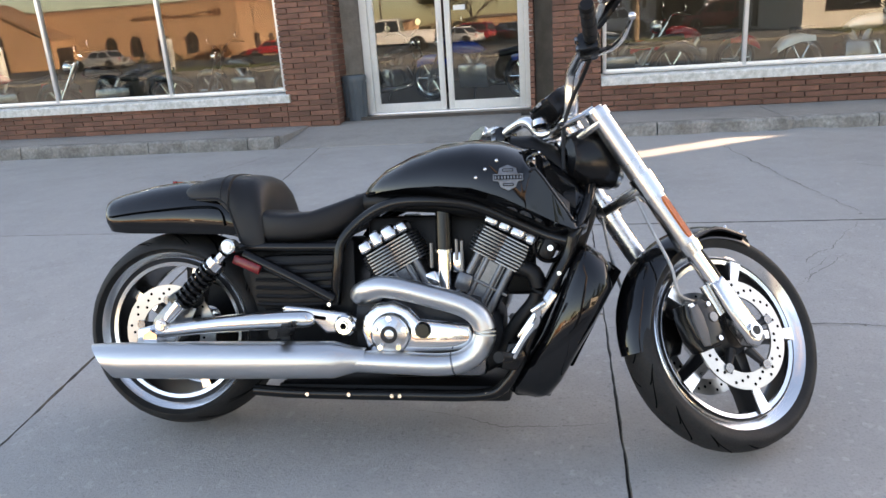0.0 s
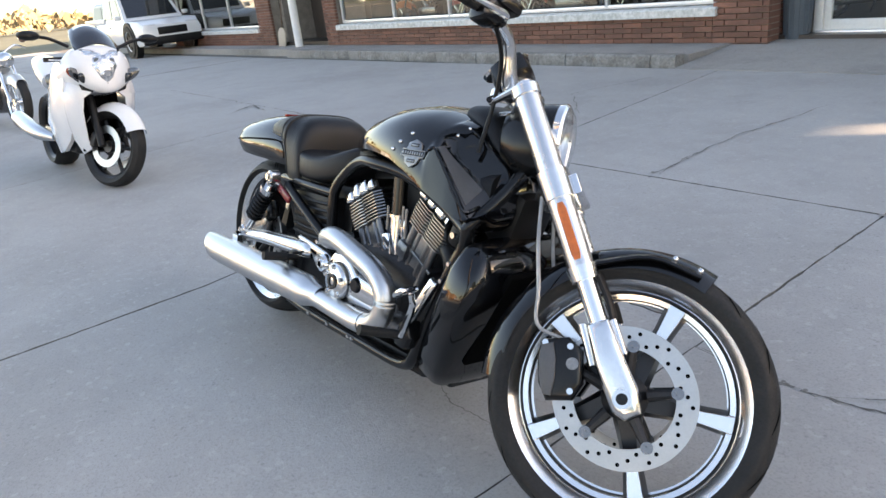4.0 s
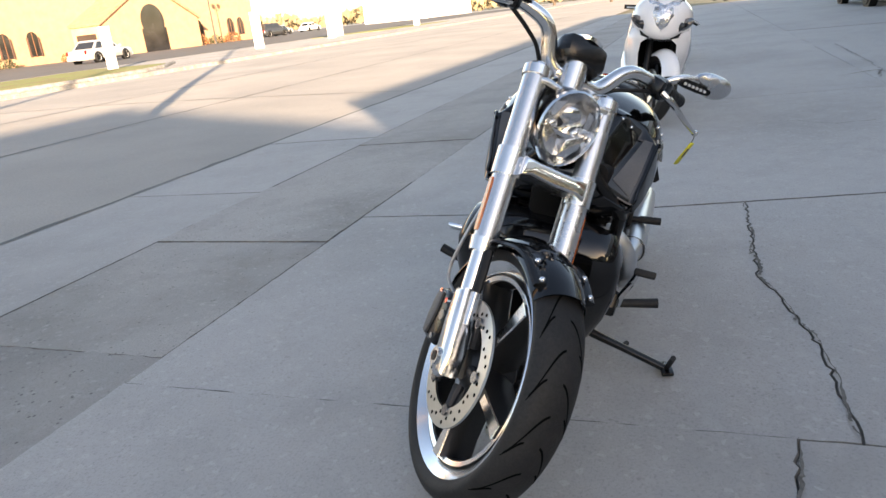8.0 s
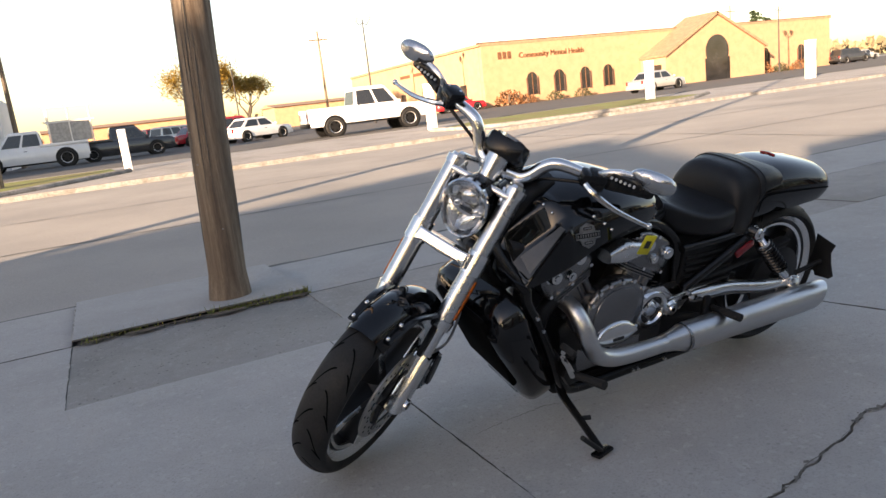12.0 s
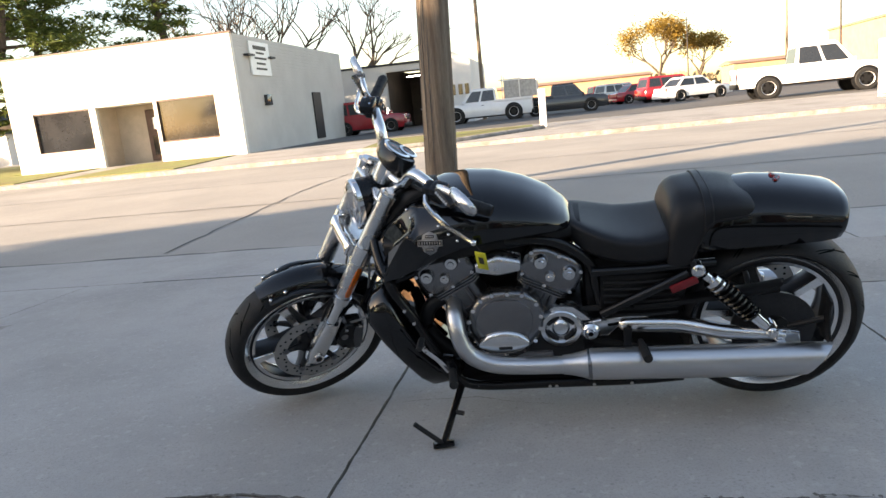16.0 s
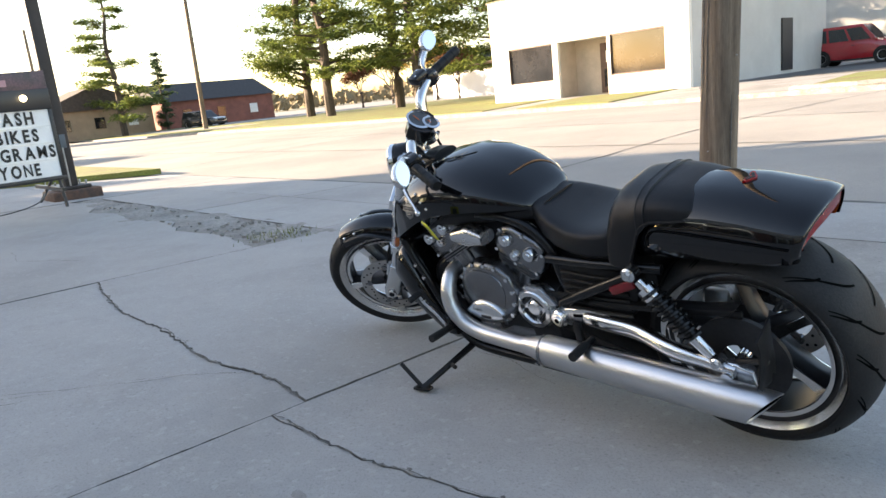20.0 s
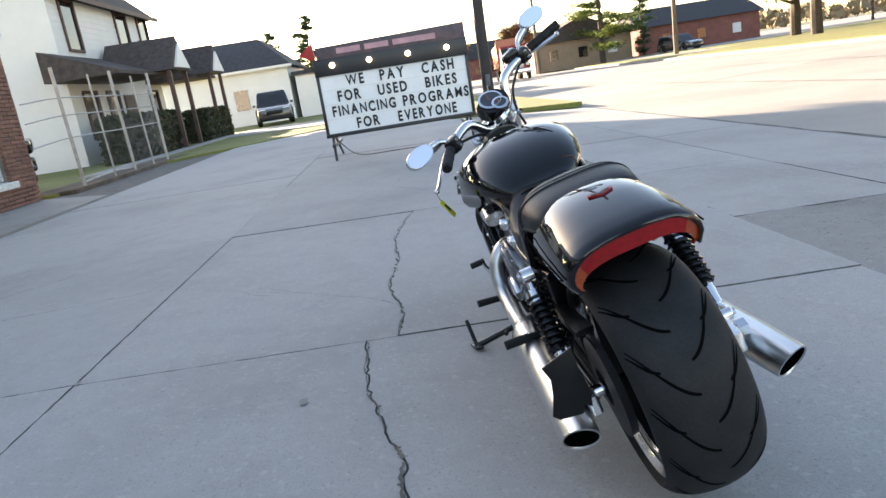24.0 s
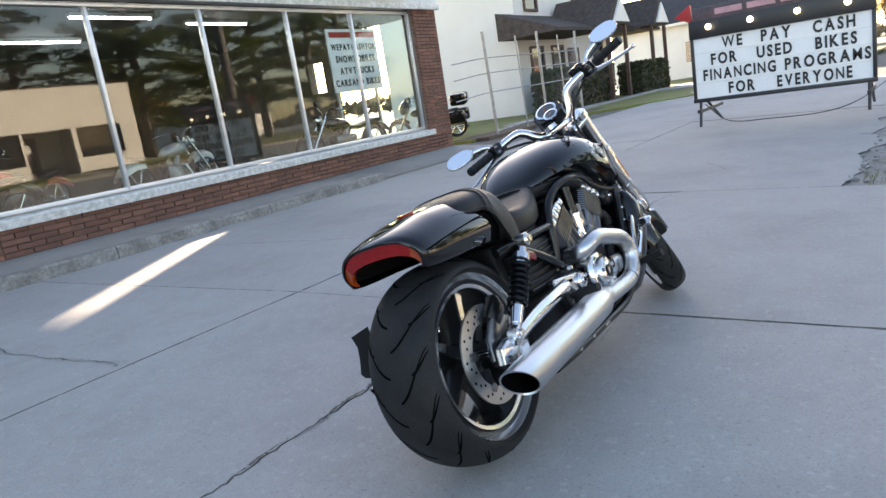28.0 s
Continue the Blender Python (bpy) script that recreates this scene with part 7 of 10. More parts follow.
# --- frame ---
def frame_side(sgn):
    fy = 1.0 if sgn < 0 else .80
    part("frame_rail", tube(bmn(), [(x, y * fy, z) for x, y, z in [(0.545, sgn * .135, .37), (0.562, sgn * .150, .47), (0.576, sgn * .152, .548), (0.637, sgn * .150, .611), (0.721, sgn * .160, .652), (0.82, sgn * .172, .660), (0.947, sgn * .156, .646), (1.057, sgn * .140, .602), (1.15, sgn * .142, .560), (1.228, sgn * .166, .536)]], 0.017, 12), M_frame, bike)
    part("down_tube", tube(bmn(), [(1.228, sgn * .172, .552), (1.215, sgn * .168, .50), (1.175, sgn * .172, .425), (1.11, sgn * .172, .28), (1.055, sgn * .165, .165), (0.98, sgn * .150, .112), (0.75, sgn * .145, .106), (0.45, sgn * .145, .108), (0.29, sgn * .14, .114)], 0.017, 12), M_frame, bike)
    part("neck_tube", tube(bmn(), [(1.222, sgn * .174, .545), (1.240, sgn * .160, .572), (1.268, sgn * .110, .630), (1.285, sgn * .060, .690)], 0.017, 12), M_frame, bike)
    part("seat_rail", tube(bmn(), [(0.20, sgn * .135, .535), (0.30, sgn * .150, .540), (0.42, sgn * .155, .538), (0.575, sgn * .150, .535)], 0.015, 10), M_frame, bike)
    part("frame_brace", tube(bmn(), [(0.285, sgn * .165, .520), (0.36, sgn * .170, .485), (0.45, sgn * .168, .440), (0.55, sgn * .160, .385)], 0.016, 10), M_frame, bike)
    for x, z in ((1.190, .455), (1.165, .405), (0.985, .114), (0.735, .107), (0.712, .107), (0.585, .109), (0.46, .109), (0.545, .375)):
        y = .190 if z > .3 else .163
        part("frame_bolt", rod(bmn(), (x, sgn * (y - 0.012), z), (x, sgn * (y + 0.003), z), 0.0095, 0.006, 10), M_polish, bike)
    # ribbed side cover
    poly = [(0.275, .505), (0.36, .515), (0.55, .515), (0.555, .39), (0.50, .352), (0.33, .352), (0.29, .40)]
    cv = part("side_cover", plate(bmn(), poly, 0.05, pose(0, sgn * .118, 0), bevel=0.012), M_plastic, bike, "ribbed black side cover")
    bm = bmn()
    for k in range(6):
        z = .372 + k * 0.024
        tube(bm, [(0.31, sgn * .146, z), (0.42, sgn * .148, z - 0.004), (0.54, sgn * .145, z)], 0.006, 6, 2)
    part("ribs", bm, M_plastic, cv)
    # side reflector
    part("side_reflector", box(bmn(), (0.088, 0.012, 0.028), (0.300, sgn * .186, .492), (0, 24, 0), bevel=0.006), M_red_reflector, bike, "red oval side reflector")


sided(frame_side)
part("battery_box", box(bmn(), (0.36, 0.20, 0.40), (0.42, 0, 0.36), bevel=0.02), M_plastic, bike)
part("belly_pan", box(bmn(), (0.70, 0.24, 0.05), (0.70, 0, 0.105), bevel=0.015), M_plastic, bike)

# --- engine ---
eng = part("crankcase", loft(bmn(), [oval(x, zt, zb, w, 4.0, 28) for x, zt, zb, w in ((0.575, .34, .20, .10), (0.61, .40, .155, .140), (0.72, .43, .14, .150), (0.86, .44, .14, .152), (0.97, .41, .15, .145), (1.03, .33, .18, .11))]), M_engine_dark, bike, "dark painted crankcase")


def dome(bm, poly, y0, rise, m=None, centre=None):
    """A cover that swells outwards along +y from the outline poly (x, z)."""
    cx = centre[0] if centre else sum(p[0] for p in poly) / len(poly)
    cz = centre[1] if centre else sum(p[1] for p in poly) / len(poly)
    rings = []
    for f, h in ((1.0, -0.03), (1.0, 0.0), (0.985, rise * .30), (0.93, rise * .55), (0.80, rise * .76), (0.55, rise * .92), (0.25, rise)):
        rings.append([(cx + (x - cx) * f, y0 + h, cz + (z - cz) * f) for x, z in poly])
    return loft(bm, rings, True, m)


def cylinder(base, deg, nm):
    """One cylinder of the vee: barrel, fins, head and cover."""
    m = pose(base[0], 0, base[1], 0, deg, 0)
    c = part(nm, loft(bmn(), [[(x * 0.066, y * 0.126, z) for x, y in ((1, .55), (.8, .85), (.5, 1), (-.5, 1), (-.8, .85), (-1, .55), (-1, -.55), (-.8, -.85), (-.5, -1), (.5, -1), (.8, -.85), (1, -.55))] for z in (-0.03, 0.13)], True, m), M_barrel, bike, "silver cylinder barrel")
    part("barrel_flange", box(bmn(), (0.150, 0.262, 0.010), (0, 0, 0.062), bevel=0.003, m=m), M_barrel, c)
    for sgn in (-1, 1):
        for x, r in ((-.050, .013), (.050, .013), (-.022, .009), (.022, .009)):
            part("barrel_column", rod(bmn(), m @ Vector((x, sgn * .122, -.02)), m @ Vector((x, sgn * .122, .138)), r, seg=12), M_barrel, c)
    part("fin_core", box(bmn(), (0.152, 0.256, 0.088), (0, 0, 0.172), bevel=0.010, m=m), M_engine_dark, c)
    for k in range(9):
        z = 0.136 + k * 0.0095
        wd = 0.166 + 0.012 * math.sin(math.pi * (k + 1) / 10)
        part("cooling_fin", plate(bmn(), [(-wd / 2, -.118), (-wd / 2 + .018, -.139), (-.012, -.142), (0, -.137), (.012, -.142), (wd / 2 - .018, -.139), (wd / 2, -.118), (wd / 2, .118), (wd / 2 - .018, .134), (-wd / 2 + .018, .134), (-wd / 2, .118)], 0.0034, m @ pose(0, 0, z, -90, 0, 0)), M_fin, c)
    hd = part("cylinder_head", box(bmn(), (0.158, 0.250, 0.034), (0, 0, 0.236), bevel=0.010, m=m), M_polish, c)
    for sgn in (-1, 1):
        for k, (x, wd, h) in enumerate(((-.060, .042, .040), (-.019, .036, .052), (.022, .044, .046), (.064, .034, .036))):
            part("head_lobe", box(bmn(), (wd * .92, 0.050, h * .92), (x, sgn * .117, .215 + h / 2), (sgn * 10, 0, 0), bevel=0.009, seg=3, m=m), M_polish, hd)
            part("head_bolt", rod(bmn(), m @ Vector((x + .019, sgn * .128, .222)), m @ Vector((x + .019, sgn * .128, .240)), .006, seg=8), M_engine_dark, hd)
    # left face: cam cover with round bosses
    outline = [(-.090, .158), (-.02, .150), (.080, .156), (.100, .185), (.102, .232), (.085, .268), (.05, .284), (-.05, .284), (-.085, .268), (-.102, .232), (-.102, .185)]
    cov = part("cam_cover", dome(bmn(), outline, .120, .026, m), M_engine_grey, c, "silver cam cover", 50)
    # A dark panel standing proud: its colour gives the shade of a recess.
    part("recess_shade", dome(bmn(), [(x * .78, .222 + (z - .222) * .62) for x, z in outline], .137, .006, m), M_engine_dark, cov)
    for x, z, q in ((-.050, .240, .024), (.048, .240, .024), (0, .205, .018)):
        part("boss", lathe(bmn(), [(0, .166), (q * .35, .166), (q * .45, .162), (q * .8, .162), (q, .154), (q, .134), (0, .134)], 24, m @ pose(x, 0, z)), M_polish, cov)
    for x, z in ((-.084, .172), (.082, .172), (-.086, .252), (.085, .252), (0, .276), (0, .160)):
        part("cover_bolt", rod(bmn(), m @ Vector((x, .122, z)), m @ Vector((x, .140, z)), 0.0065, seg=8), M_chrome, cov)
    return c


cylinder((0.803, .350), -28, "rear_cylinder")
cylinder((0.950, .367), 28, "front_cylinder")
part("engine_back", box(bmn(), (0.50, 0.10, 0.24), (0.875, 0, .50), bevel=0.02), M_plastic, eng)
# Added dark box: stands for wiring and shade in the gap by the neck.
part("wiring_gap_filler", box(bmn(), (0.10, 0.13, 0.16), (1.235, 0, .575), (0, 20, 0), bevel=0.02), M_plastic, bike)
# intake between the cylinders: dark duct, silver throttle horn (right), rounded cover (left)
part("intake_duct", loft(bmn(), [[(0.868 + 0.024 * math.cos(a), -0.115 + 0.02 * math.sin(a), z) for a in [k * math.pi / 7 for k in range(14)]] for z in (.515, .56, .645)]), M_frame, eng)
part("intake_horn", loft(bmn(), [[(0.868 + 0.021 * math.cos(a), -0.12 + 0.018 * math.sin(a), z) for a in [k * math.pi / 7 for k in range(14)]] for z in (.405, .46, .517)]), M_chrome, eng)
part("duct_clip", lathe(bmn(), [(.0245, -.004), (.027, -.004), (.027, .004), (.0245, .004)], 20, pose(.868, -.117, .517, 90, 0, 0), closed=True), M_chrome, eng)
for x_, z_, h_ in ((.832, .505, .07), (.905, .520, .06), (.92, .50, .09)):
    part("injector_stem", rod(bmn(), (x_, -.125, z_ - h_ / 2), (x_, -.125, z_ + h_ / 2), .0055, seg=10), M_barrel, eng)
part("injector", box(bmn(), (0.034, 0.034, 0.060), (0.91, -0.11, .485), bevel=0.008), M_chrome, eng)
part("injector", box(bmn(), (0.05, 0.05, 0.055), (0.925, -0.12, .43), (0, 20, 0), bevel=0.014), M_barrel, eng)
part("linkage", box(bmn(), (0.04, 0.03, 0.05), (0.835, -0.12, .435), (0, -20, 0), bevel=0.01), M_chrome, eng)
ac = part("intake_cover", loft(bmn(), [oval(x, .640 - abs(x - .865) * .30, .560 + abs(x - .865) * .22, .035, 3, 20) for x in (.795, .80, .815, .84, .865, .89, .915, .93, .935)], True, pose(0, .165, 0)), M_satin_fork, eng, "rounded silver intake cover")
part("horn_cover", box(bmn(), (0.045, 0.05, 0.075), (1.165, -0.135, .525), (0, 25, 0), bevel=0.016), M_plastic, eng)
part("horn_rim", lathe(bmn(), [(.034, -.150), (.040, -.158), (.046, -.150), (.046, -.13), (.034, -.13)], 28, pose(1.165, 0, .525), closed=True), M_frame, eng)
part("horn_bolt", rod(bmn(), (1.168, -0.158, .522), (1.168, -0.168, .522), 0.011, 0.008), M_chrome, eng)
part("coolant_hose", tube(bmn(), [(1.06, -.10, .47), (1.12, -.12, .45), (1.13, -.12, .38), (1.07, -.11, .30), (1.03, -.10, .22)], 0.025, 12), M_plastic, eng)
part("coolant_hose", tube(bmn(), [(1.05, .10, .46), (1.12, .12, .42), (1.13, .12, .33), (1.05, .11, .22)], 0.025, 12), M_plastic, eng)
# right cover: round derby cover and oblong housing
rc = part("clutch_housing", plate(bmn(), [(.640, .30), (.650, .345), (.685, .378), (.735, .385), (.780, .365), (.808, .335), (.900, .325), (.950, .320), (.962, .285), (.945, .250), (.90, .242), (.80, .238), (.75, .215), (.70, .212), (.66, .235)], 0.075, pose(0, -.175, 0), bevel=0.016, seg=3), M_chrome, eng, "chrome clutch housing")
dc = part("derby_cover", lathe(bmn(), [(0, -.240), (.020, -.240), (.026, -.236), (.045, -.2355), (.052, -.231), (.058, -.222), (.058, -.20), (0, -.20)], 40, pose(.728, 0, .297)), M_polish, rc, "round polished derby cover")
for k in range(5):
    a = 2 * math.pi * (k + .25) / 5
    part("cover_bolt", rod(bmn(), (.728 + .044 * math.cos(a), -.232, .297 + .044 * math.sin(a)), (.728 + .044 * math.cos(a), -.241, .297 + .044 * math.sin(a)), .0075, seg=10), M_chrome, dc)
part("cover_mark", lathe(bmn(), [(.014, -.2412), (.014, -.2425), (.024, -.2415), (.024, -.240)], 24, pose(.728, 0, .297), closed=True), M_engine_dark, dc)
part("oil_cap", lathe(bmn(), [(0, -.222), (.018, -.222), (.023, -.215), (.023, -.20), (0, -.20)], 20, pose(.818, 0, .305)), M_frame, rc)
# left covers: scalloped alternator cover, oval insert, round pulley cover
poly = [(.795, .488), (.845, .496), (.900, .494), (.942, .474), (.972, .436), (.992, .390), (.998, .345), (.980, .295), (.940, .262), (.870, .250), (.805, .262), (.762, .300), (.740, .350), (.735, .400), (.748, .450)]
al = part("alternator_cover", dome(bmn(), poly, .160, .026), M_engine_grey, eng, "broad silver alternator cover", 50)
part("cover_panel", dome(bmn(), [(.870 + (x - .870) * .74, .385 + (z - .375) * .72) for x, z in poly], .182, .008), M_engine_grey, al)
for x, z in poly[::1]:
    part("cover_bolt", rod(bmn(), (.870 + (x - .870) * .93, .160, .375 + (z - .375) * .93), (.870 + (x - .870) * .93, .178, .375 + (z - .375) * .93), .0075, seg=10), M_chrome, al)
part("oval_insert", loft(bmn(), [oval(x, .312 + .046 * math.sqrt(max(.04, 1 - ((x - .872) / .082) ** 2)), .312 - .046 * math.sqrt(max(.04, 1 - ((x - .872) / .082) ** 2)), .020, 2.4, 18) for x in np.linspace(.790, .954, 11)], True, pose(0, .186, 0)), M_polish, al, "polished oval boss")
part("boss_mark", box(bmn(), (.046, .006, .012), (.868, .205, .300), bevel=.003), M_engine_dark, al)
part("lower_case", box(bmn(), (0.30, 0.30, 0.12), (.84, 0, .215), bevel=0.03), M_engine_grey, eng)
pc = part("pulley_cover", lathe(bmn(), [(0, .185), (.022, .185), (.030, .178), (.045, .178), (.052, .190), (.066, .190), (.076, .178), (.078, .14), (0, .14)], 44, pose(.684, -.028, .334)), M_polish, eng, "round polished pulley cover")
part("cover_wing", plate(bmn(), [(.60, .40), (.635, .432), (.70, .437), (.72, .42), (.66, .40), (.61, .37), (.575, .375)], 0.05, pose(0.004, .132, -.016), bevel=0.012), M_satin_fork, pc)
for a in (0.9, 2.25, 3.9, 5.5):
    part("slot", box(bmn(), (0.05, 0.008, 0.012), (.684 + .038 * math.cos(a), .153, .334 + .038 * math.sin(a)), (0, -math.degrees(a) + 90, 0), bevel=0.004), M_engine_dark, pc)

# --- exhaust ---
def muffler(sgn, y0, y1, x0, x1, z, r):
    bm = bmn()
    rings = []
    n = 24
    L = [(x0 + 0.06, 0.030, 0), (x0 + 0.03, 0.033, 0), (x0, 0.040, 0), (x0 - 0.03, r, 0), (x0 - 0.1, r + .001, 0), ((x0 + x1) / 2, r + .002, 0), (x1 + 0.14, r + .001, 0.0), (x1 + 0.10, r, 0.15), (x1 + 0.05, r * .97, 0.6), (x1 + .035, r * .93, 1.0)]
    for x, rr, cut in L:
        f = (x - x0) / (x1 - x0)
        ring = []
        for k in range(n):
            a = 2 * math.pi * k / n
            yy, zz = rr * math.cos(a), rr * math.sin(a) * 1.08
            ring.append((x + cut * (-(zz + sgn * yy * -0.5) * 0.75), y0 + (y1 - y0) * f + yy, z + zz))
        rings.append(ring)
    inner = [[(p[0] + 0.002, y1 + (p[1] - y1) * .90, z + (p[2] - z) * .90) for p in rings[-1]]]
    inner.append([(x1 + 0.20, y1 + (p[1] - y1) * .86, z + (p[2] - z) * .86) for p in rings[-1]])
    loft(bm, rings + inner[:1], False)
    mu = part("muffler", bm, M_satin, bike, "long satin silver muffler with a slash-cut end")
    part("muffler_bore", loft(bmn(), inner, False), M_groove, mu)
    return mu


mr = muffler(-1, -.232, -.262, .600, -.150, .226, .0475)
ml = muffler(1, .232, .250, .625, -.122, .243, .0480)
part("header_pipe", tube(bmn(), [(0.665, -.135, .395), (0.640, -.190, .402), (0.660, -.218, .415), (0.705, -.228, .427), (0.760, -.23, .422), (0.84, -.23, .402), (0.93, -.23, .376), (0.975, -.23, .345), (0.990, -.23, .305), (0.975, -.23, .258), (0.93, -.23, .224), (0.87, -.231, .214), (0.78, -.232, .216), (0.63, -.232, .222)], [.030, .0305, .0305, .031, .031, .031, .0305], 18, 6), M_satin, mr, "silver pipe that doubles back on itself")
part("pipe_joint", rod(bmn(), (0.90, -.231, .216), (0.905, -.231, .217), .0318, seg=18), M_engine_grey, mr)
part("header_pipe", tube(bmn(), [(1.03, .09, .44), (1.03, .16, .43), (1.022, .205, .39), (1.008, .225, .335), (0.975, .228, .285), (0.905, .230, .254), (0.80, .232, .246), (0.655, .232, .243)], [.028, .0285, .029, .029, .029], 18, 6), M_satin, ml, "silver pipe bending back along the engine")
part("clamp", lathe(bmn(), [(.0485, -.006), (.0505, -.006), (.0505, .006), (.0485, .006)], 24, pose(.60, .232, .243, 0, 0, 90), closed=True), M_engine_grey, ml)
part("muffler_stay", box(bmn(), (0.026, 0.016, 0.085), (.475, .205, .315), bevel=0.004), M_plastic, ml)
part("muffler_stay", box(bmn(), (0.03, 0.02, 0.12), (.42, -.205, .26), bevel=0.004), M_plastic, mr)

# --- swing arm and shocks ---
def rear_side(sgn):
    yp = .172 if sgn < 0 else .136
    bar = [(.488, yp - .004, .327, .021), (.470, yp + .004, .330, .0255), (.40, yp + .010, .329, .0265), (.30, yp + .016, .325, .0255), (.18, .188, .316, .0235), (.07, .194, .304, .020), (.0, .196, .294, .017)]
    sw = part("swing_arm", tube(bmn(), [(x, sgn * y, z) for x, y, z, r in bar], [r for x, y, z, r in bar], 18, 4, True, 1.08), M_polish, bike, "polished tapered swing arm")
    part("axle_block", plate(bmn(), [(-.052, .262), (-.045, .306), (.0, .318), (.07, .316), (.09, .296), (.07, .262), (.0, .25)], 0.030, pose(0, sgn * .186, 0), bevel=0.008, seg=3), M_polish, sw)
    part("pivot_plate", plate(bmn(), [(.615, .292), (.622, .335), (.585, .350), (.47, .366), (.41, .372), (.395, .362), (.44, .340), (.50, .318), (.53, .288)], 0.034, pose(0, sgn * (yp - .006), 0), bevel=0.009, seg=3), M_satin_fork, sw, "satin pivot plate")
    part("pivot_cap", lathe(bmn(), [(0, yp + .032), (.012, yp + .032), (.015, yp + .026), (.024, yp + .026), (.031, yp + .018), (.031, yp - .02), (0, yp - .02)], 28, pose(.588, 0, .314) @ Matrix.Diagonal((1, sgn, 1, 1))), M_chrome, sw)
    part("pivot_socket", lathe(bmn(), [(0, yp + .0325), (.010, yp + .0325), (.010, yp + .030), (0, yp + .030)], 6, pose(.588, 0, .314) @ Matrix.Diagonal((1, sgn, 1, 1))), M_groove, sw)
    part("slot", box(bmn(), (0.055, 0.01, 0.012), (.505, sgn * (yp + .009), .337), (0, 8, 0), bevel=0.004), M_groove, sw)
    bm = bmn()
    top, bot = Vector((.262, sgn * (.207 if sgn < 0 else .188), .546)), Vector((.041, sgn * .202, .320))
    d = (bot - top).normalized()
    sh_ = part("shock_absorber", rod(bmn(), top + d * 0.03, bot - d * 0.02, 0.014), M_chrome, bike, "chrome and black coil-over shock")
    part("shock_collar", rod(bmn(), top + d * 0.055, top + d * 0.09, 0.027), M_chrome, sh_)
    part("shock_body", rod(bmn(), bot - d * 0.085, bot - d * 0.03, 0.020, 0.017), M_chrome, sh_)
    side = d.cross(Vector((0, 1, 0))).normalized()
    pts = []
    L = (bot - top).length
    turns = 8.5
    for k in range(int(turns * 10) + 1):
        a = 2 * math.pi * k / 10
        s = 0.07 + (L - 0.155) * k / (turns * 10)
        pts.append(top + d * s + 0.0275 * (math.cos(a) * side + math.sin(a) * Vector((0, 1, 0))))
    part("spring", tube(bmn(), pts, 0.0055, 6, 1), M_frame, sh_, "black coil spring")
    part("shock_sleeve", rod(bmn(), top + d * 0.07, bot - d * 0.09, 0.020, 0.020, 14), M_frame, sh_)
    for p, r in ((top, .021), (bot, .018)):
        part("shock_eye", rod(rod(bmn(), p - Vector((0, .016, 0)), p + Vector((0, .016, 0)), r, seg=18), p + Vector((0, sgn * .016, 0)), p + Vector((0, sgn * .020, 0)), r * .98, r * .75, 18), M_polish, sh_)
        part("shock_bolt", rod(bmn(), p, p + Vector((0, sgn * .028, 0)), r * .55, seg=6), M_polish, sh_)
    # passenger peg
    pg = part("passenger_peg", rod(bmn(), (.435, sgn * .20, .300), (.427, sgn * .312, .312), .011, .012), M_plastic, bike, "black passenger foot peg")
    part("peg_rubber", rod(bmn(), (.432, sgn * .240, .305), (.426, sgn * .316, .3125), .0145, .0145, 10), M_rubber, pg)
    # forward controls
    ct = part("foot_control", plate(bmn(), [(1.03, .20), (1.075, .195), (1.10, .235), (1.085, .275), (1.05, .27)], 0.05, pose(0, sgn * .20, 0), bevel=0.01), M_frame, bike, "black forward foot control bracket")
    part("rider_peg", rod(bmn(), (1.055, sgn * .22, .232), (1.034, sgn * .338, .257), .0125, .0145, 12), M_rubber, ct, "black rubber foot peg")
    part("pedal_arm", tube(bmn(), [(1.065, sgn * .225, .235), (1.095, sgn * .232, .285), (1.130, sgn * .245, .335), (1.135, sgn * .255, .37)], [.012, .010, .009, .008], 8), M_chrome, ct)
    part("pedal_pad", box(bmn(), (0.045, 0.055, 0.014) if sgn < 0 else (0.02, 0.06, 0.02), (1.135, sgn * .275, .378), (0, -35, 0), bevel=0.005), M_chrome if sgn < 0 else M_rubber, ct)


sided(rear_side)
part("exhaust_bracket", box(bmn(), (0.16, 0.02, 0.03), (1.13, -.215, .345), (0, -55, 0), bevel=0.008), M_polish, bike, "silver brake lever link")
part("rear_caliper", box(bmn(), (0.10, 0.05, 0.075), (.075, -.130, .385), (0, -30, 0), bevel=0.018), M_frame, bike, "black rear brake caliper")
part("caliper_bracket", plate(bmn(), [(-.03, .27), (.09, .30), (.12, .36), (.04, .39), (-.02, .33)], 0.018, pose(0, -.145, 0), bevel=0.004), M_engine_grey, bike)
part("belt_guard", plate(bmn(), [(.0, .455), (.10, .44), (.30, .42), (.45, .41), (.45, .395), (.30, .40), (.12, .415), (.02, .43)], 0.05, pose(0, .135, 0), bevel=0.008), M_plastic, bike)
# side plate bracket, with no plate on it
pb = part("plate_bracket", plate(bmn(), [(.222, .395), (.300, .375), (.290, .34), (.300, .30), (.318, .255), (.305, .240), (.25, .232), (.240, .25), (.225, .24), (.215, .28), (.222, .33)], 0.006, pose(-.098, -0.028, 0.078, 0, 0, 90), bevel=0.0015), M_plastic, bike, "bent black plate bracket, empty")
part("bracket_stay", rod(bmn(), (-.01, .198, .33), (-.098, .232, .375), .009), M_plastic, pb)

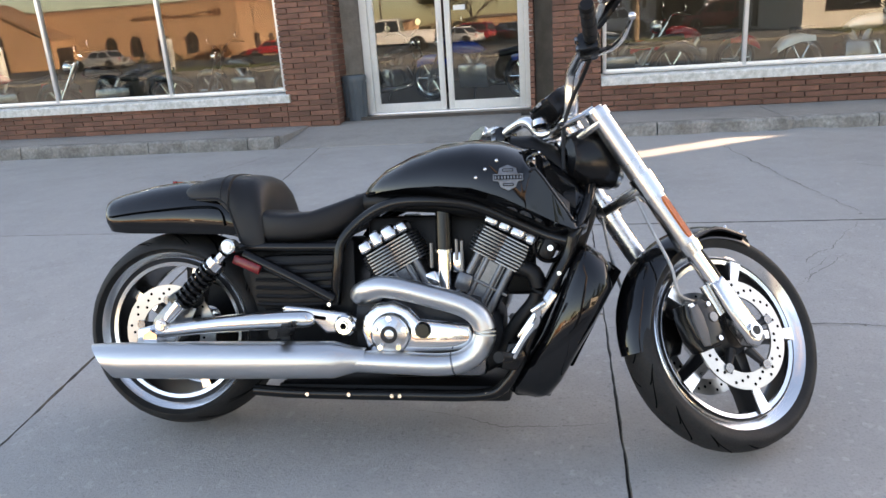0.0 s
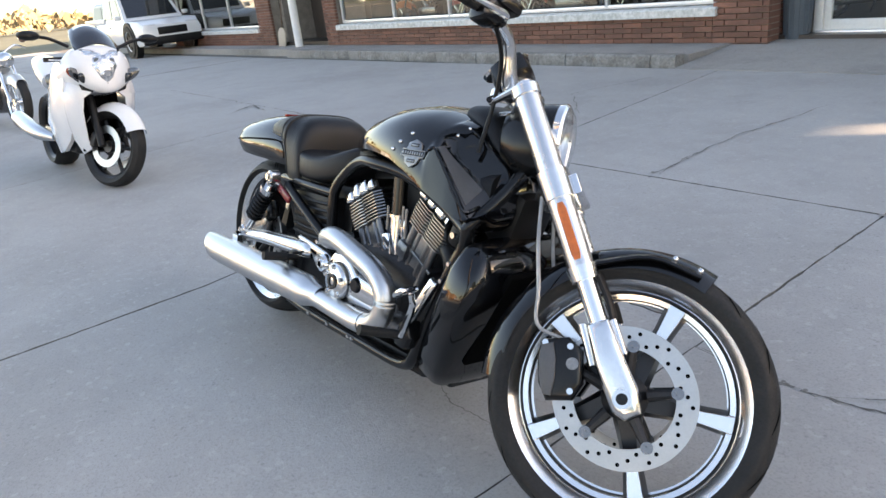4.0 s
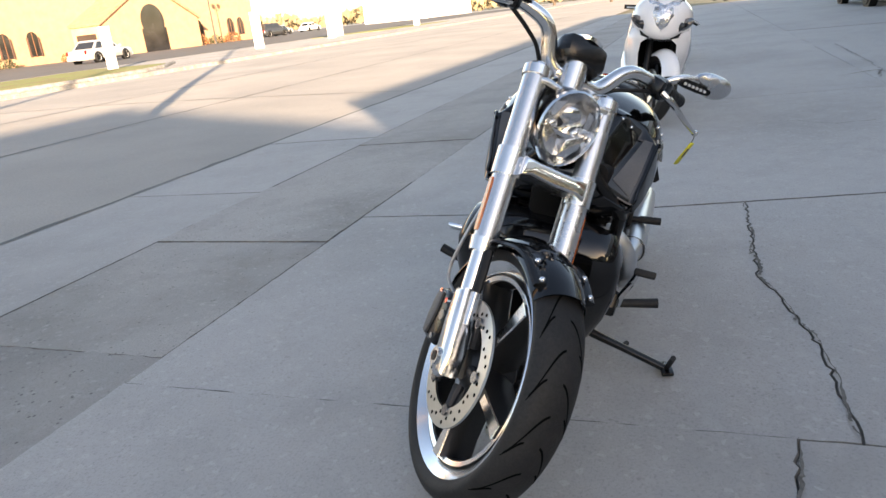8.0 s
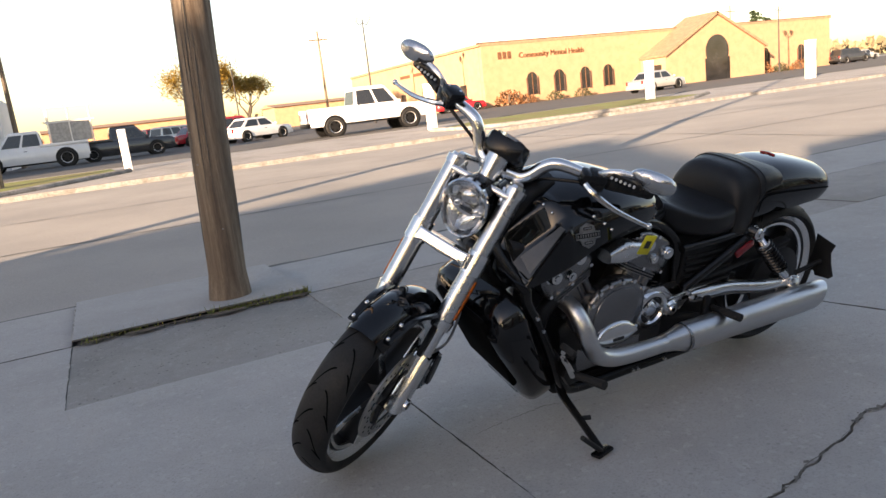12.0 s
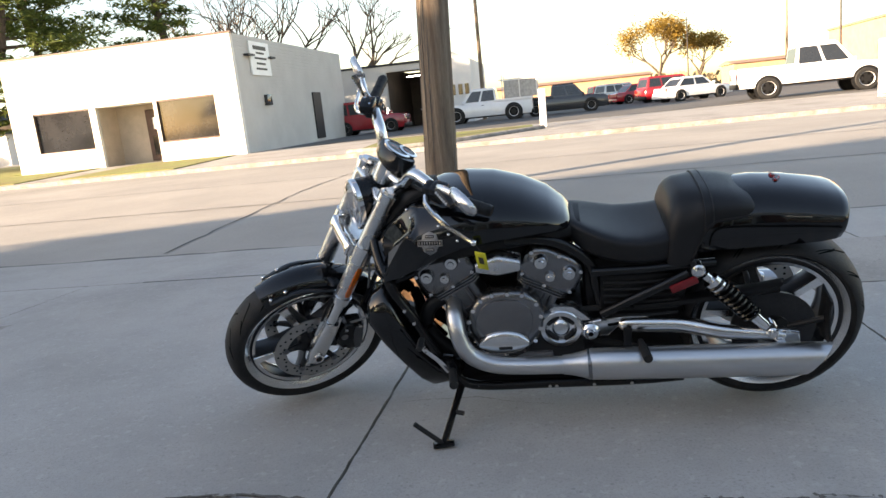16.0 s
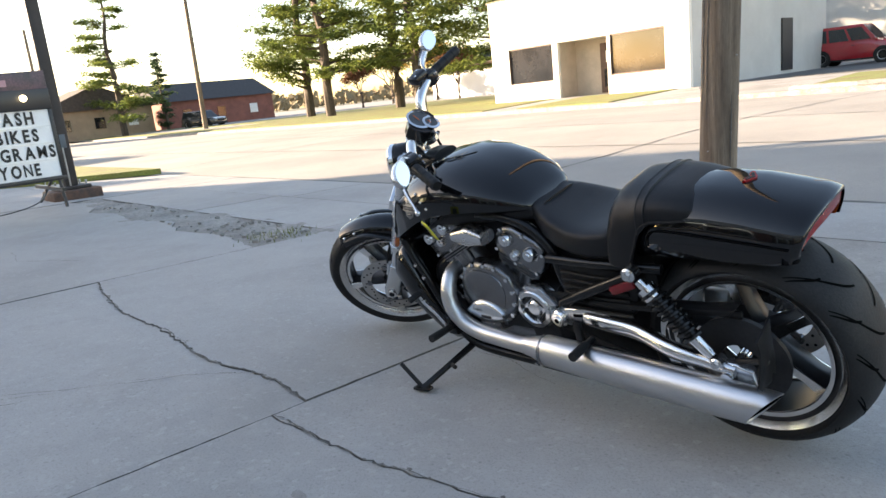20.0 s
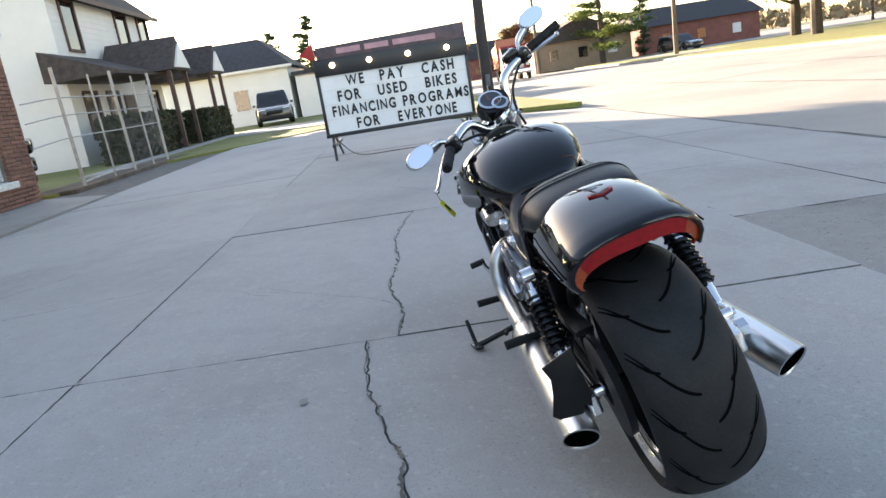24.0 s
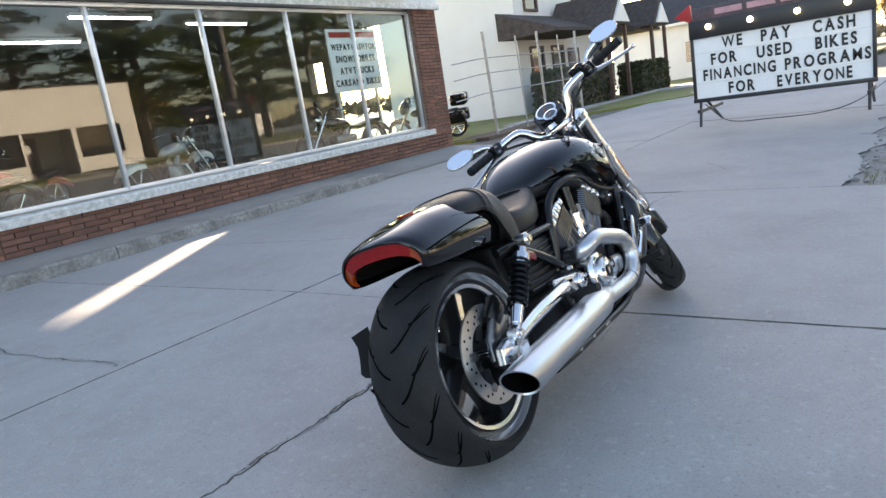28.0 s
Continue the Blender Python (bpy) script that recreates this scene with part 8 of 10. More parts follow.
# --- radiator shroud ---
def shroud_ring(cx, cz, depth, width, tilt, n=4.5, seg=32):
    out = []
    for k in range(seg):
        a = 2 * math.pi * k / seg
        c, s = math.cos(a), math.sin(a)
        u, y = depth * math.copysign(abs(c) ** (2 / n), c), width * math.copysign(abs(s) ** (2 / n), s)
        out.append((cx + u * math.cos(tilt), y, cz + u * math.sin(tilt)))
    return out


SH = [(1.285, .515, .030, .150, -.55), (1.285, .495, .052, .192, -.52), (1.275, .440, .068, .218, -.50), (1.235, .350, .062, .222, -.52), (1.190, .260, .056, .208, -.52), (1.145, .180, .058, .184, -.50), (1.110, .130, .060, .158, -.35), (1.095, .108, .050, .130, -.2)]
shr = part("radiator_shroud", loft(bmn(), [shroud_ring(*r) for r in SH], True, Matrix.Translation((0, -.012, 0))), M_paint, bike, "glossy black radiator shroud", 50)
bm = bmn()
for k in range(15):
    f = k / 14
    x, z = 1.3525 - 0.135 * f, .455 - .26 * f
    box(bm, (0.012, 0.25, 0.004), (x - 0.008, 0, z), (0, 28, 0))
part("radiator_fins", bm, M_engine_dark, shr)
part("radiator_recess", box(bmn(), (0.02, 0.27, 0.30), (1.283, 0, .325), (0, 27, 0), bevel=0.006), M_groove, shr)
part("chin_fairing", plate(bmn(), [(1.040, .122), (1.066, .100), (1.160, .100), (1.188, .150), (1.165, .185), (1.11, .175), (1.05, .165)], 0.225, Matrix.Translation((0, -.024, 0)), bevel=0.026, seg=4), M_frame, bike, "rounded black chin fairing")

# --- fork, headlamp, bars: built straight ahead, then turned with the steering ---
def P(*c):
    return S @ Vector(c)


FT, FB = Vector((1.242, 0, .868)), FAX
FD = (FB - FT).normalized()
LEN = (FB - FT).length
FY = 0.103
fr_ = Vector((0, 0, 0))


def leg(sgn):
    at = lambda s, dy=0.0, fwd=0.0: S @ (FT + FD * s + Vector((0, sgn * (FY + dy), 0)) + Vector((FD.z * -1, 0, FD.x)) * fwd)
    f = part("fork_leg", rod(bmn(), at(0.022), at(.475), .0295, seg=24), M_satin_fork, bike, "silver upside-down fork leg")
    part("fork_cap", rod(rod(bmn(), at(.012), at(.036), .0335, seg=24), at(.002), at(.016), .022, .026, 8), M_polish, f)
    part("fork_collar", rod(bmn(), at(.225), at(.292), .0355, .0345, 24), M_polish, f)
    part("fork_collar", rod(bmn(), at(.448), at(.480), .034, .031, 24), M_polish, f)
    part("fork_slider", rod(bmn(), at(.475), at(.66), .0215, seg=20), M_chrome, f)
    ml_ = S @ Matrix.Translation(FT + FD * .655 + Vector((0, sgn * FY, 0))) @ pose(0, 0, 0, 0, math.degrees(math.atan2(FD.x, -FD.z)) * -1, 0)
    part("fork_foot", plate(bmn(), [(-.026, .085), (.024, .085), (.028, .02), (.036, -.07), (.028, -.118), (-.01, -.125), (-.03, -.10), (-.034, 0.0)], 0.056, ml_, bevel=0.016, seg=3), M_polish, f, "cast silver fork foot")
    part("axle_cap", rod(bmn(), at(LEN, .0), at(LEN, .036), .022, .020, 20), M_polish, f)
    part("axle_hole", rod(bmn(), at(LEN, .0365), at(LEN, .0375), .012, seg=14), M_frame, f)
    # amber strip down the outer side
    bm = bmn()
    vs_ = []
    for s in (.305, .32, .42, .435):
        w = .010 if s in (.32, .42) else .007
        vs_.append([at(s, .0285, -w), at(s, .0325, -w * .8), at(s, .0325, w * .8), at(s, .0285, w)])
    loft(bm, [[tuple(p) for p in r] for r in vs_])
    part("amber_reflector", bm, M_amber, f, "long amber reflector strip")
    # caliper
    mc = S @ Matrix.Translation(FAX + Vector((-.134, sgn * .082, .022))) @ pose(0, 0, 0, 0, -14, 0)
    cal = part("brake_caliper", plate(bmn(), [(-.045, .062), (.012, .068), (.042, .04), (.044, -.03), (.02, -.065), (-.035, -.068), (-.052, -.03), (-.054, .03)], 0.07, mc, bevel=0.014, seg=3), M_frame, f, "black four-piston brake caliper")
    part("caliper_face", plate(bmn(), [(-.044, .050), (-.018, .056), (-.012, .02), (-.014, -.02), (-.022, -.056), (-.040, -.054), (-.047, -.02), (-.048, .02)], 0.010, mc @ pose(0, sgn * .037, 0), bevel=0.003), M_scoop, cal, "grey caliper face")
    part("fork_lug", rod(bmn(), at(.566, -.004, -.034), at(.655, -.004, -.040), .0095, seg=10), M_polish, f)
    part("fork_lug", rod(bmn(), at(.560, -.004, .030), at(.650, -.004, .030), .0075, seg=10), M_polish, f)
    part("slider_guard", tube(bmn(), [at(.475, -.004, .030), at(.53, -.004, .034), at(.575, -.004, .032)], .011, 8, 4, True, .6), M_plastic, f)
    part("caliper_mark", rod(bmn(), mc @ Vector((.022, sgn * .034, .012)), mc @ Vector((.022, sgn * .038, .012)), .013, seg=18), M_badge, cal)
    for x, z in ((.018, .048), (.018, -.045), (-.035, .055)):
        part("caliper_bolt", rod(bmn(), mc @ Vector((x, sgn * .03, z)), mc @ Vector((x, sgn * .04, z)), .007, seg=8), M_chrome, cal)
    part("brake_hose", tube(bmn(), [at(.25, -.02, -.03), at(.36, .0, -.07), at(.47, .015, -.10), at(.54, .01, -.125), at(.585, -.005, -.085)], .0045, 8), M_galv, f, "braided brake hose")


sided(leg)
# clamps
ncl = FD.cross(Vector((0, 1, 0)))
def clamp(s, thick, depth, nm, mat, drop=0.0):
    ang = -math.degrees(math.atan2(FD.x, -FD.z))
    m = S @ Matrix.Translation(FT + FD * s) @ pose(0, 0, 0, 0, ang, 0)
    poly = [(-.028, -FY - .016), (.024, -FY - .016), (.034, -FY + .02), (.030 + depth, 0), (.034, FY - .02), (.024, FY + .016), (-.028, FY + .016), (-.055, FY - .05), (-.06, 0), (-.055, -FY + .05)]
    return part(nm, plate(bmn(), [(x, y) for x, y in poly], thick, m @ pose(0, 0, drop, 90, 0, 0) @ Matrix.Diagonal((1, 1, 1, 1)), bevel=0.008), mat, bike)


clamp(.046, .022, -.012, "upper_fork_clamp", M_satin_fork)
clamp(.258, .026, .02, "lower_fork_clamp", M_satin_fork)
# polished bridge between the legs, under the lamp
bm = bmn()
mbr = S @ Matrix.Translation(FT + FD * .262) @ pose(0, 0, 0, 0, -math.degrees(math.atan2(FD.x, -FD.z)), 0)
plate(bm, [(-FY + .016, .022), (-.05, .020), (.05, .020), (FY - .016, .022), (FY - .014, -.024), (FY - .04, -.016), (.0, -.020), (-FY + .04, -.016), (-FY + .014, -.024)], .026, mbr @ pose(.040, 0, 0, 0, 0, 90), bevel=.006, seg=3)
part("fork_bridge", bm, M_chrome, bike, "polished bridge below the headlamp")
# headlamp: a tapered oval bowl, chrome ring, reflector and glass
HL = S @ Matrix.Translation((1.335, 0, .778)) @ pose(0, 0, 0, 0, -4, 0)
def lampring(x, ry, rz, n=26):
    return [(x, ry * math.cos(2 * math.pi * k / n), rz * math.sin(2 * math.pi * k / n) * (1.0 if math.sin(2 * math.pi * k / n) > 0 else 1.12)) for k in range(n)]


lamp = part("headlamp", loft(bmn(), [lampring(-.14, .02, .025), lampring(-.13, .045, .055), lampring(-.09, .068, .08), lampring(-.02, .074, .088), lampring(.0, .074, .088)], False, HL), M_frame, bike, "oval headlamp in a black bowl")
part("lamp_ring", loft(bmn(), [lampring(-.004, .0755, .0895), lampring(.012, .077, .091), lampring(.018, .073, .087), lampring(.012, .069, .083)], False, HL), M_chrome, lamp)
part("reflector", loft(bmn(), [lampring(.012, .071, .085), lampring(-.004, .066, .079), lampring(-.028, .052, .062), lampring(-.046, .028, .033), lampring(-.050, .012, .013)], False, HL), M_reflector, lamp)
bm = bmn()
bmesh.ops.create_uvsphere(bm, u_segments=18, v_segments=10, radius=.026, matrix=HL @ pose(-.012, 0, .030) @ Matrix.Diagonal((.8, 1.25, 1, 1)))
part("bulb_shield", bm, M_chrome, lamp)
for sgn in (-1, 1):
    bm = bmn()
    bmesh.ops.create_uvsphere(bm, u_segments=14, v_segments=8, radius=.017, matrix=HL @ pose(-.018, sgn * .034, -.010))
    part("bulb", bm, M_chrome, lamp)
    part("facet", plate(bmn(), [(sgn * .012, -.030), (sgn * .058, -.004), (sgn * .052, -.042), (sgn * .027, -.072), (sgn * .006, -.076)], .006, HL @ pose(-.004, 0, 0, 0, 0, 90) @ pose(0, 0, 0, -14, 0, 0), bevel=.002), M_reflector, lamp)
    part("facet", plate(bmn(), [(sgn * .032, .056), (sgn * .056, .044), (sgn * .060, .010), (sgn * .040, .012)], .006, HL @ pose(-.006, 0, 0, 0, 0, 90) @ pose(0, 0, 0, 10, 0, 0), bevel=.002), M_reflector, lamp)
part("lamp_shelf", plate(bmn(), [(-.062, .004), (.062, .004), (.044, -.006), (-.044, -.006)], .03, HL @ pose(-.012, 0, -.020, 0, 0, 90)), M_reflector, lamp)
g = part("lamp_glass", loft(bmn(), [lampring(.016, .072, .086), lampring(.030, .056, .067), lampring(.037, .03, .035), lampring(.038, .004, .005)], True, HL), M_headglass, lamp, "clear lamp glass")
g.visible_shadow = False
# risers and bars
SB = S @ Matrix.Translation((1.17, .018, .93)) @ pose(0, 0, 0, -2.5, 0, 2) @ Matrix.Translation((-1.17, 0, -.93))


def B(*c):
    return SB @ Vector(c)


def bar_side(sgn):
    pts = [B(1.208, sgn * .022, .866), B(1.198, sgn * .062, .868), B(1.190, sgn * .088, .888), B(1.181, sgn * .116, .932), B(1.174, sgn * .146, .954), B(1.162, sgn * .20, .960), B(1.146, sgn * .262, .957)]
    hb = part("handlebar", tube(bmn(), pts, [.021, .022, .021, .019, .0185, .017, .016], 16), M_polish, bike, "thick polished handlebar half")
    a, b = Vector((1.136, sgn * .290, .957)), Vector((1.056, sgn * .396, .951))
    gr = part("grip", rod(bmn(), SB @ a, SB @ b, .0182, .0182, 18), M_rubber, hb, "black rubber grip")
    for k in range(3):
        c = a + (b - a) * (.18 + .3 * k)
        part("grip_band", rod(bmn(), SB @ c, SB @ (c + (b - a) * .05), .0192, seg=18), M_plastic, gr)
    part("grip_end", rod(bmn(), SB @ b, SB @ (b + (b - a).normalized() * .012), .0195, .016, 18), M_plastic, gr)
    sw_ = part("switch_pod", box(bmn(), (0.056, 0.055, 0.058), (1.148, sgn * .258, .956), (0, 0, sgn * 34), bevel=0.014, m=SB), M_frame, hb, "black switch housing")
    for dz in (-.014, .012):
        part("switch", box(bmn(), (0.012, 0.018, 0.012), (1.120, sgn * .252, .957 + dz), (0, 0, sgn * 34), bevel=0.003, m=SB), M_engine_grey, sw_)
    part("lever_clamp", box(bmn(), (0.05, 0.035, 0.045), (1.168, sgn * .232, .958), (0, 0, sgn * 34), bevel=0.012, m=SB), M_frame, hb)
    if sgn < 0:
        rs = part("brake_reservoir", box(bmn(), (0.055, 0.068, 0.035), (1.178, sgn * .228, .990), (0, 0, sgn * 34), bevel=0.012, m=SB), M_frame, hb, "black brake fluid reservoir")
        for dy in (-.02, .02):
            part("lid_screw", rod(bmn(), B(1.178, sgn * .228 + dy, 1.006), B(1.178, sgn * .228 + dy, 1.0095), .0045, seg=8), M_chrome, rs)
    part("lever", tube(bmn(), [B(1.188, sgn * .245, .950), B(1.200, sgn * .282, .942), B(1.184, sgn * .350, .922), B(1.150, sgn * .420, .906), B(1.138, sgn * .446, .903)], [.009, .0095, .0075, .006, .006], 8), M_polish, hb, "polished lever")
    bm = bmn()
    bmesh.ops.create_uvsphere(bm, u_segments=12, v_segments=8, radius=.0095, matrix=SB @ pose(1.136, sgn * .450, .9025))
    part("lever_end", bm, M_polish, hb)
    # mirror with the indicator in its stalk
    part("mirror_stem", tube(bmn(), [B(1.155, sgn * .262, .980), B(1.160, sgn * .285, 1.000), B(1.155, sgn * .315, 1.012), B(1.146, sgn * .350, 1.020)], [.007, .009, .011, .009], 10, 5, True, 1.3), M_satin_fork, hb)
    part("indicator_housing", loft(bmn(), [[B(1.163 - x, sgn * y, z + dz) for x, dz in ((-.008, -.012 * f), (-.012, 0), (-.008, .012 * f), (.006, .012 * f), (.006, -.012 * f))] for y, z, f in ((.285, .996, .6), (.30, 1.000, 1.0), (.35, 1.006, 1.0), (.385, 1.010, .6))]), M_frame, hb, "black indicator arm")
    for k in range(6):
        part("indicator_light", rod(bmn(), B(1.172, sgn * (.300 + .013 * k), 1.000 + .0016 * k), B(1.1785, sgn * (.300 + .013 * k), 1.000 + .0016 * k), .0048, .0035, 8), M_lamp_white, hb)
    mm = SB @ Matrix.Translation((1.138, sgn * .405, 1.030)) @ pose(0, 0, 0, 8, 16, sgn * 6)
    mir = part("mirror", loft(bmn(), [[(x, .060 * f * math.copysign(abs(math.cos(a)) ** .8, math.cos(a)) * (1 if sgn * math.cos(a) > 0 else 1.18), .034 * f * math.sin(a)) for a in [2 * math.pi * k / 28 for k in range(28)]] for x, f in ((.020, .25), (.017, .7), (.006, .97), (-.003, 1.0), (-.008, .96))], True, mm), M_satin_fork, hb, "silver drop-shaped mirror")
    part("mirror_glass", loft(bmn(), [[(x, .055 * math.copysign(abs(math.cos(a)) ** .8, math.cos(a)) * (1 if sgn * math.cos(a) > 0 else 1.18), .030 * math.sin(a)) for a in [2 * math.pi * k / 28 for k in range(28)]] for x in (-.0085, -.0095)], True, mm), M_mirror, mir)
    part("bar_cable", tube(bmn(), [B(1.170, sgn * .232, .94), B(1.178, sgn * .170, .915), B(1.176, sgn * .118, .885), B(1.168, sgn * .07, .82), B(1.160, sgn * .05, .70)], .0055, 8), M_plastic, hb)
    # arms of the upper clamp, and the lamp's brackets
    part("clamp_arm", tube(bmn(), [P(1.244, sgn * .100, .866), P(1.215, sgn * .080, .852), P(1.180, sgn * .058, .838), P(1.158, sgn * .050, .828)], [.016, .014, .012, .013], 10, 5, True, .7), M_polish, bike)
    part("clamp_bolt", rod(bmn(), P(1.160, sgn * .062, .829), P(1.160, sgn * .068, .829), .007, seg=10), M_frame, bike)
    part("lamp_bracket", tube(bmn(), [P(1.262, sgn * .072, .850), P(1.286, sgn * .086, .822), P(1.292, sgn * .092, .785), P(1.305, sgn * .092, .752)], [.010, .012, .009, .008], 10, 5, True, 1.5), M_polish, bike, "polished lamp bracket")


sided(bar_side)
part("riser_bridge", box(bmn(), (0.05, 0.10, 0.035), (1.205, 0, .862), bevel=0.012, m=S), M_polish, bike)
# gauge pod
GP = SB @ Matrix.Translation((1.172, -.012, .925)) @ pose(0, 0, 0, 0, 50, 0)
gp = part("gauge_pod", loft(bmn(), [[(x, y * w, z * w) for y, z in ((-.068, .018), (-.055, .042), (-.025, .050), (.025, .050), (.055, .042), (.068, .018), (.066, -.02), (.052, -.042), (.025, -.050), (-.025, -.050), (-.052, -.042), (-.066, -.02))] for x, w in ((.045, .82), (.03, 1.0), (-.008, 1.0), (-.016, .95))], True, GP), M_frame, bike, "black pod of round gauges")
part("pod_stem", rod(bmn(), P(1.250, 0, .820), P(1.196, 0, .908), .032, .036, 20), M_polish, gp)
for y, z, r in ((0.0, .010, .040), (0.0, -.034, .024)):
    part("gauge_ring", lathe(bmn(), [(r, -.003), (r + .005, -.006), (r + .009, .002), (r, .004)], 32, GP @ pose(-.018 - (.002 if r < .03 else 0), y, z, 0, 0, 90), closed=True), M_chrome, gp)
    ga = part("gauge_face", rod(bmn(), GP @ Vector((-.0165, y, z)), GP @ Vector((-.0195 - (.002 if r < .03 else 0), y, z)), r, seg=28), M_gauge_face, gp)
    part("needle", box(bmn(), (.001, .003, r * .8), (-.0225, y, z + r * .3), (35, 0, 0), m=GP), M_amber, ga)
part("ignition_cup", lathe(bmn(), [(0, .0), (.026, 0), (.030, -.006), (.030, .012), (.022, .014), (.018, .004), (0, .004)], 28, S @ Matrix.Translation((1.155, 0.035, .872)) @ pose(0, 0, 0, 90, 0, 0) @ pose(0, 0, 0, 0, 0, 0)), M_polish, bike, "polished ignition switch cup")
# front fender
bm = bmn()
rings = []
for k in range(22):
    a = radians(68 + (188 - 68) * k / 21)
    w = .068 * (1 - .25 * max(0, abs(k - 9) - 8) / 4)
    ring = []
    for t in (0, 1):
        arc = []
        for j in range(13):
            u = -1 + 2 * j / 12
            r = .330 - t * .004 - .030 * u * u - .02 * u ** 6
            arc.append((FAX.x + r * math.cos(a), w * u, FAX.z + r * math.sin(a)))
        ring += arc if t == 0 else arc[::-1]
    rings.append(ring)
loft(bm, rings, True, S)
ff = part("front_fender", bm, M_paint, bike, "glossy black front fender", 50)
for sgn in (-1, 1):
    part("fender_stay", tube(bmn(), [S @ (FAX + Vector((.09, sgn * .062, .288))), S @ (FAX + Vector((-.02, sgn * .072, .303))), S @ (FAX + Vector((-.13, sgn * .085, .26)))], .014, 8, 4, True, .5), M_frame, ff)
    for x, z in ((.085, .300), (.03, .313)):
        bm = bmn()
        bmesh.ops.create_uvsphere(bm, u_segments=10, v_segments=6, radius=.007, matrix=S @ pose(FAX.x + x, sgn * .060, FAX.z + z))
        part("fender_screw", bm, M_chrome, ff)
# clutch cable tag and side stand
tg = part("paper_tag", box(bmn(), (.004, .034, .075), (1.122, .472, .838), (6, 4, 40), bevel=.001, m=SB), M_tag, bike, "small yellow paper tag on the lever")
part("tag_print", box(bmn(), (.005, .016, .03), (1.122, .472, .841), (6, 4, 40), m=SB), M_letter, tg)
part("tag_string", tube(bmn(), [B(1.136, .452, .902), B(1.128, .464, .888), B(1.122, .471, .874)], .0012, 5), M_letter, tg)
foot = BIKE.inverted() @ Vector((-.13, 2.26, gz(2.26) + .012))
ss = part("side_stand", tube(bmn(), [(1.035, .13, .135), (1.045, .16, .115), tuple(Vector((1.045, .16, .115)).lerp(foot, .5)), tuple(foot)], [.015, .014, .012, .012], 10), M_frame, bike, "black side stand, down")
part("stand_foot", box(bmn(), (.07, .035, .012), (0, 0, 0), bevel=.004, m=Matrix.Translation(foot) @ pose(0, 0, 0, LEAN_B, 0, 12)), M_frame, ss)
part("stand_tang", tube(bmn(), [tuple(foot), tuple(foot + Vector((.02, .0, .02))), tuple(foot + Vector((.085, .0, .085)))], .008, 8), M_rubber, ss)
part("stand_stop", rod(bmn(), Vector((1.045, .16, .115)).lerp(foot, .45), Vector((1.045, .16, .115)).lerp(foot, .45) + Vector((-.035, .012, 0)), .008), M_rubber, ss)


# ---- vehicles ----
def car_wheel(parent, x, y, r, w, sgn):
    t = part("wheel", lathe(bmn(), [(r * .62, -w / 2), (r * .9, -w / 2), (r, -w * .3), (r, w * .3), (r * .9, w / 2), (r * .62, w / 2)], 24, pose(x, y, r), closed=True), M_rubber, parent)
    part("rim", lathe(bmn(), [(0, sgn * w * .3), (r * .2, sgn * w * .34), (r * .5, sgn * w * .28), (r * .62, sgn * w * .42), (r * .64, 0)], 20, pose(x, y, r)), M_alu, t)
    for k in range(5):
        a = 2 * math.pi * k / 5
        part("spoke_gap", box(bmn(), (r * .22, .02, r * .14), (x + r * .42 * math.cos(a), y + sgn * w * .36, r + r * .42 * math.sin(a)), (0, -math.degrees(a), 0)), M_groove, t)


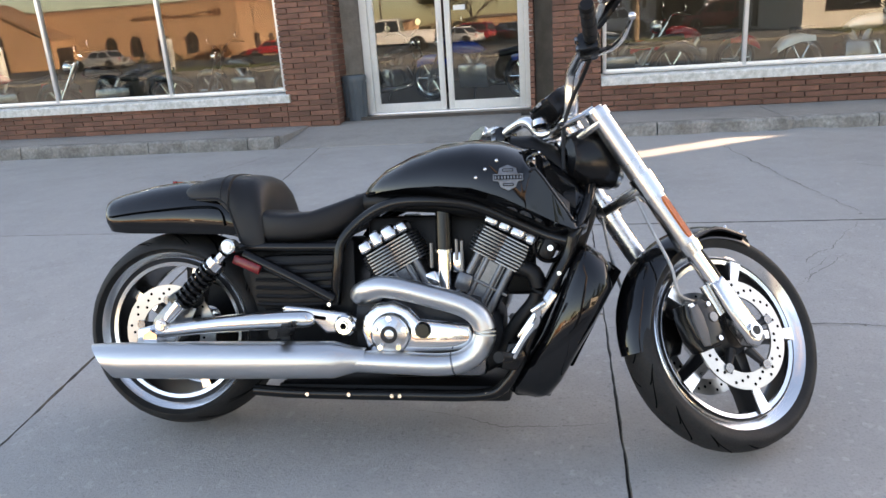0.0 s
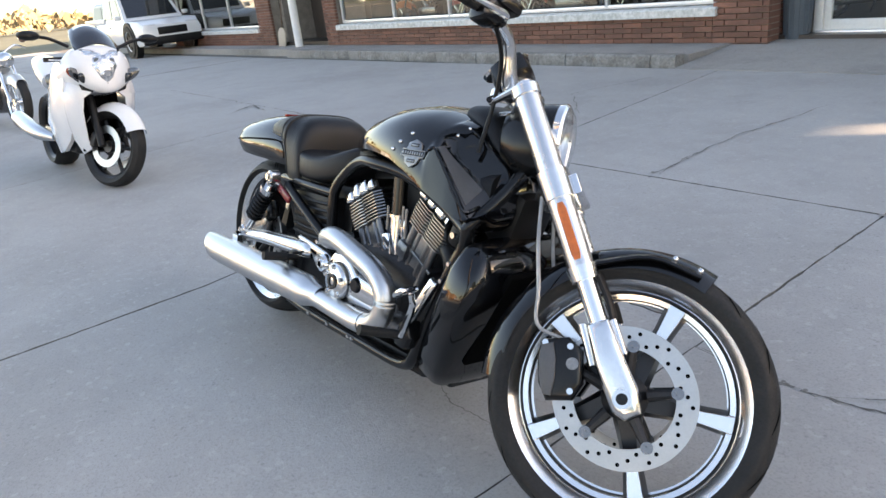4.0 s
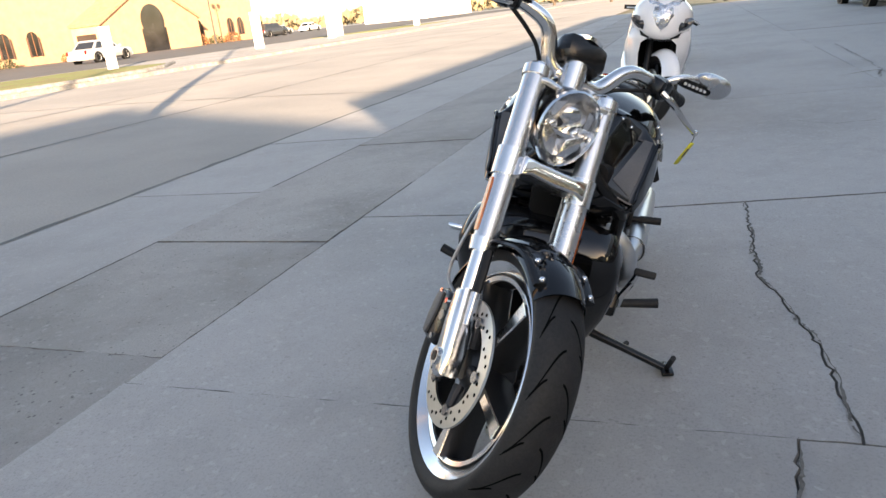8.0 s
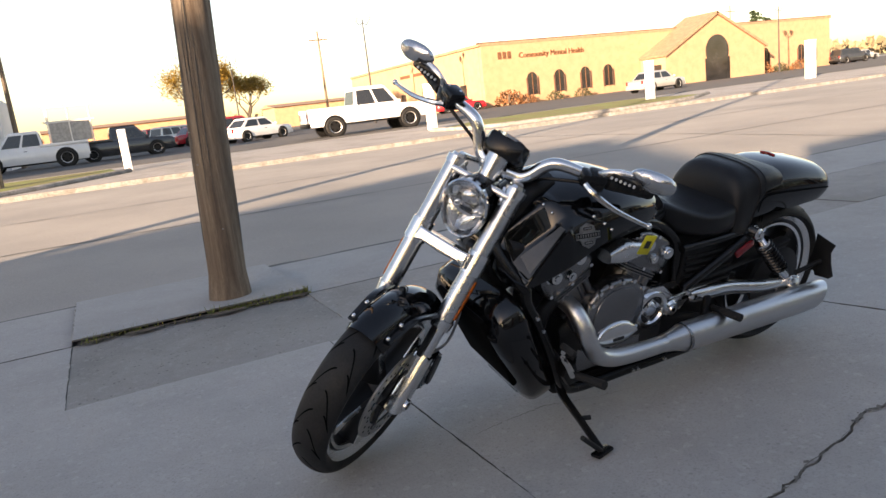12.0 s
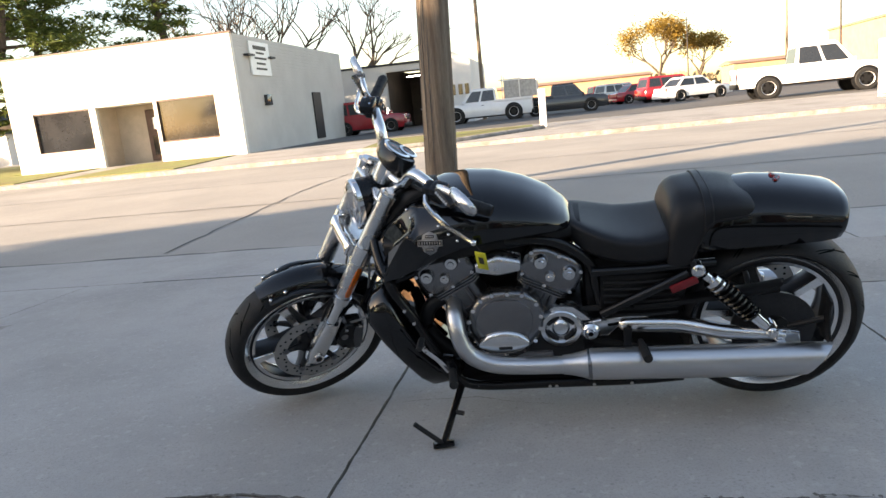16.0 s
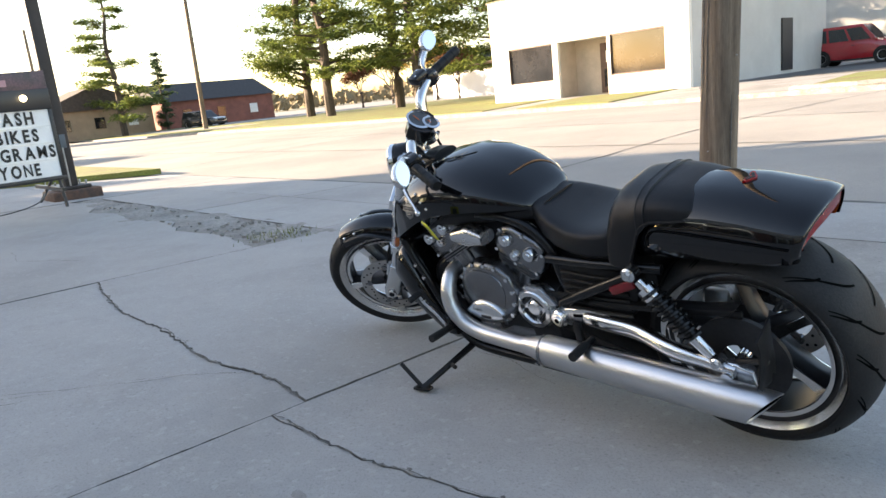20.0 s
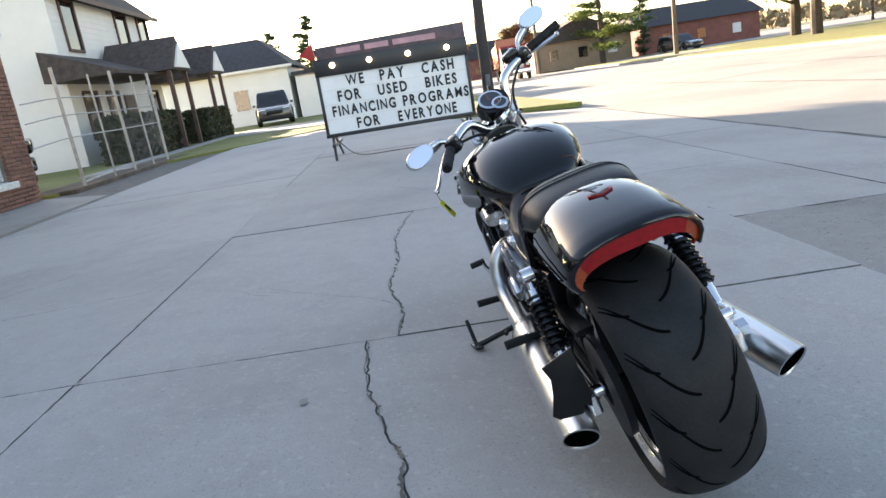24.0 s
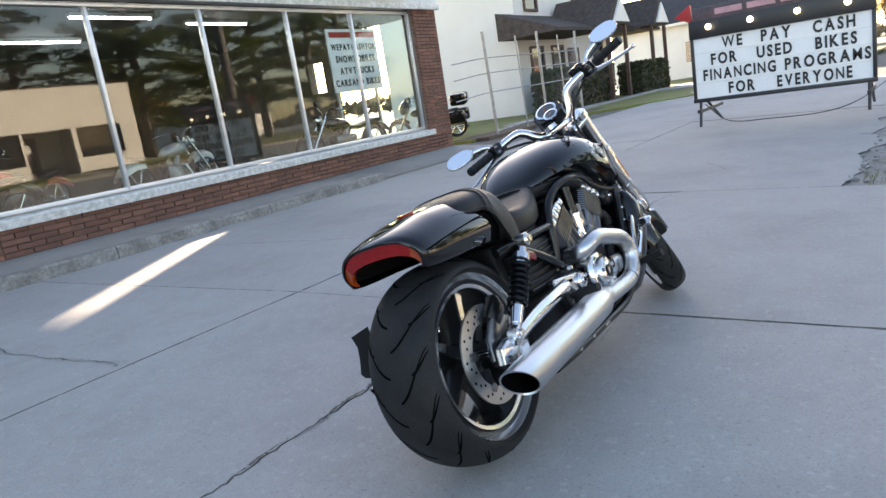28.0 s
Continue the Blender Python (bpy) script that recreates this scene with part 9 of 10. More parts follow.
def vehicle(m, L, W, H, paint, label, shape="sedan", category="car", lift=0.0, name="car"):
    """A parked vehicle heading +x: body, glasshouse, windows, lamps and wheels."""
    v = thing(name, m, label, category, "parked vehicles")
    r = .34 if shape in ("sedan",) else .38
    if lift:
        r = .46
    z0, belt = .22 + lift, H * .60 if shape in ("sedan", "hatch") else H * .56
    if shape == "pickup":
        belt = H * .57
    def sec(x, zb, zt, w):
        return [(x, -w, zb + .08), (x, -w * .96, zb), (x, w * .96, zb), (x, w, zb + .08), (x, w, zt - .12), (x, w * .93, zt), (x, -w * .93, zt), (x, -w, zt - .12)]
    w = W / 2
    hood = belt * .96 if shape in ("sedan", "hatch") else belt
    rows = [sec(-L / 2, z0 + .12, belt * .9, w * .86), sec(-L / 2 + .12, z0 + .02, belt, w * .96), sec(-L * .2, z0, belt, w), sec(L * .18, z0, belt, w), sec(L * .24, z0, hood, w), sec(L / 2 - .3, z0, hood * .93 + .02, w * .97), sec(L / 2 - .03, z0 + .05, hood * .82, w * .9), sec(L / 2, z0 + .15, hood * .7, w * .84)]
    body = part("body", loft(bmn(), rows), paint, v, "", 45)
    if shape == "sedan":
        cab = [(-L * .36, -L * .22), (L * .22, L * .06)]
    elif shape in ("suv", "van", "hatch"):
        cab = [(-L * .47, -L * .42), (L * .26, L * .10)]
    else:
        cab = [(-L * .13, -L * .10), (L * .25, L * .13)]
    (xb0, xt0), (xb1, xt1) = cab
    wt = w * .78
    base = [(xb0, -w * .93, belt - .02), (xb1, -w * .93, belt - .02), (xb1, w * .93, belt - .02), (xb0, w * .93, belt - .02)]
    mid = [(xt0 - .05, -wt * 1.02, H - .07), (xt1 + .05, -wt * 1.02, H - .07), (xt1 + .05, wt * 1.02, H - .07), (xt0 - .05, wt * 1.02, H - .07)]
    top = [(xt0 + .05, -wt * .92, H), (xt1 - .05, -wt * .92, H), (xt1 - .05, wt * .92, H), (xt0 + .05, wt * .92, H)]
    cabp = part("cab", loft(bmn(), [base, mid, top]), paint, body, "", 30)
    B, T = [Vector(p) for p in base], [Vector(p) for p in mid]
    def pane(nm, i, j, a0, a1, b0=.14, b1=.90):
        def at(u, f):
            return (B[i].lerp(B[j], u)).lerp(T[i].lerp(T[j], u), f)
        q = [at(a0, b0), at(a1, b0), at(a1, b1), at(a0, b1)]
        n = (q[1] - q[0]).cross(q[3] - q[0]).normalized()
        if n.dot(q[0] - Vector((0, 0, (belt + H) / 2))) < 0:
            n = -n
        bm = bmn()
        loft(bm, [[tuple(p - n * .02) for p in q], [tuple(p + n * .012) for p in q]])
        part(nm, bm, M_car_glass, cabp, "", 0)
    pane("windscreen", 1, 2, .06, .94)
    pane("rear_window", 3, 0, .08, .92)
    cuts = [(.06, .47), (.53, .92)] if shape in ("sedan", "pickup") else [(.04, .30), (.34, .62), (.66, .93)]
    for a0, a1 in cuts:
        pane("side_window", 0, 1, a0, a1)
        pane("side_window", 2, 3, 1 - a1, 1 - a0)
    if shape == "pickup":
        part("bed", box(bmn(), (L * .36, W * .80, .30), (-L * .30, 0, belt - .06)), M_plastic, body)
        for sgn in (-1, 1):
            part("bed_side", box(bmn(), (L * .40, .1, .16), (-L * .30, sgn * w * .92, belt + .05), bevel=.02), paint, body)
        part("tailgate", box(bmn(), (.08, W * .9, .42), (-L / 2 + .05, 0, belt - .1), bevel=.02), paint, body)
    for sgn in (-1, 1):
        part("head_lamp", box(bmn(), (.14, .36, .16), (L / 2 - .10, sgn * w * .66, hood * .78), bevel=.03), M_lamp_white, body)
        part("tail_lamp", box(bmn(), (.10, .16, .26), (-L / 2 + .04, sgn * w * .78, belt * .82), bevel=.02), M_red_lens, body)
        part("mirror", box(bmn(), (.12, .18, .13), (xb1 - .12, sgn * (w + .06), belt + .1), bevel=.03), paint, body)
        part("door_handle", box(bmn(), (.16, .03, .03), (L * .02, sgn * (w + .005), belt - .14), bevel=.008), M_plastic, body)
        part("sill", box(bmn(), (L * .5, .06, .1), (0, sgn * w * .97, z0 + .04), bevel=.02), M_plastic, body)
        for x in (L * .31, -L * .30):
            part("wheel_arch", rod(bmn(), (x, sgn * (w * .80), r), (x, sgn * (w + .008), r), r * 1.14, seg=24), M_plastic, body)
            car_wheel(v, x, sgn * (w - .08), r, .24, sgn)
    part("grille", box(bmn(), (.06, W * .45, .2), (L / 2 - .01, 0, hood * .66), bevel=.02), M_plastic, body)
    part("bumper", box(bmn(), (.16, W * .92, .22), (L / 2 - .04, 0, z0 + .12), bevel=.04), M_plastic if shape != "sedan" else paint, body)
    part("bumper", box(bmn(), (.16, W * .92, .22), (-L / 2 + .04, 0, z0 + .12), bevel=.04), M_plastic if shape != "sedan" else paint, body)
    return v


ZP = 0.165
vehicle(pose(-10.9, -27.9, ZP - .02, 0, 0, 176), 6.0, 2.0, 2.12, M_white_paint, "lifted white crew-cab pickup truck", "pickup", "pickup truck", .28, "pickup_truck")
vehicle(pose(10.8, -36.9, ZP, 0, 0, 180), 4.6, 1.85, 1.95, M_red_paint, "red estate car parked by the grey wall", "van")
vehicle(pose(3.9, -38.2, ZP, 0, 0, 0), 5.6, 2.0, 1.95, M_white_paint, "white work pickup with ladder racks", "pickup", "pickup truck", .05, "pickup_truck")
vehicle(pose(-.6, -39.6, ZP, 0, 0, 182), 5.4, 1.9, 1.75, M_dark_paint, "dark pickup truck parked beyond the rack truck", "pickup", "pickup truck", 0, "pickup_truck")
# racks and glass crates on the work truck
rk = thing("ladder_rack", pose(2.4, -38.2, ZP), "tall white pipe rack loaded on the work truck", "rack")
for dx in (-1.6, -.6, .4):
    for dy in (-.9, .9):
        part("upright", rod(bmn(), (dx, dy, 1.1), (dx, dy, 3.1), .03, seg=8), M_white_trim, rk)
for dy in (-.9, .9):
    for z in (2.3, 3.1):
        part("rail", rod(bmn(), (-1.8, dy, z), (.6, dy, z), .03, seg=8), M_white_trim, rk)
part("glass_crate", box(bmn(), (1.9, .9, 1.0), (-.6, 0, 1.75)), M_galv, rk)
PAINTS = {"r": (M_red_paint, "red"), "w": (M_white_paint, "white"), "s": (M_silver_paint, "silver"), "d": (M_dark_paint, "dark")}
def parked(x, y, rz, c, shape, L=4.6, H=1.45):
    p, n = PAINTS[c]
    vehicle(pose(x, y, ZP, 0, 0, rz), L, 1.82, H, p, "%s %s parked in the sunlit car park" % (n, {"sedan": "saloon car", "suv": "off-road car", "van": "people carrier", "pickup": "pickup truck"}[shape]), shape)


for a in ((-8.6, -42.0, 205, "w", "sedan"), (-8.2, -47.5, 200, "r", "suv", 4.8, 1.75), (-6.6, -52.5, 200, "r", "sedan"), (-5.6, -58.0, 210, "s", "suv", 4.6, 1.7), (-3.8, -63.0, 200, "r", "pickup", 5.2, 1.7),
          (-29.5, -53.0, 170, "r", "sedan"), (-37.0, -36.0, 186, "s", "sedan"), (-84.0, -52.0, 170, "d", "suv", 4.8, 1.75), (-92.0, -58.0, 175, "r", "sedan"), (-99.0, -60.0, 175, "s", "sedan"), (-80.0, -64.0, 175, "d", "sedan"), (-112.0, -62.0, 175, "w", "sedan"), (-105.0, -70.0, 175, "r", "suv", 4.8, 1.7)):
    parked(*a)
vehicle(pose(38.5, 9.4, 0.02, 0, 0, 190), 5.3, 1.95, 1.85, M_dark_paint, "dark pickup truck on the house's drive", "pickup", "pickup truck", .05, "pickup_truck")
vehicle(pose(68.5, -27.0, 0.05, 0, 0, 200), 4.8, 1.9, 1.7, M_dark_paint, "dark car by the brick house", "suv")
vehicle(pose(95.0, -45.0, 0.1, 0, 0, 250), 4.6, 1.8, 1.5, M_silver_paint, "silver car far behind the lawn", "sedan")
vehicle(pose(-22.7, 7.6, 0.02, 0, 0, 2), 5.4, 1.9, 1.8, M_white_paint, "white pickup truck parked at the shop's far end", "pickup", "pickup truck", .08, "pickup_truck")
vehicle(pose(-28.6, 9.2, 0.02, 0, 0, 8), 4.8, 1.9, 1.75, M_dark_paint, "dark grey estate car beyond the shop", "suv")
vehicle(pose(-46.0, 4.5, 0.02, 0, 0, 10), 5.0, 1.9, 1.75, M_orange_paint, "orange-red car far down the lot", "suv")

# red tipper lorry coming along the street, far off
lor = thing("dump_truck", pose(60.0, -8.4, -0.03, 0, 0, 176), "red tipper lorry with a chrome grille on the street", "lorry")
part("bonnet", loft(bmn(), [[(x, -w, z0), (x, w, z0), (x, w * .95, z1), (x, -w * .95, z1)] for x, w, z0, z1 in ((1.4, 1.0, .9, 2.05), (3.3, .85, .9, 1.9), (3.5, .75, .95, 1.75))]), M_red_paint, lor)
cb = part("cab", loft(bmn(), [[(x, -w, .9), (x, w, .9), (x, w * .92, z1), (x, -w * .92, z1)] for x, w, z1 in ((-.3, 1.15, 2.9), (.9, 1.15, 2.95), (1.5, 1.1, 2.1))]), M_red_paint, lor)
part("windscreen", box(bmn(), (.06, 1.9, .8), (1.27, 0, 2.45), (0, -32, 0)), M_car_glass, cb)
part("grille", box(bmn(), (.08, 1.1, .85), (3.52, 0, 1.4), bevel=.03), M_chrome, lor)
part("bumper", box(bmn(), (.2, 2.3, .35), (3.6, 0, .72), bevel=.04), M_chrome, lor)
part("tipper_body", loft(bmn(), [[(x, -1.25, 1.2), (x, 1.25, 1.2), (x, 1.3, z), (x, -1.3, z)] for x, z in ((-6.0, 3.0), (-.6, 3.2), (-.4, 3.6))]), M_red_paint, lor)
for sgn in (-1, 1):
    part("head_lamp", box(bmn(), (.1, .3, .22), (3.42, sgn * .88, 1.25), bevel=.03), M_lamp_white, lor)
    part("mudguard", tube(bmn(), [(1.9, sgn * 1.0, 1.0), (2.4, sgn * 1.05, 1.25), (2.9, sgn * 1.0, 1.0)], .18, 8), M_red_paint, lor)
    for x in (2.4, -3.6, -4.9):
        car_wheel(lor, x, sgn * 1.0, .52, .3, sgn)

# ---- other motorcycles ----
def simple_wheel(parent, c, m, r, w, rim=M_rim_dark):
    mm = m @ Matrix.Translation(c)
    t = part("wheel", lathe(bmn(), [(r * .78, -w * .4), (r * .9, -w / 2), (r * .985, -w * .3), (r, 0), (r * .985, w * .3), (r * .9, w / 2), (r * .78, w * .4)], 40, mm, closed=True), M_rubber, parent)
    part("rim", lathe(bmn(), [(r * .79, -w * .42), (r * .72, -w * .3), (r * .7, 0), (r * .72, w * .3), (r * .79, w * .42)], 40, mm, closed=True), rim, t)
    for k in range(6):
        a = 2 * math.pi * k / 6
        part("spoke", rod(bmn(), mm @ Vector((.03 * math.cos(a), 0, .03 * math.sin(a))), mm @ Vector((r * .72 * math.cos(a), 0, r * .72 * math.sin(a))), .013, .016, 8), rim, t)
    part("hub", rod(bmn(), mm @ Vector((0, -w * .5, 0)), mm @ Vector((0, w * .5, 0)), .045, seg=16), rim, t)
    return t


def sport_bike(m, steer=24.0):
    b = thing("sport_motorcycle", m, "white full-fairing sport motorcycle on its side stand", "motorcycle")
    pa = Vector((1.53, 0, 0))
    ax = Vector((-math.sin(radians(24)), 0, math.cos(radians(24))))
    ST = Matrix.Translation(pa) @ Matrix.Rotation(radians(steer), 4, ax) @ Matrix.Translation(-pa)
    simple_wheel(b, Vector((0, 0, .32)), I4, .32, .19)
    w = simple_wheel(b, Vector((1.48, 0, .30)), ST, .30, .12)
    for y in (-.07, .07):
        part("brake_disc", lathe(bmn(), [(.10, y - .003), (.10, y + .003), (.155, y + .003), (.155, y - .003)], 40, ST @ Matrix.Translation((1.48, 0, .30)), closed=True), M_disc, w)
    for y in (-.105, .105):
        f = part("fork_leg", rod(bmn(), ST @ Vector((1.48, y, .30)), ST @ Vector((1.22, y, .86)), .026, .03), M_plastic, b)
        part("brake_caliper", box(bmn(), (.06, .05, .11), (1.39, y * .95, .34), (0, 20, 0), bevel=.015, m=ST), M_engine_dark, f)
    rings = []
    for k in range(14):
        a = radians(28 + 120 * k / 13)
        ring = []
        for t in (0, 1):
            arc = [(1.48 + (.335 - t * .006 - .07 * u * u) * math.cos(a), .085 * u, .30 + (.335 - t * .006 - .07 * u * u) * math.sin(a)) for u in [-1 + 2 * j / 10 for j in range(11)]]
            ring += arc if t == 0 else arc[::-1]
        rings.append(ring)
    part("front_fender", loft(bmn(), rings, True, ST), M_white_fairing, b, "bulbous white front fender", 50)
    # nose, in three swelling sections
    nose = [(1.60, .80, .735, .03), (1.585, .88, .715, .085), (1.55, .97, .70, .14), (1.48, 1.03, .695, .20), (1.38, 1.04, .68, .240), (1.25, .98, .66, .250), (1.12, .90, .64, .22)]
    n_ = part("nose_fairing", loft(bmn(), [oval(x, zt, zb, ww, 2.3, 32) for x, zt, zb, ww in nose]), M_white_fairing, b, "white nose fairing", 60)
    lens = [(0, .946), (.050, .968), (.100, .972), (.096, .935), (.072, .875), (.034, .805), (0, .778), (-.034, .805), (-.072, .875), (-.096, .935), (-.100, .972), (-.050, .968)]
    face = lambda y, z, out: (1.592 - .26 * abs(y) - max(0, z - .86) * .48 - 1.1 * y * y + out, y, z)
    part("lamp_surround", loft(bmn(), [[face(y * 1.34, .885 + (z - .875) * 1.22, o) for y, z in lens] for o in (-.03, .010)]), M_plastic, n_)
    part("head_lamp", loft(bmn(), [[face(y * q * 1.24, .885 + (z - .875) * q * 1.13, o) for y, z in lens] for q, o in ((1.0, -.02), (1.0, .014), (.90, .022), (.6, .027))]), M_headlens_glints, n_, "stacked clear headlamps", 50)
    rows_ = []
    for y, z, yo, zo in ((-.105, .28, -.14, .24), (-.125, .36, -.190, .34), (-.138, .46, -.225, .46), (-.150, .57, -.245, .58), (-.142, .665, -.250, .69), (-.090, .705, -.225, .77), (0, .715, 0, .80), (.090, .705, .225, .77), (.142, .665, .250, .69), (.150, .57, .245, .58), (.138, .46, .225, .46), (.125, .36, .190, .34), (.105, .28, .14, .24)):
        xi = 1.52 - .10 * (.66 - z) / .4 - 1.6 * y * y
        rows_.append([(xi, y, z), (xi + .006, y * 1.06, z + .008), (xi - .10, yo, zo), (xi - .16, yo * .96, zo), (xi - .03, y, z)])
    part("mouth_cowl", loft(bmn(), rows_), M_white_fairing, b, "white cowl round the dark air mouth", 60)
    part("mouth_back", box(bmn(), (.02, .30, .42), (1.30, 0, .47), (0, -10, 0)), M_groove, b)
    for y, z, r in ((0, .84, .026), (-.05, .925, .024), (.05, .925, .024)):
        part("lamp_bowl", rod(bmn(), face(y, z, .0), face(y, z, .026), r, r * .8, 18), M_chrome, n_)
    for sgn in (-1, 1):
        part("air_intake", loft(bmn(), [[(1.56 - .5 * abs(y), sgn * y, z) for y, z in ((.07, .735), (.15, .80), (.17, .77), (.15, .72), (.09, .70))], [(1.575 - .5 * abs(y), sgn * y, z) for y, z in ((.07, .73), (.15, .79), (.165, .77), (.15, .725), (.09, .705))]]), M_plastic, n_)
        for nm, (x, y, z), (a, b_, c), mt in (("indicator", (1.470, .196, .838), (.024, .060, .032), M_orange_lens), ("dark_lens", (1.522, .138, .802), (.026, .056, .034), M_car_glass), ("lens_rim", (1.494, .166, .818), (.014, .110, .042), M_engine_grey)):
            bm = bmn()
            bmesh.ops.create_uvsphere(bm, u_segments=18, v_segments=10, radius=1.0, matrix=pose(x, sgn * y, z, sgn * 26, 0, -sgn * 40) @ Matrix.Diagonal((a, b_, c, 1)))
            part(nm, bm, mt, n_)
        part("side_fairing", loft(bmn(), [[(x, sgn * y0, zt), (x, sgn * y1, (zt + zb) / 2), (x, sgn * y0 * .85, zb), (x, sgn * (y0 * .85 - .03), zb), (x, sgn * (y1 - .03), (zt + zb) / 2), (x, sgn * (y0 - .03), zt)] for x, y0, y1, zt, zb in ((1.36, .22, .25, .90, .52), (1.22, .24, .275, .88, .34), (1.02, .24, .27, .80, .24), (.80, .22, .25, .70, .20), (.58, .16, .19, .60, .22))]), M_white_fairing, b, "white side fairing", 50)
        part("mirror_stem", tube(bmn(), [(1.36, sgn * .17, 1.02), (1.34, sgn * .28, 1.07), (1.32, sgn * .36, 1.085)], .012, 8), M_plastic, b)
        part("mirror", loft(bmn(), [[(1.32 + dx, sgn * (.41 + .075 * f * math.cos(a)), 1.09 + .035 * f * math.sin(a)) for a in [2 * math.pi * k / 18 for k in range(18)]] for dx, f in ((.05, .3), (.03, .85), (0, 1.0), (-.02, .95))]), M_plastic, b)
        part("grip", rod(bmn(), ST @ Vector((1.17, sgn * .20, .90)), ST @ Vector((1.12, sgn * .34, .87)), .017), M_rubber, b)
        part("lever", tube(bmn(), [ST @ Vector((1.21, sgn * .19, .90)), ST @ Vector((1.22, sgn * .26, .885)), ST @ Vector((1.18, sgn * .34, .87))], .006, 6), M_alu, b)
        part("muffler", tube(bmn(), [(.55, sgn * .16, .30), (.25, sgn * .24, .34), (-.25, sgn * .26, .42)], [.03, .06, .068, .06], 16), M_satin, b)
    part("windscreen", loft(bmn(), [[(x, y, z - 1.1 * y * y * 3) for y in [-w_ + 2 * w_ * j / 10 for j in range(11)]] + [(x - .008, y, z - .008 - 1.1 * y * y * 3) for y in [w_ - 2 * w_ * j / 10 for j in range(11)]] for x, w_, z in ((1.47, .15, 1.05), (1.38, .155, 1.12), (1.28, .14, 1.17), (1.20, .12, 1.185))]), M_screen, b, "smoked screen", 60)
    part("engine", box(bmn(), (.5, .3, .42), (.82, 0, .42), bevel=.04), M_engine_dark, b)
    part("radiator", box(bmn(), (.05, .36, .3), (1.18, 0, .50), (0, -12, 0)), M_plastic, b)
    part("tank", loft(bmn(), [oval(x, zt, zb, ww, 2.5, 24) for x, zt, zb, ww in ((.55, .80, .70, .10), (.65, .90, .68, .16), (.85, .96, .68, .18), (1.02, .95, .70, .17), (1.14, .88, .72, .12))]), M_white_fairing, b, "white fuel tank", 60)
    part("seat", loft(bmn(), [oval(x, zt, zb, ww, 3, 20) for x, zt, zb, ww in ((.20, .82, .74, .10), (.35, .80, .70, .13), (.5, .80, .70, .12), (.60, .84, .72, .09))]), M_leather, b)
    part("tail", loft(bmn(), [oval(x, zt, zb, ww, 2.5, 20) for x, zt, zb, ww in ((-.36, .92, .86, .05), (-.2, .96, .80, .11), (.05, .92, .70, .14), (.25, .82, .66, .14))]), M_white_fairing, b, "humped white tail", 60)
    part("swing_arm", box(bmn(), (.55, .24, .06), (.28, 0, .34), (0, -4, 0), bevel=.015), M_alu, b)
    part("side_stand", tube(bmn(), [(.72, .14, .22), (.70, .24, .10), (.68, .34, -.04)], .012, 8), M_plastic, b)
    return b


sport_bike(pose(-4.34 - 1.50, 1.86, gz(1.9) + .004, 0, 0, 3) @ pose(0, 0, 0, -9, 0, 0))


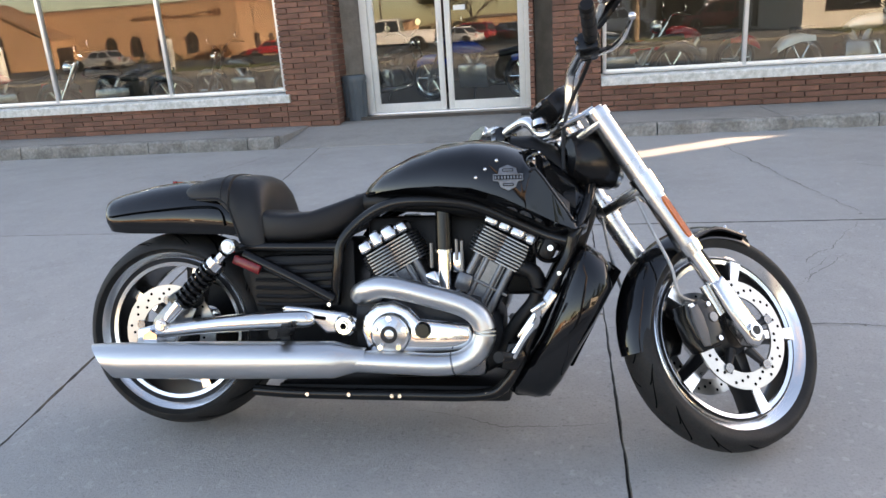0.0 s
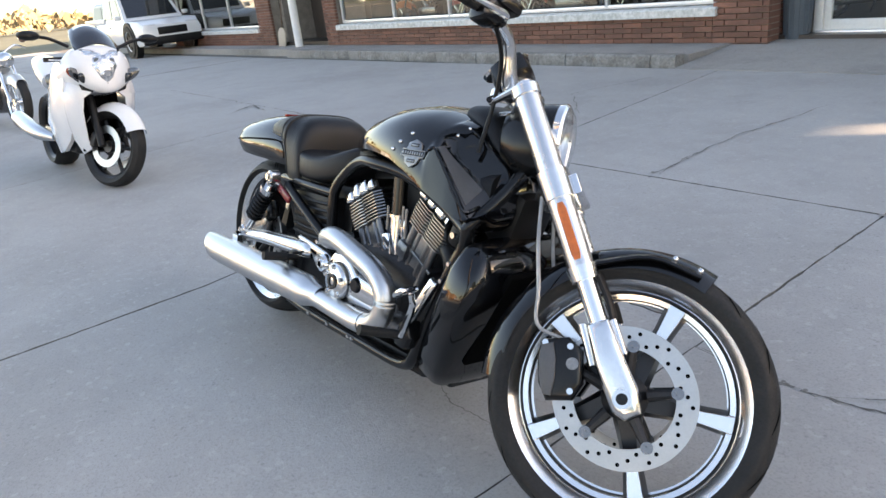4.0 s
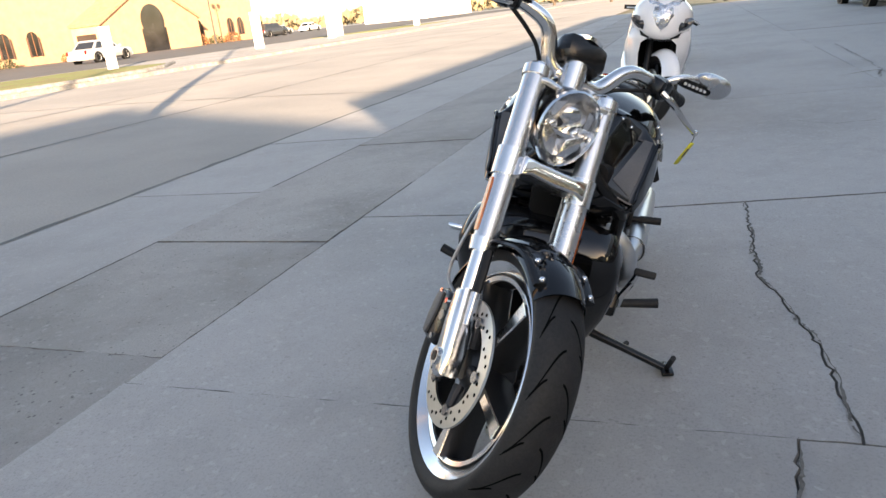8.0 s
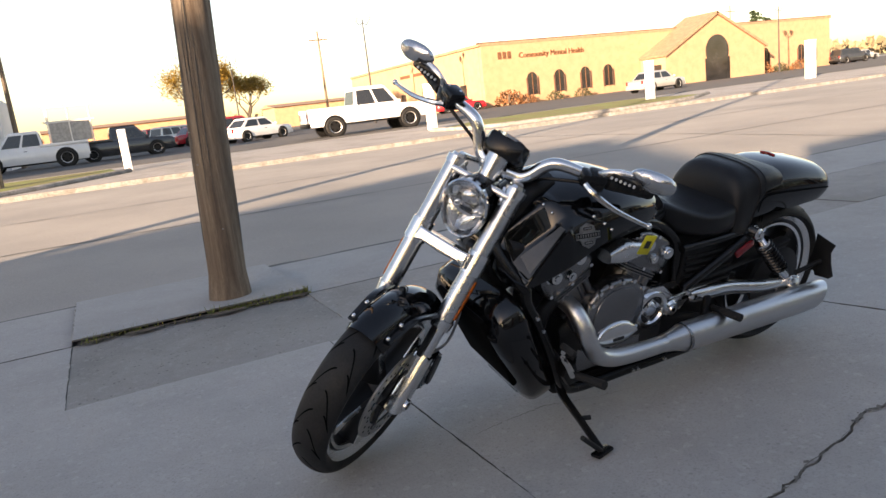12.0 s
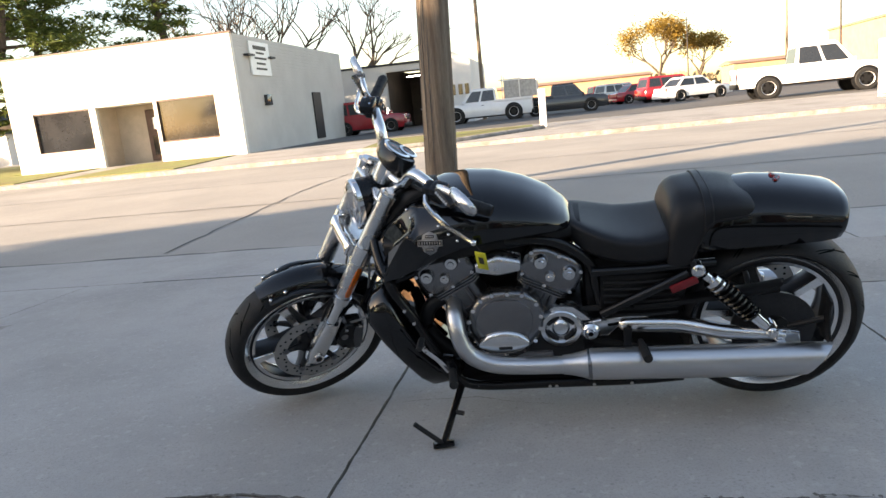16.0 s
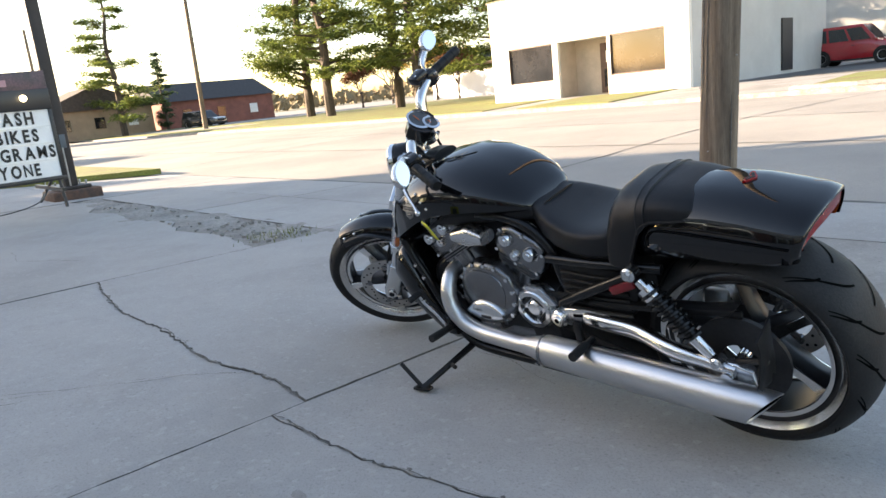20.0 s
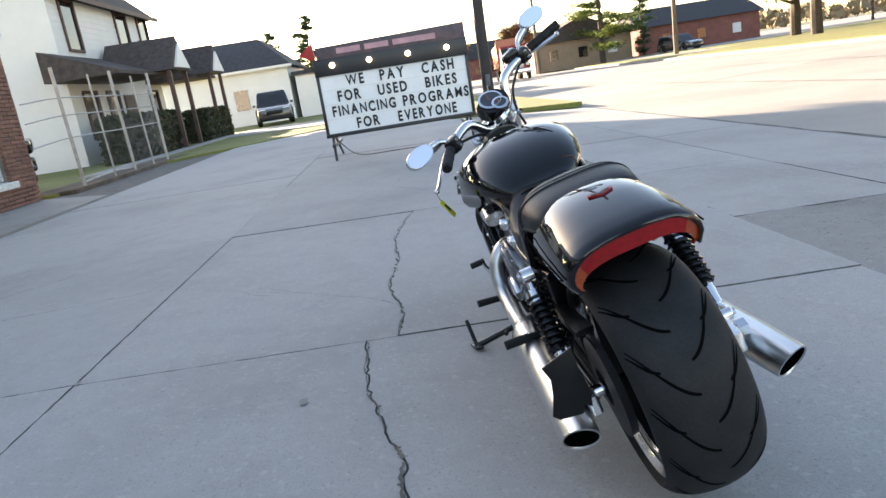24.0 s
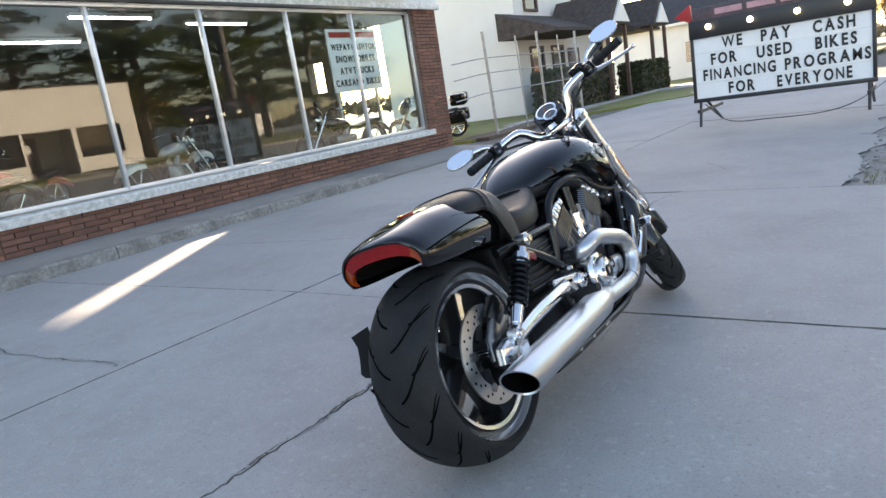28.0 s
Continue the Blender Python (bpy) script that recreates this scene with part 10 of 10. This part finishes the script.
def cruiser(m, paint, label, trunk=False):
    """A plainer motorcycle for the showroom and the background."""
    b = thing("motorcycle", m, label, "motorcycle", "other motorcycles")
    simple_wheel(b, Vector((0, 0, .32)), I4, .32, .15, M_polish)
    simple_wheel(b, Vector((1.55, 0, .33)), I4, .33, .11, M_polish)
    part("engine", box(bmn(), (.5, .28, .36), (.78, 0, .36), bevel=.05), M_engine_grey, b)
    for s in (-1, 1):
        part("cylinder", rod(bmn(), (.78 + s * .03, 0, .45), (.78 + s * .14, 0, .66), .075, seg=16), M_engine_grey, b)
        part("fork_leg", rod(bmn(), (1.55, s * .09, .33), (1.20, s * .09, .93), .024), M_chrome, b)
        part("handlebar", tube(bmn(), [(1.18, s * .04, .95), (1.15, s * .2, 1.05), (1.0, s * .38, 1.03)], .013, 8), M_chrome, b)
        part("mirror", rod(bmn(), (1.1, s * .33, 1.14), (1.08, s * .33, 1.14), .05, seg=16), M_chrome, b)
    part("tank", loft(bmn(), [oval(x, zt, zb, ww, 2.4, 24) for x, zt, zb, ww in ((.62, .74, .68, .06), (.75, .83, .66, .13), (.95, .87, .66, .155), (1.08, .86, .68, .13), (1.16, .80, .72, .05))]), paint, b, "", 60)
    part("seat", loft(bmn(), [oval(x, zt, zb, ww, 3, 20) for x, zt, zb, ww in ((-.12, .76, .68, .08), (.05, .76, .64, .13), (.22, .72, .62, .15), (.45, .68, .60, .15), (.64, .70, .62, .09))]), M_leather, b)
    part("rear_fender", shell(bmn(), [(-.36, .52, .44, .09), (-.25, .64, .5, .1), (-.05, .70, .56, .1), (.15, .68, .56, .1)]), paint, b)
    part("front_fender", shell(bmn(), [(1.25, .60, .5, .07), (1.4, .69, .56, .075), (1.6, .69, .56, .075), (1.75, .62, .5, .07)]), paint, b)
    bm = bmn()
    bmesh.ops.create_uvsphere(bm, u_segments=18, v_segments=12, radius=.1, matrix=pose(1.33, 0, .86))
    part("head_lamp", bm, M_chrome, b)
    part("exhaust", tube(bmn(), [(.9, -.16, .5), (.95, -.2, .28), (.7, -.2, .2), (.2, -.2, .2), (-.3, -.2, .22)], [.025, .025, .03, .045, .045], 12), M_chrome, b)
    if trunk:
        part("top_case", box(bmn(), (.42, .56, .30), (-.2, 0, .98), bevel=.06), M_paint, b)
        for s in (-1, 1):
            part("pannier", box(bmn(), (.6, .2, .32), (-.05, s * .30, .55), bevel=.05), M_paint, b)
        part("fairing", loft(bmn(), [oval(x, zt, zb, ww, 3, 20) for x, zt, zb, ww in ((1.2, 1.2, .9, .36), (1.32, 1.12, .78, .3), (1.42, 1.0, .8, .15))]), M_paint, b)
    part("side_stand", tube(bmn(), [(.75, .12, .2), (.74, .24, .0)], .012, 6), M_plastic, b)
    return b


ZS = .16
for x, y, rz, paint, lab in ((-5.9, 10.0, 200, M_paint, "black cruiser motorcycle in the showroom"), (-7.9, 10.1, 195, M_red_paint, "red cruiser motorcycle in the showroom"), (-4.2, 10.6, 165, M_dark_paint, "dark cruiser motorcycle in the showroom"),
                             (-2.9, 10.2, 60, M_dark_paint, "dark motorcycle just inside the door"), (-.5, 10.3, 160, M_blue_paint, "blue motorcycle just inside the door"), (1.5, 10.3, 190, M_dark_paint, "dark motorcycle behind the window"),
                             (3.1, 10.0, 15, M_silver_paint, "silver motorcycle behind the window"), (2.6, 11.6, 200, M_red_paint, "red motorcycle further in the showroom"), (8.0, 9.6, 170, M_paint, "black motorcycle by the side window"), (-10.0, 10.2, 190, M_orange_paint, "orange motorcycle in the showroom")):
    cruiser(pose(x, y, ZS, 0, 0, rz) @ pose(0, 0, 0, -6, 0, 0), paint, lab)
cruiser(pose(-10.75, 1.7, gz(1.9), 0, 0, 12) @ pose(0, 0, 0, -8, 0, 0), M_silver_paint, "chrome and silver cruiser parked behind the sport motorcycle")
cruiser(pose(12.9, 10.75, 0.045, 0, 0, 110) @ pose(0, 0, 0, -6, 0, 0), M_paint, "black touring motorcycle beside the shop's corner", True)


# ---- bricks of the shop front, last ----
def brick_mesh(name, lx, ly, lz):
    bm = box(bmn(), (lx, ly, lz), (0, 0, 0), bevel=0.004, seg=1)
    me = bpy.data.meshes.new(name)
    bm.to_mesh(me)
    bm.free()
    me.materials.append(M_brick)
    return me


COURSE, BL = 0.0655, 0.30
full = brick_mesh("brick", BL - 0.011, 0.06, COURSE - 0.011)
half_b = brick_mesh("brick", BL / 2 - 0.011, 0.06, COURSE - 0.011)
rnd = random.Random(21)


def lay(x0, x1, z0, rows, y, parent, single):
    """Courses of long thin bricks from x0 to x1; single ones as parts, the rest as one piece."""
    joined = bmn()
    for r in range(rows):
        z = z0 + (r + .5) * COURSE
        x = x0
        first = True
        while x < x1 - 0.04:
            ln = BL / 2 if (first and r % 2) else BL
            ln = min(ln, x1 - x)
            first = False
            yy = y + rnd.uniform(-.003, .003)
            if single and ln in (BL, BL / 2):
                ob = new("brick", full if ln == BL else half_b)
                ob.parent = parent
                ob.location = (x + ln / 2, yy, z)
            else:
                box(joined, (ln - .011, .06, COURSE - .011), (x + ln / 2, yy, z))
            x += ln
    if joined.verts:
        me_ob = link_mesh("brick_courses", joined, M_brick_isl, parent, "", 0)
        tagged(me_ob, "", "", "", "stuff")
    else:
        joined.free()


lay(0.46, 9.22, -0.02, 7, Y0 + 0.02, shop, True)
lay(-12.1, -3.46, -0.02, 7, Y0 + 0.02, shop, False)
lay(-22.3, -16.0, -0.02, 7, Y0 + 0.02, shop, False)
for xa, xb in PIERS:
    lay(xa, xb, 0.42 if xa > 8 else -0.02, 36 if xa > 8 else 43, Y0 + 0.015, shop, False)
# side faces: east end and the door reveals
bm = bmn()
for r in range(60):
    z = -0.02 + (r + .5) * COURSE
    for k in range(3):
        ya = Y0 + (0.0 if r % 2 else -.15) + k * .3
        if z < 3.75 and ya < 9.1:
            box(bm, (.05, .289, COURSE - .011), (9.215, max(ya, Y0) + .145, z))
        if z < 2.75:
            if k < 2:
                box(bm, (.05, .26, COURSE - .011), (-2.832, Y0 + .16 + k * .27, z))
                box(bm, (.05, .26, COURSE - .011), (-.345, Y0 + .16 + k * .27, z))
tagged(link_mesh("brick_courses", bm, M_brick_isl, shop, "", 0), "", "", "", "stuff")
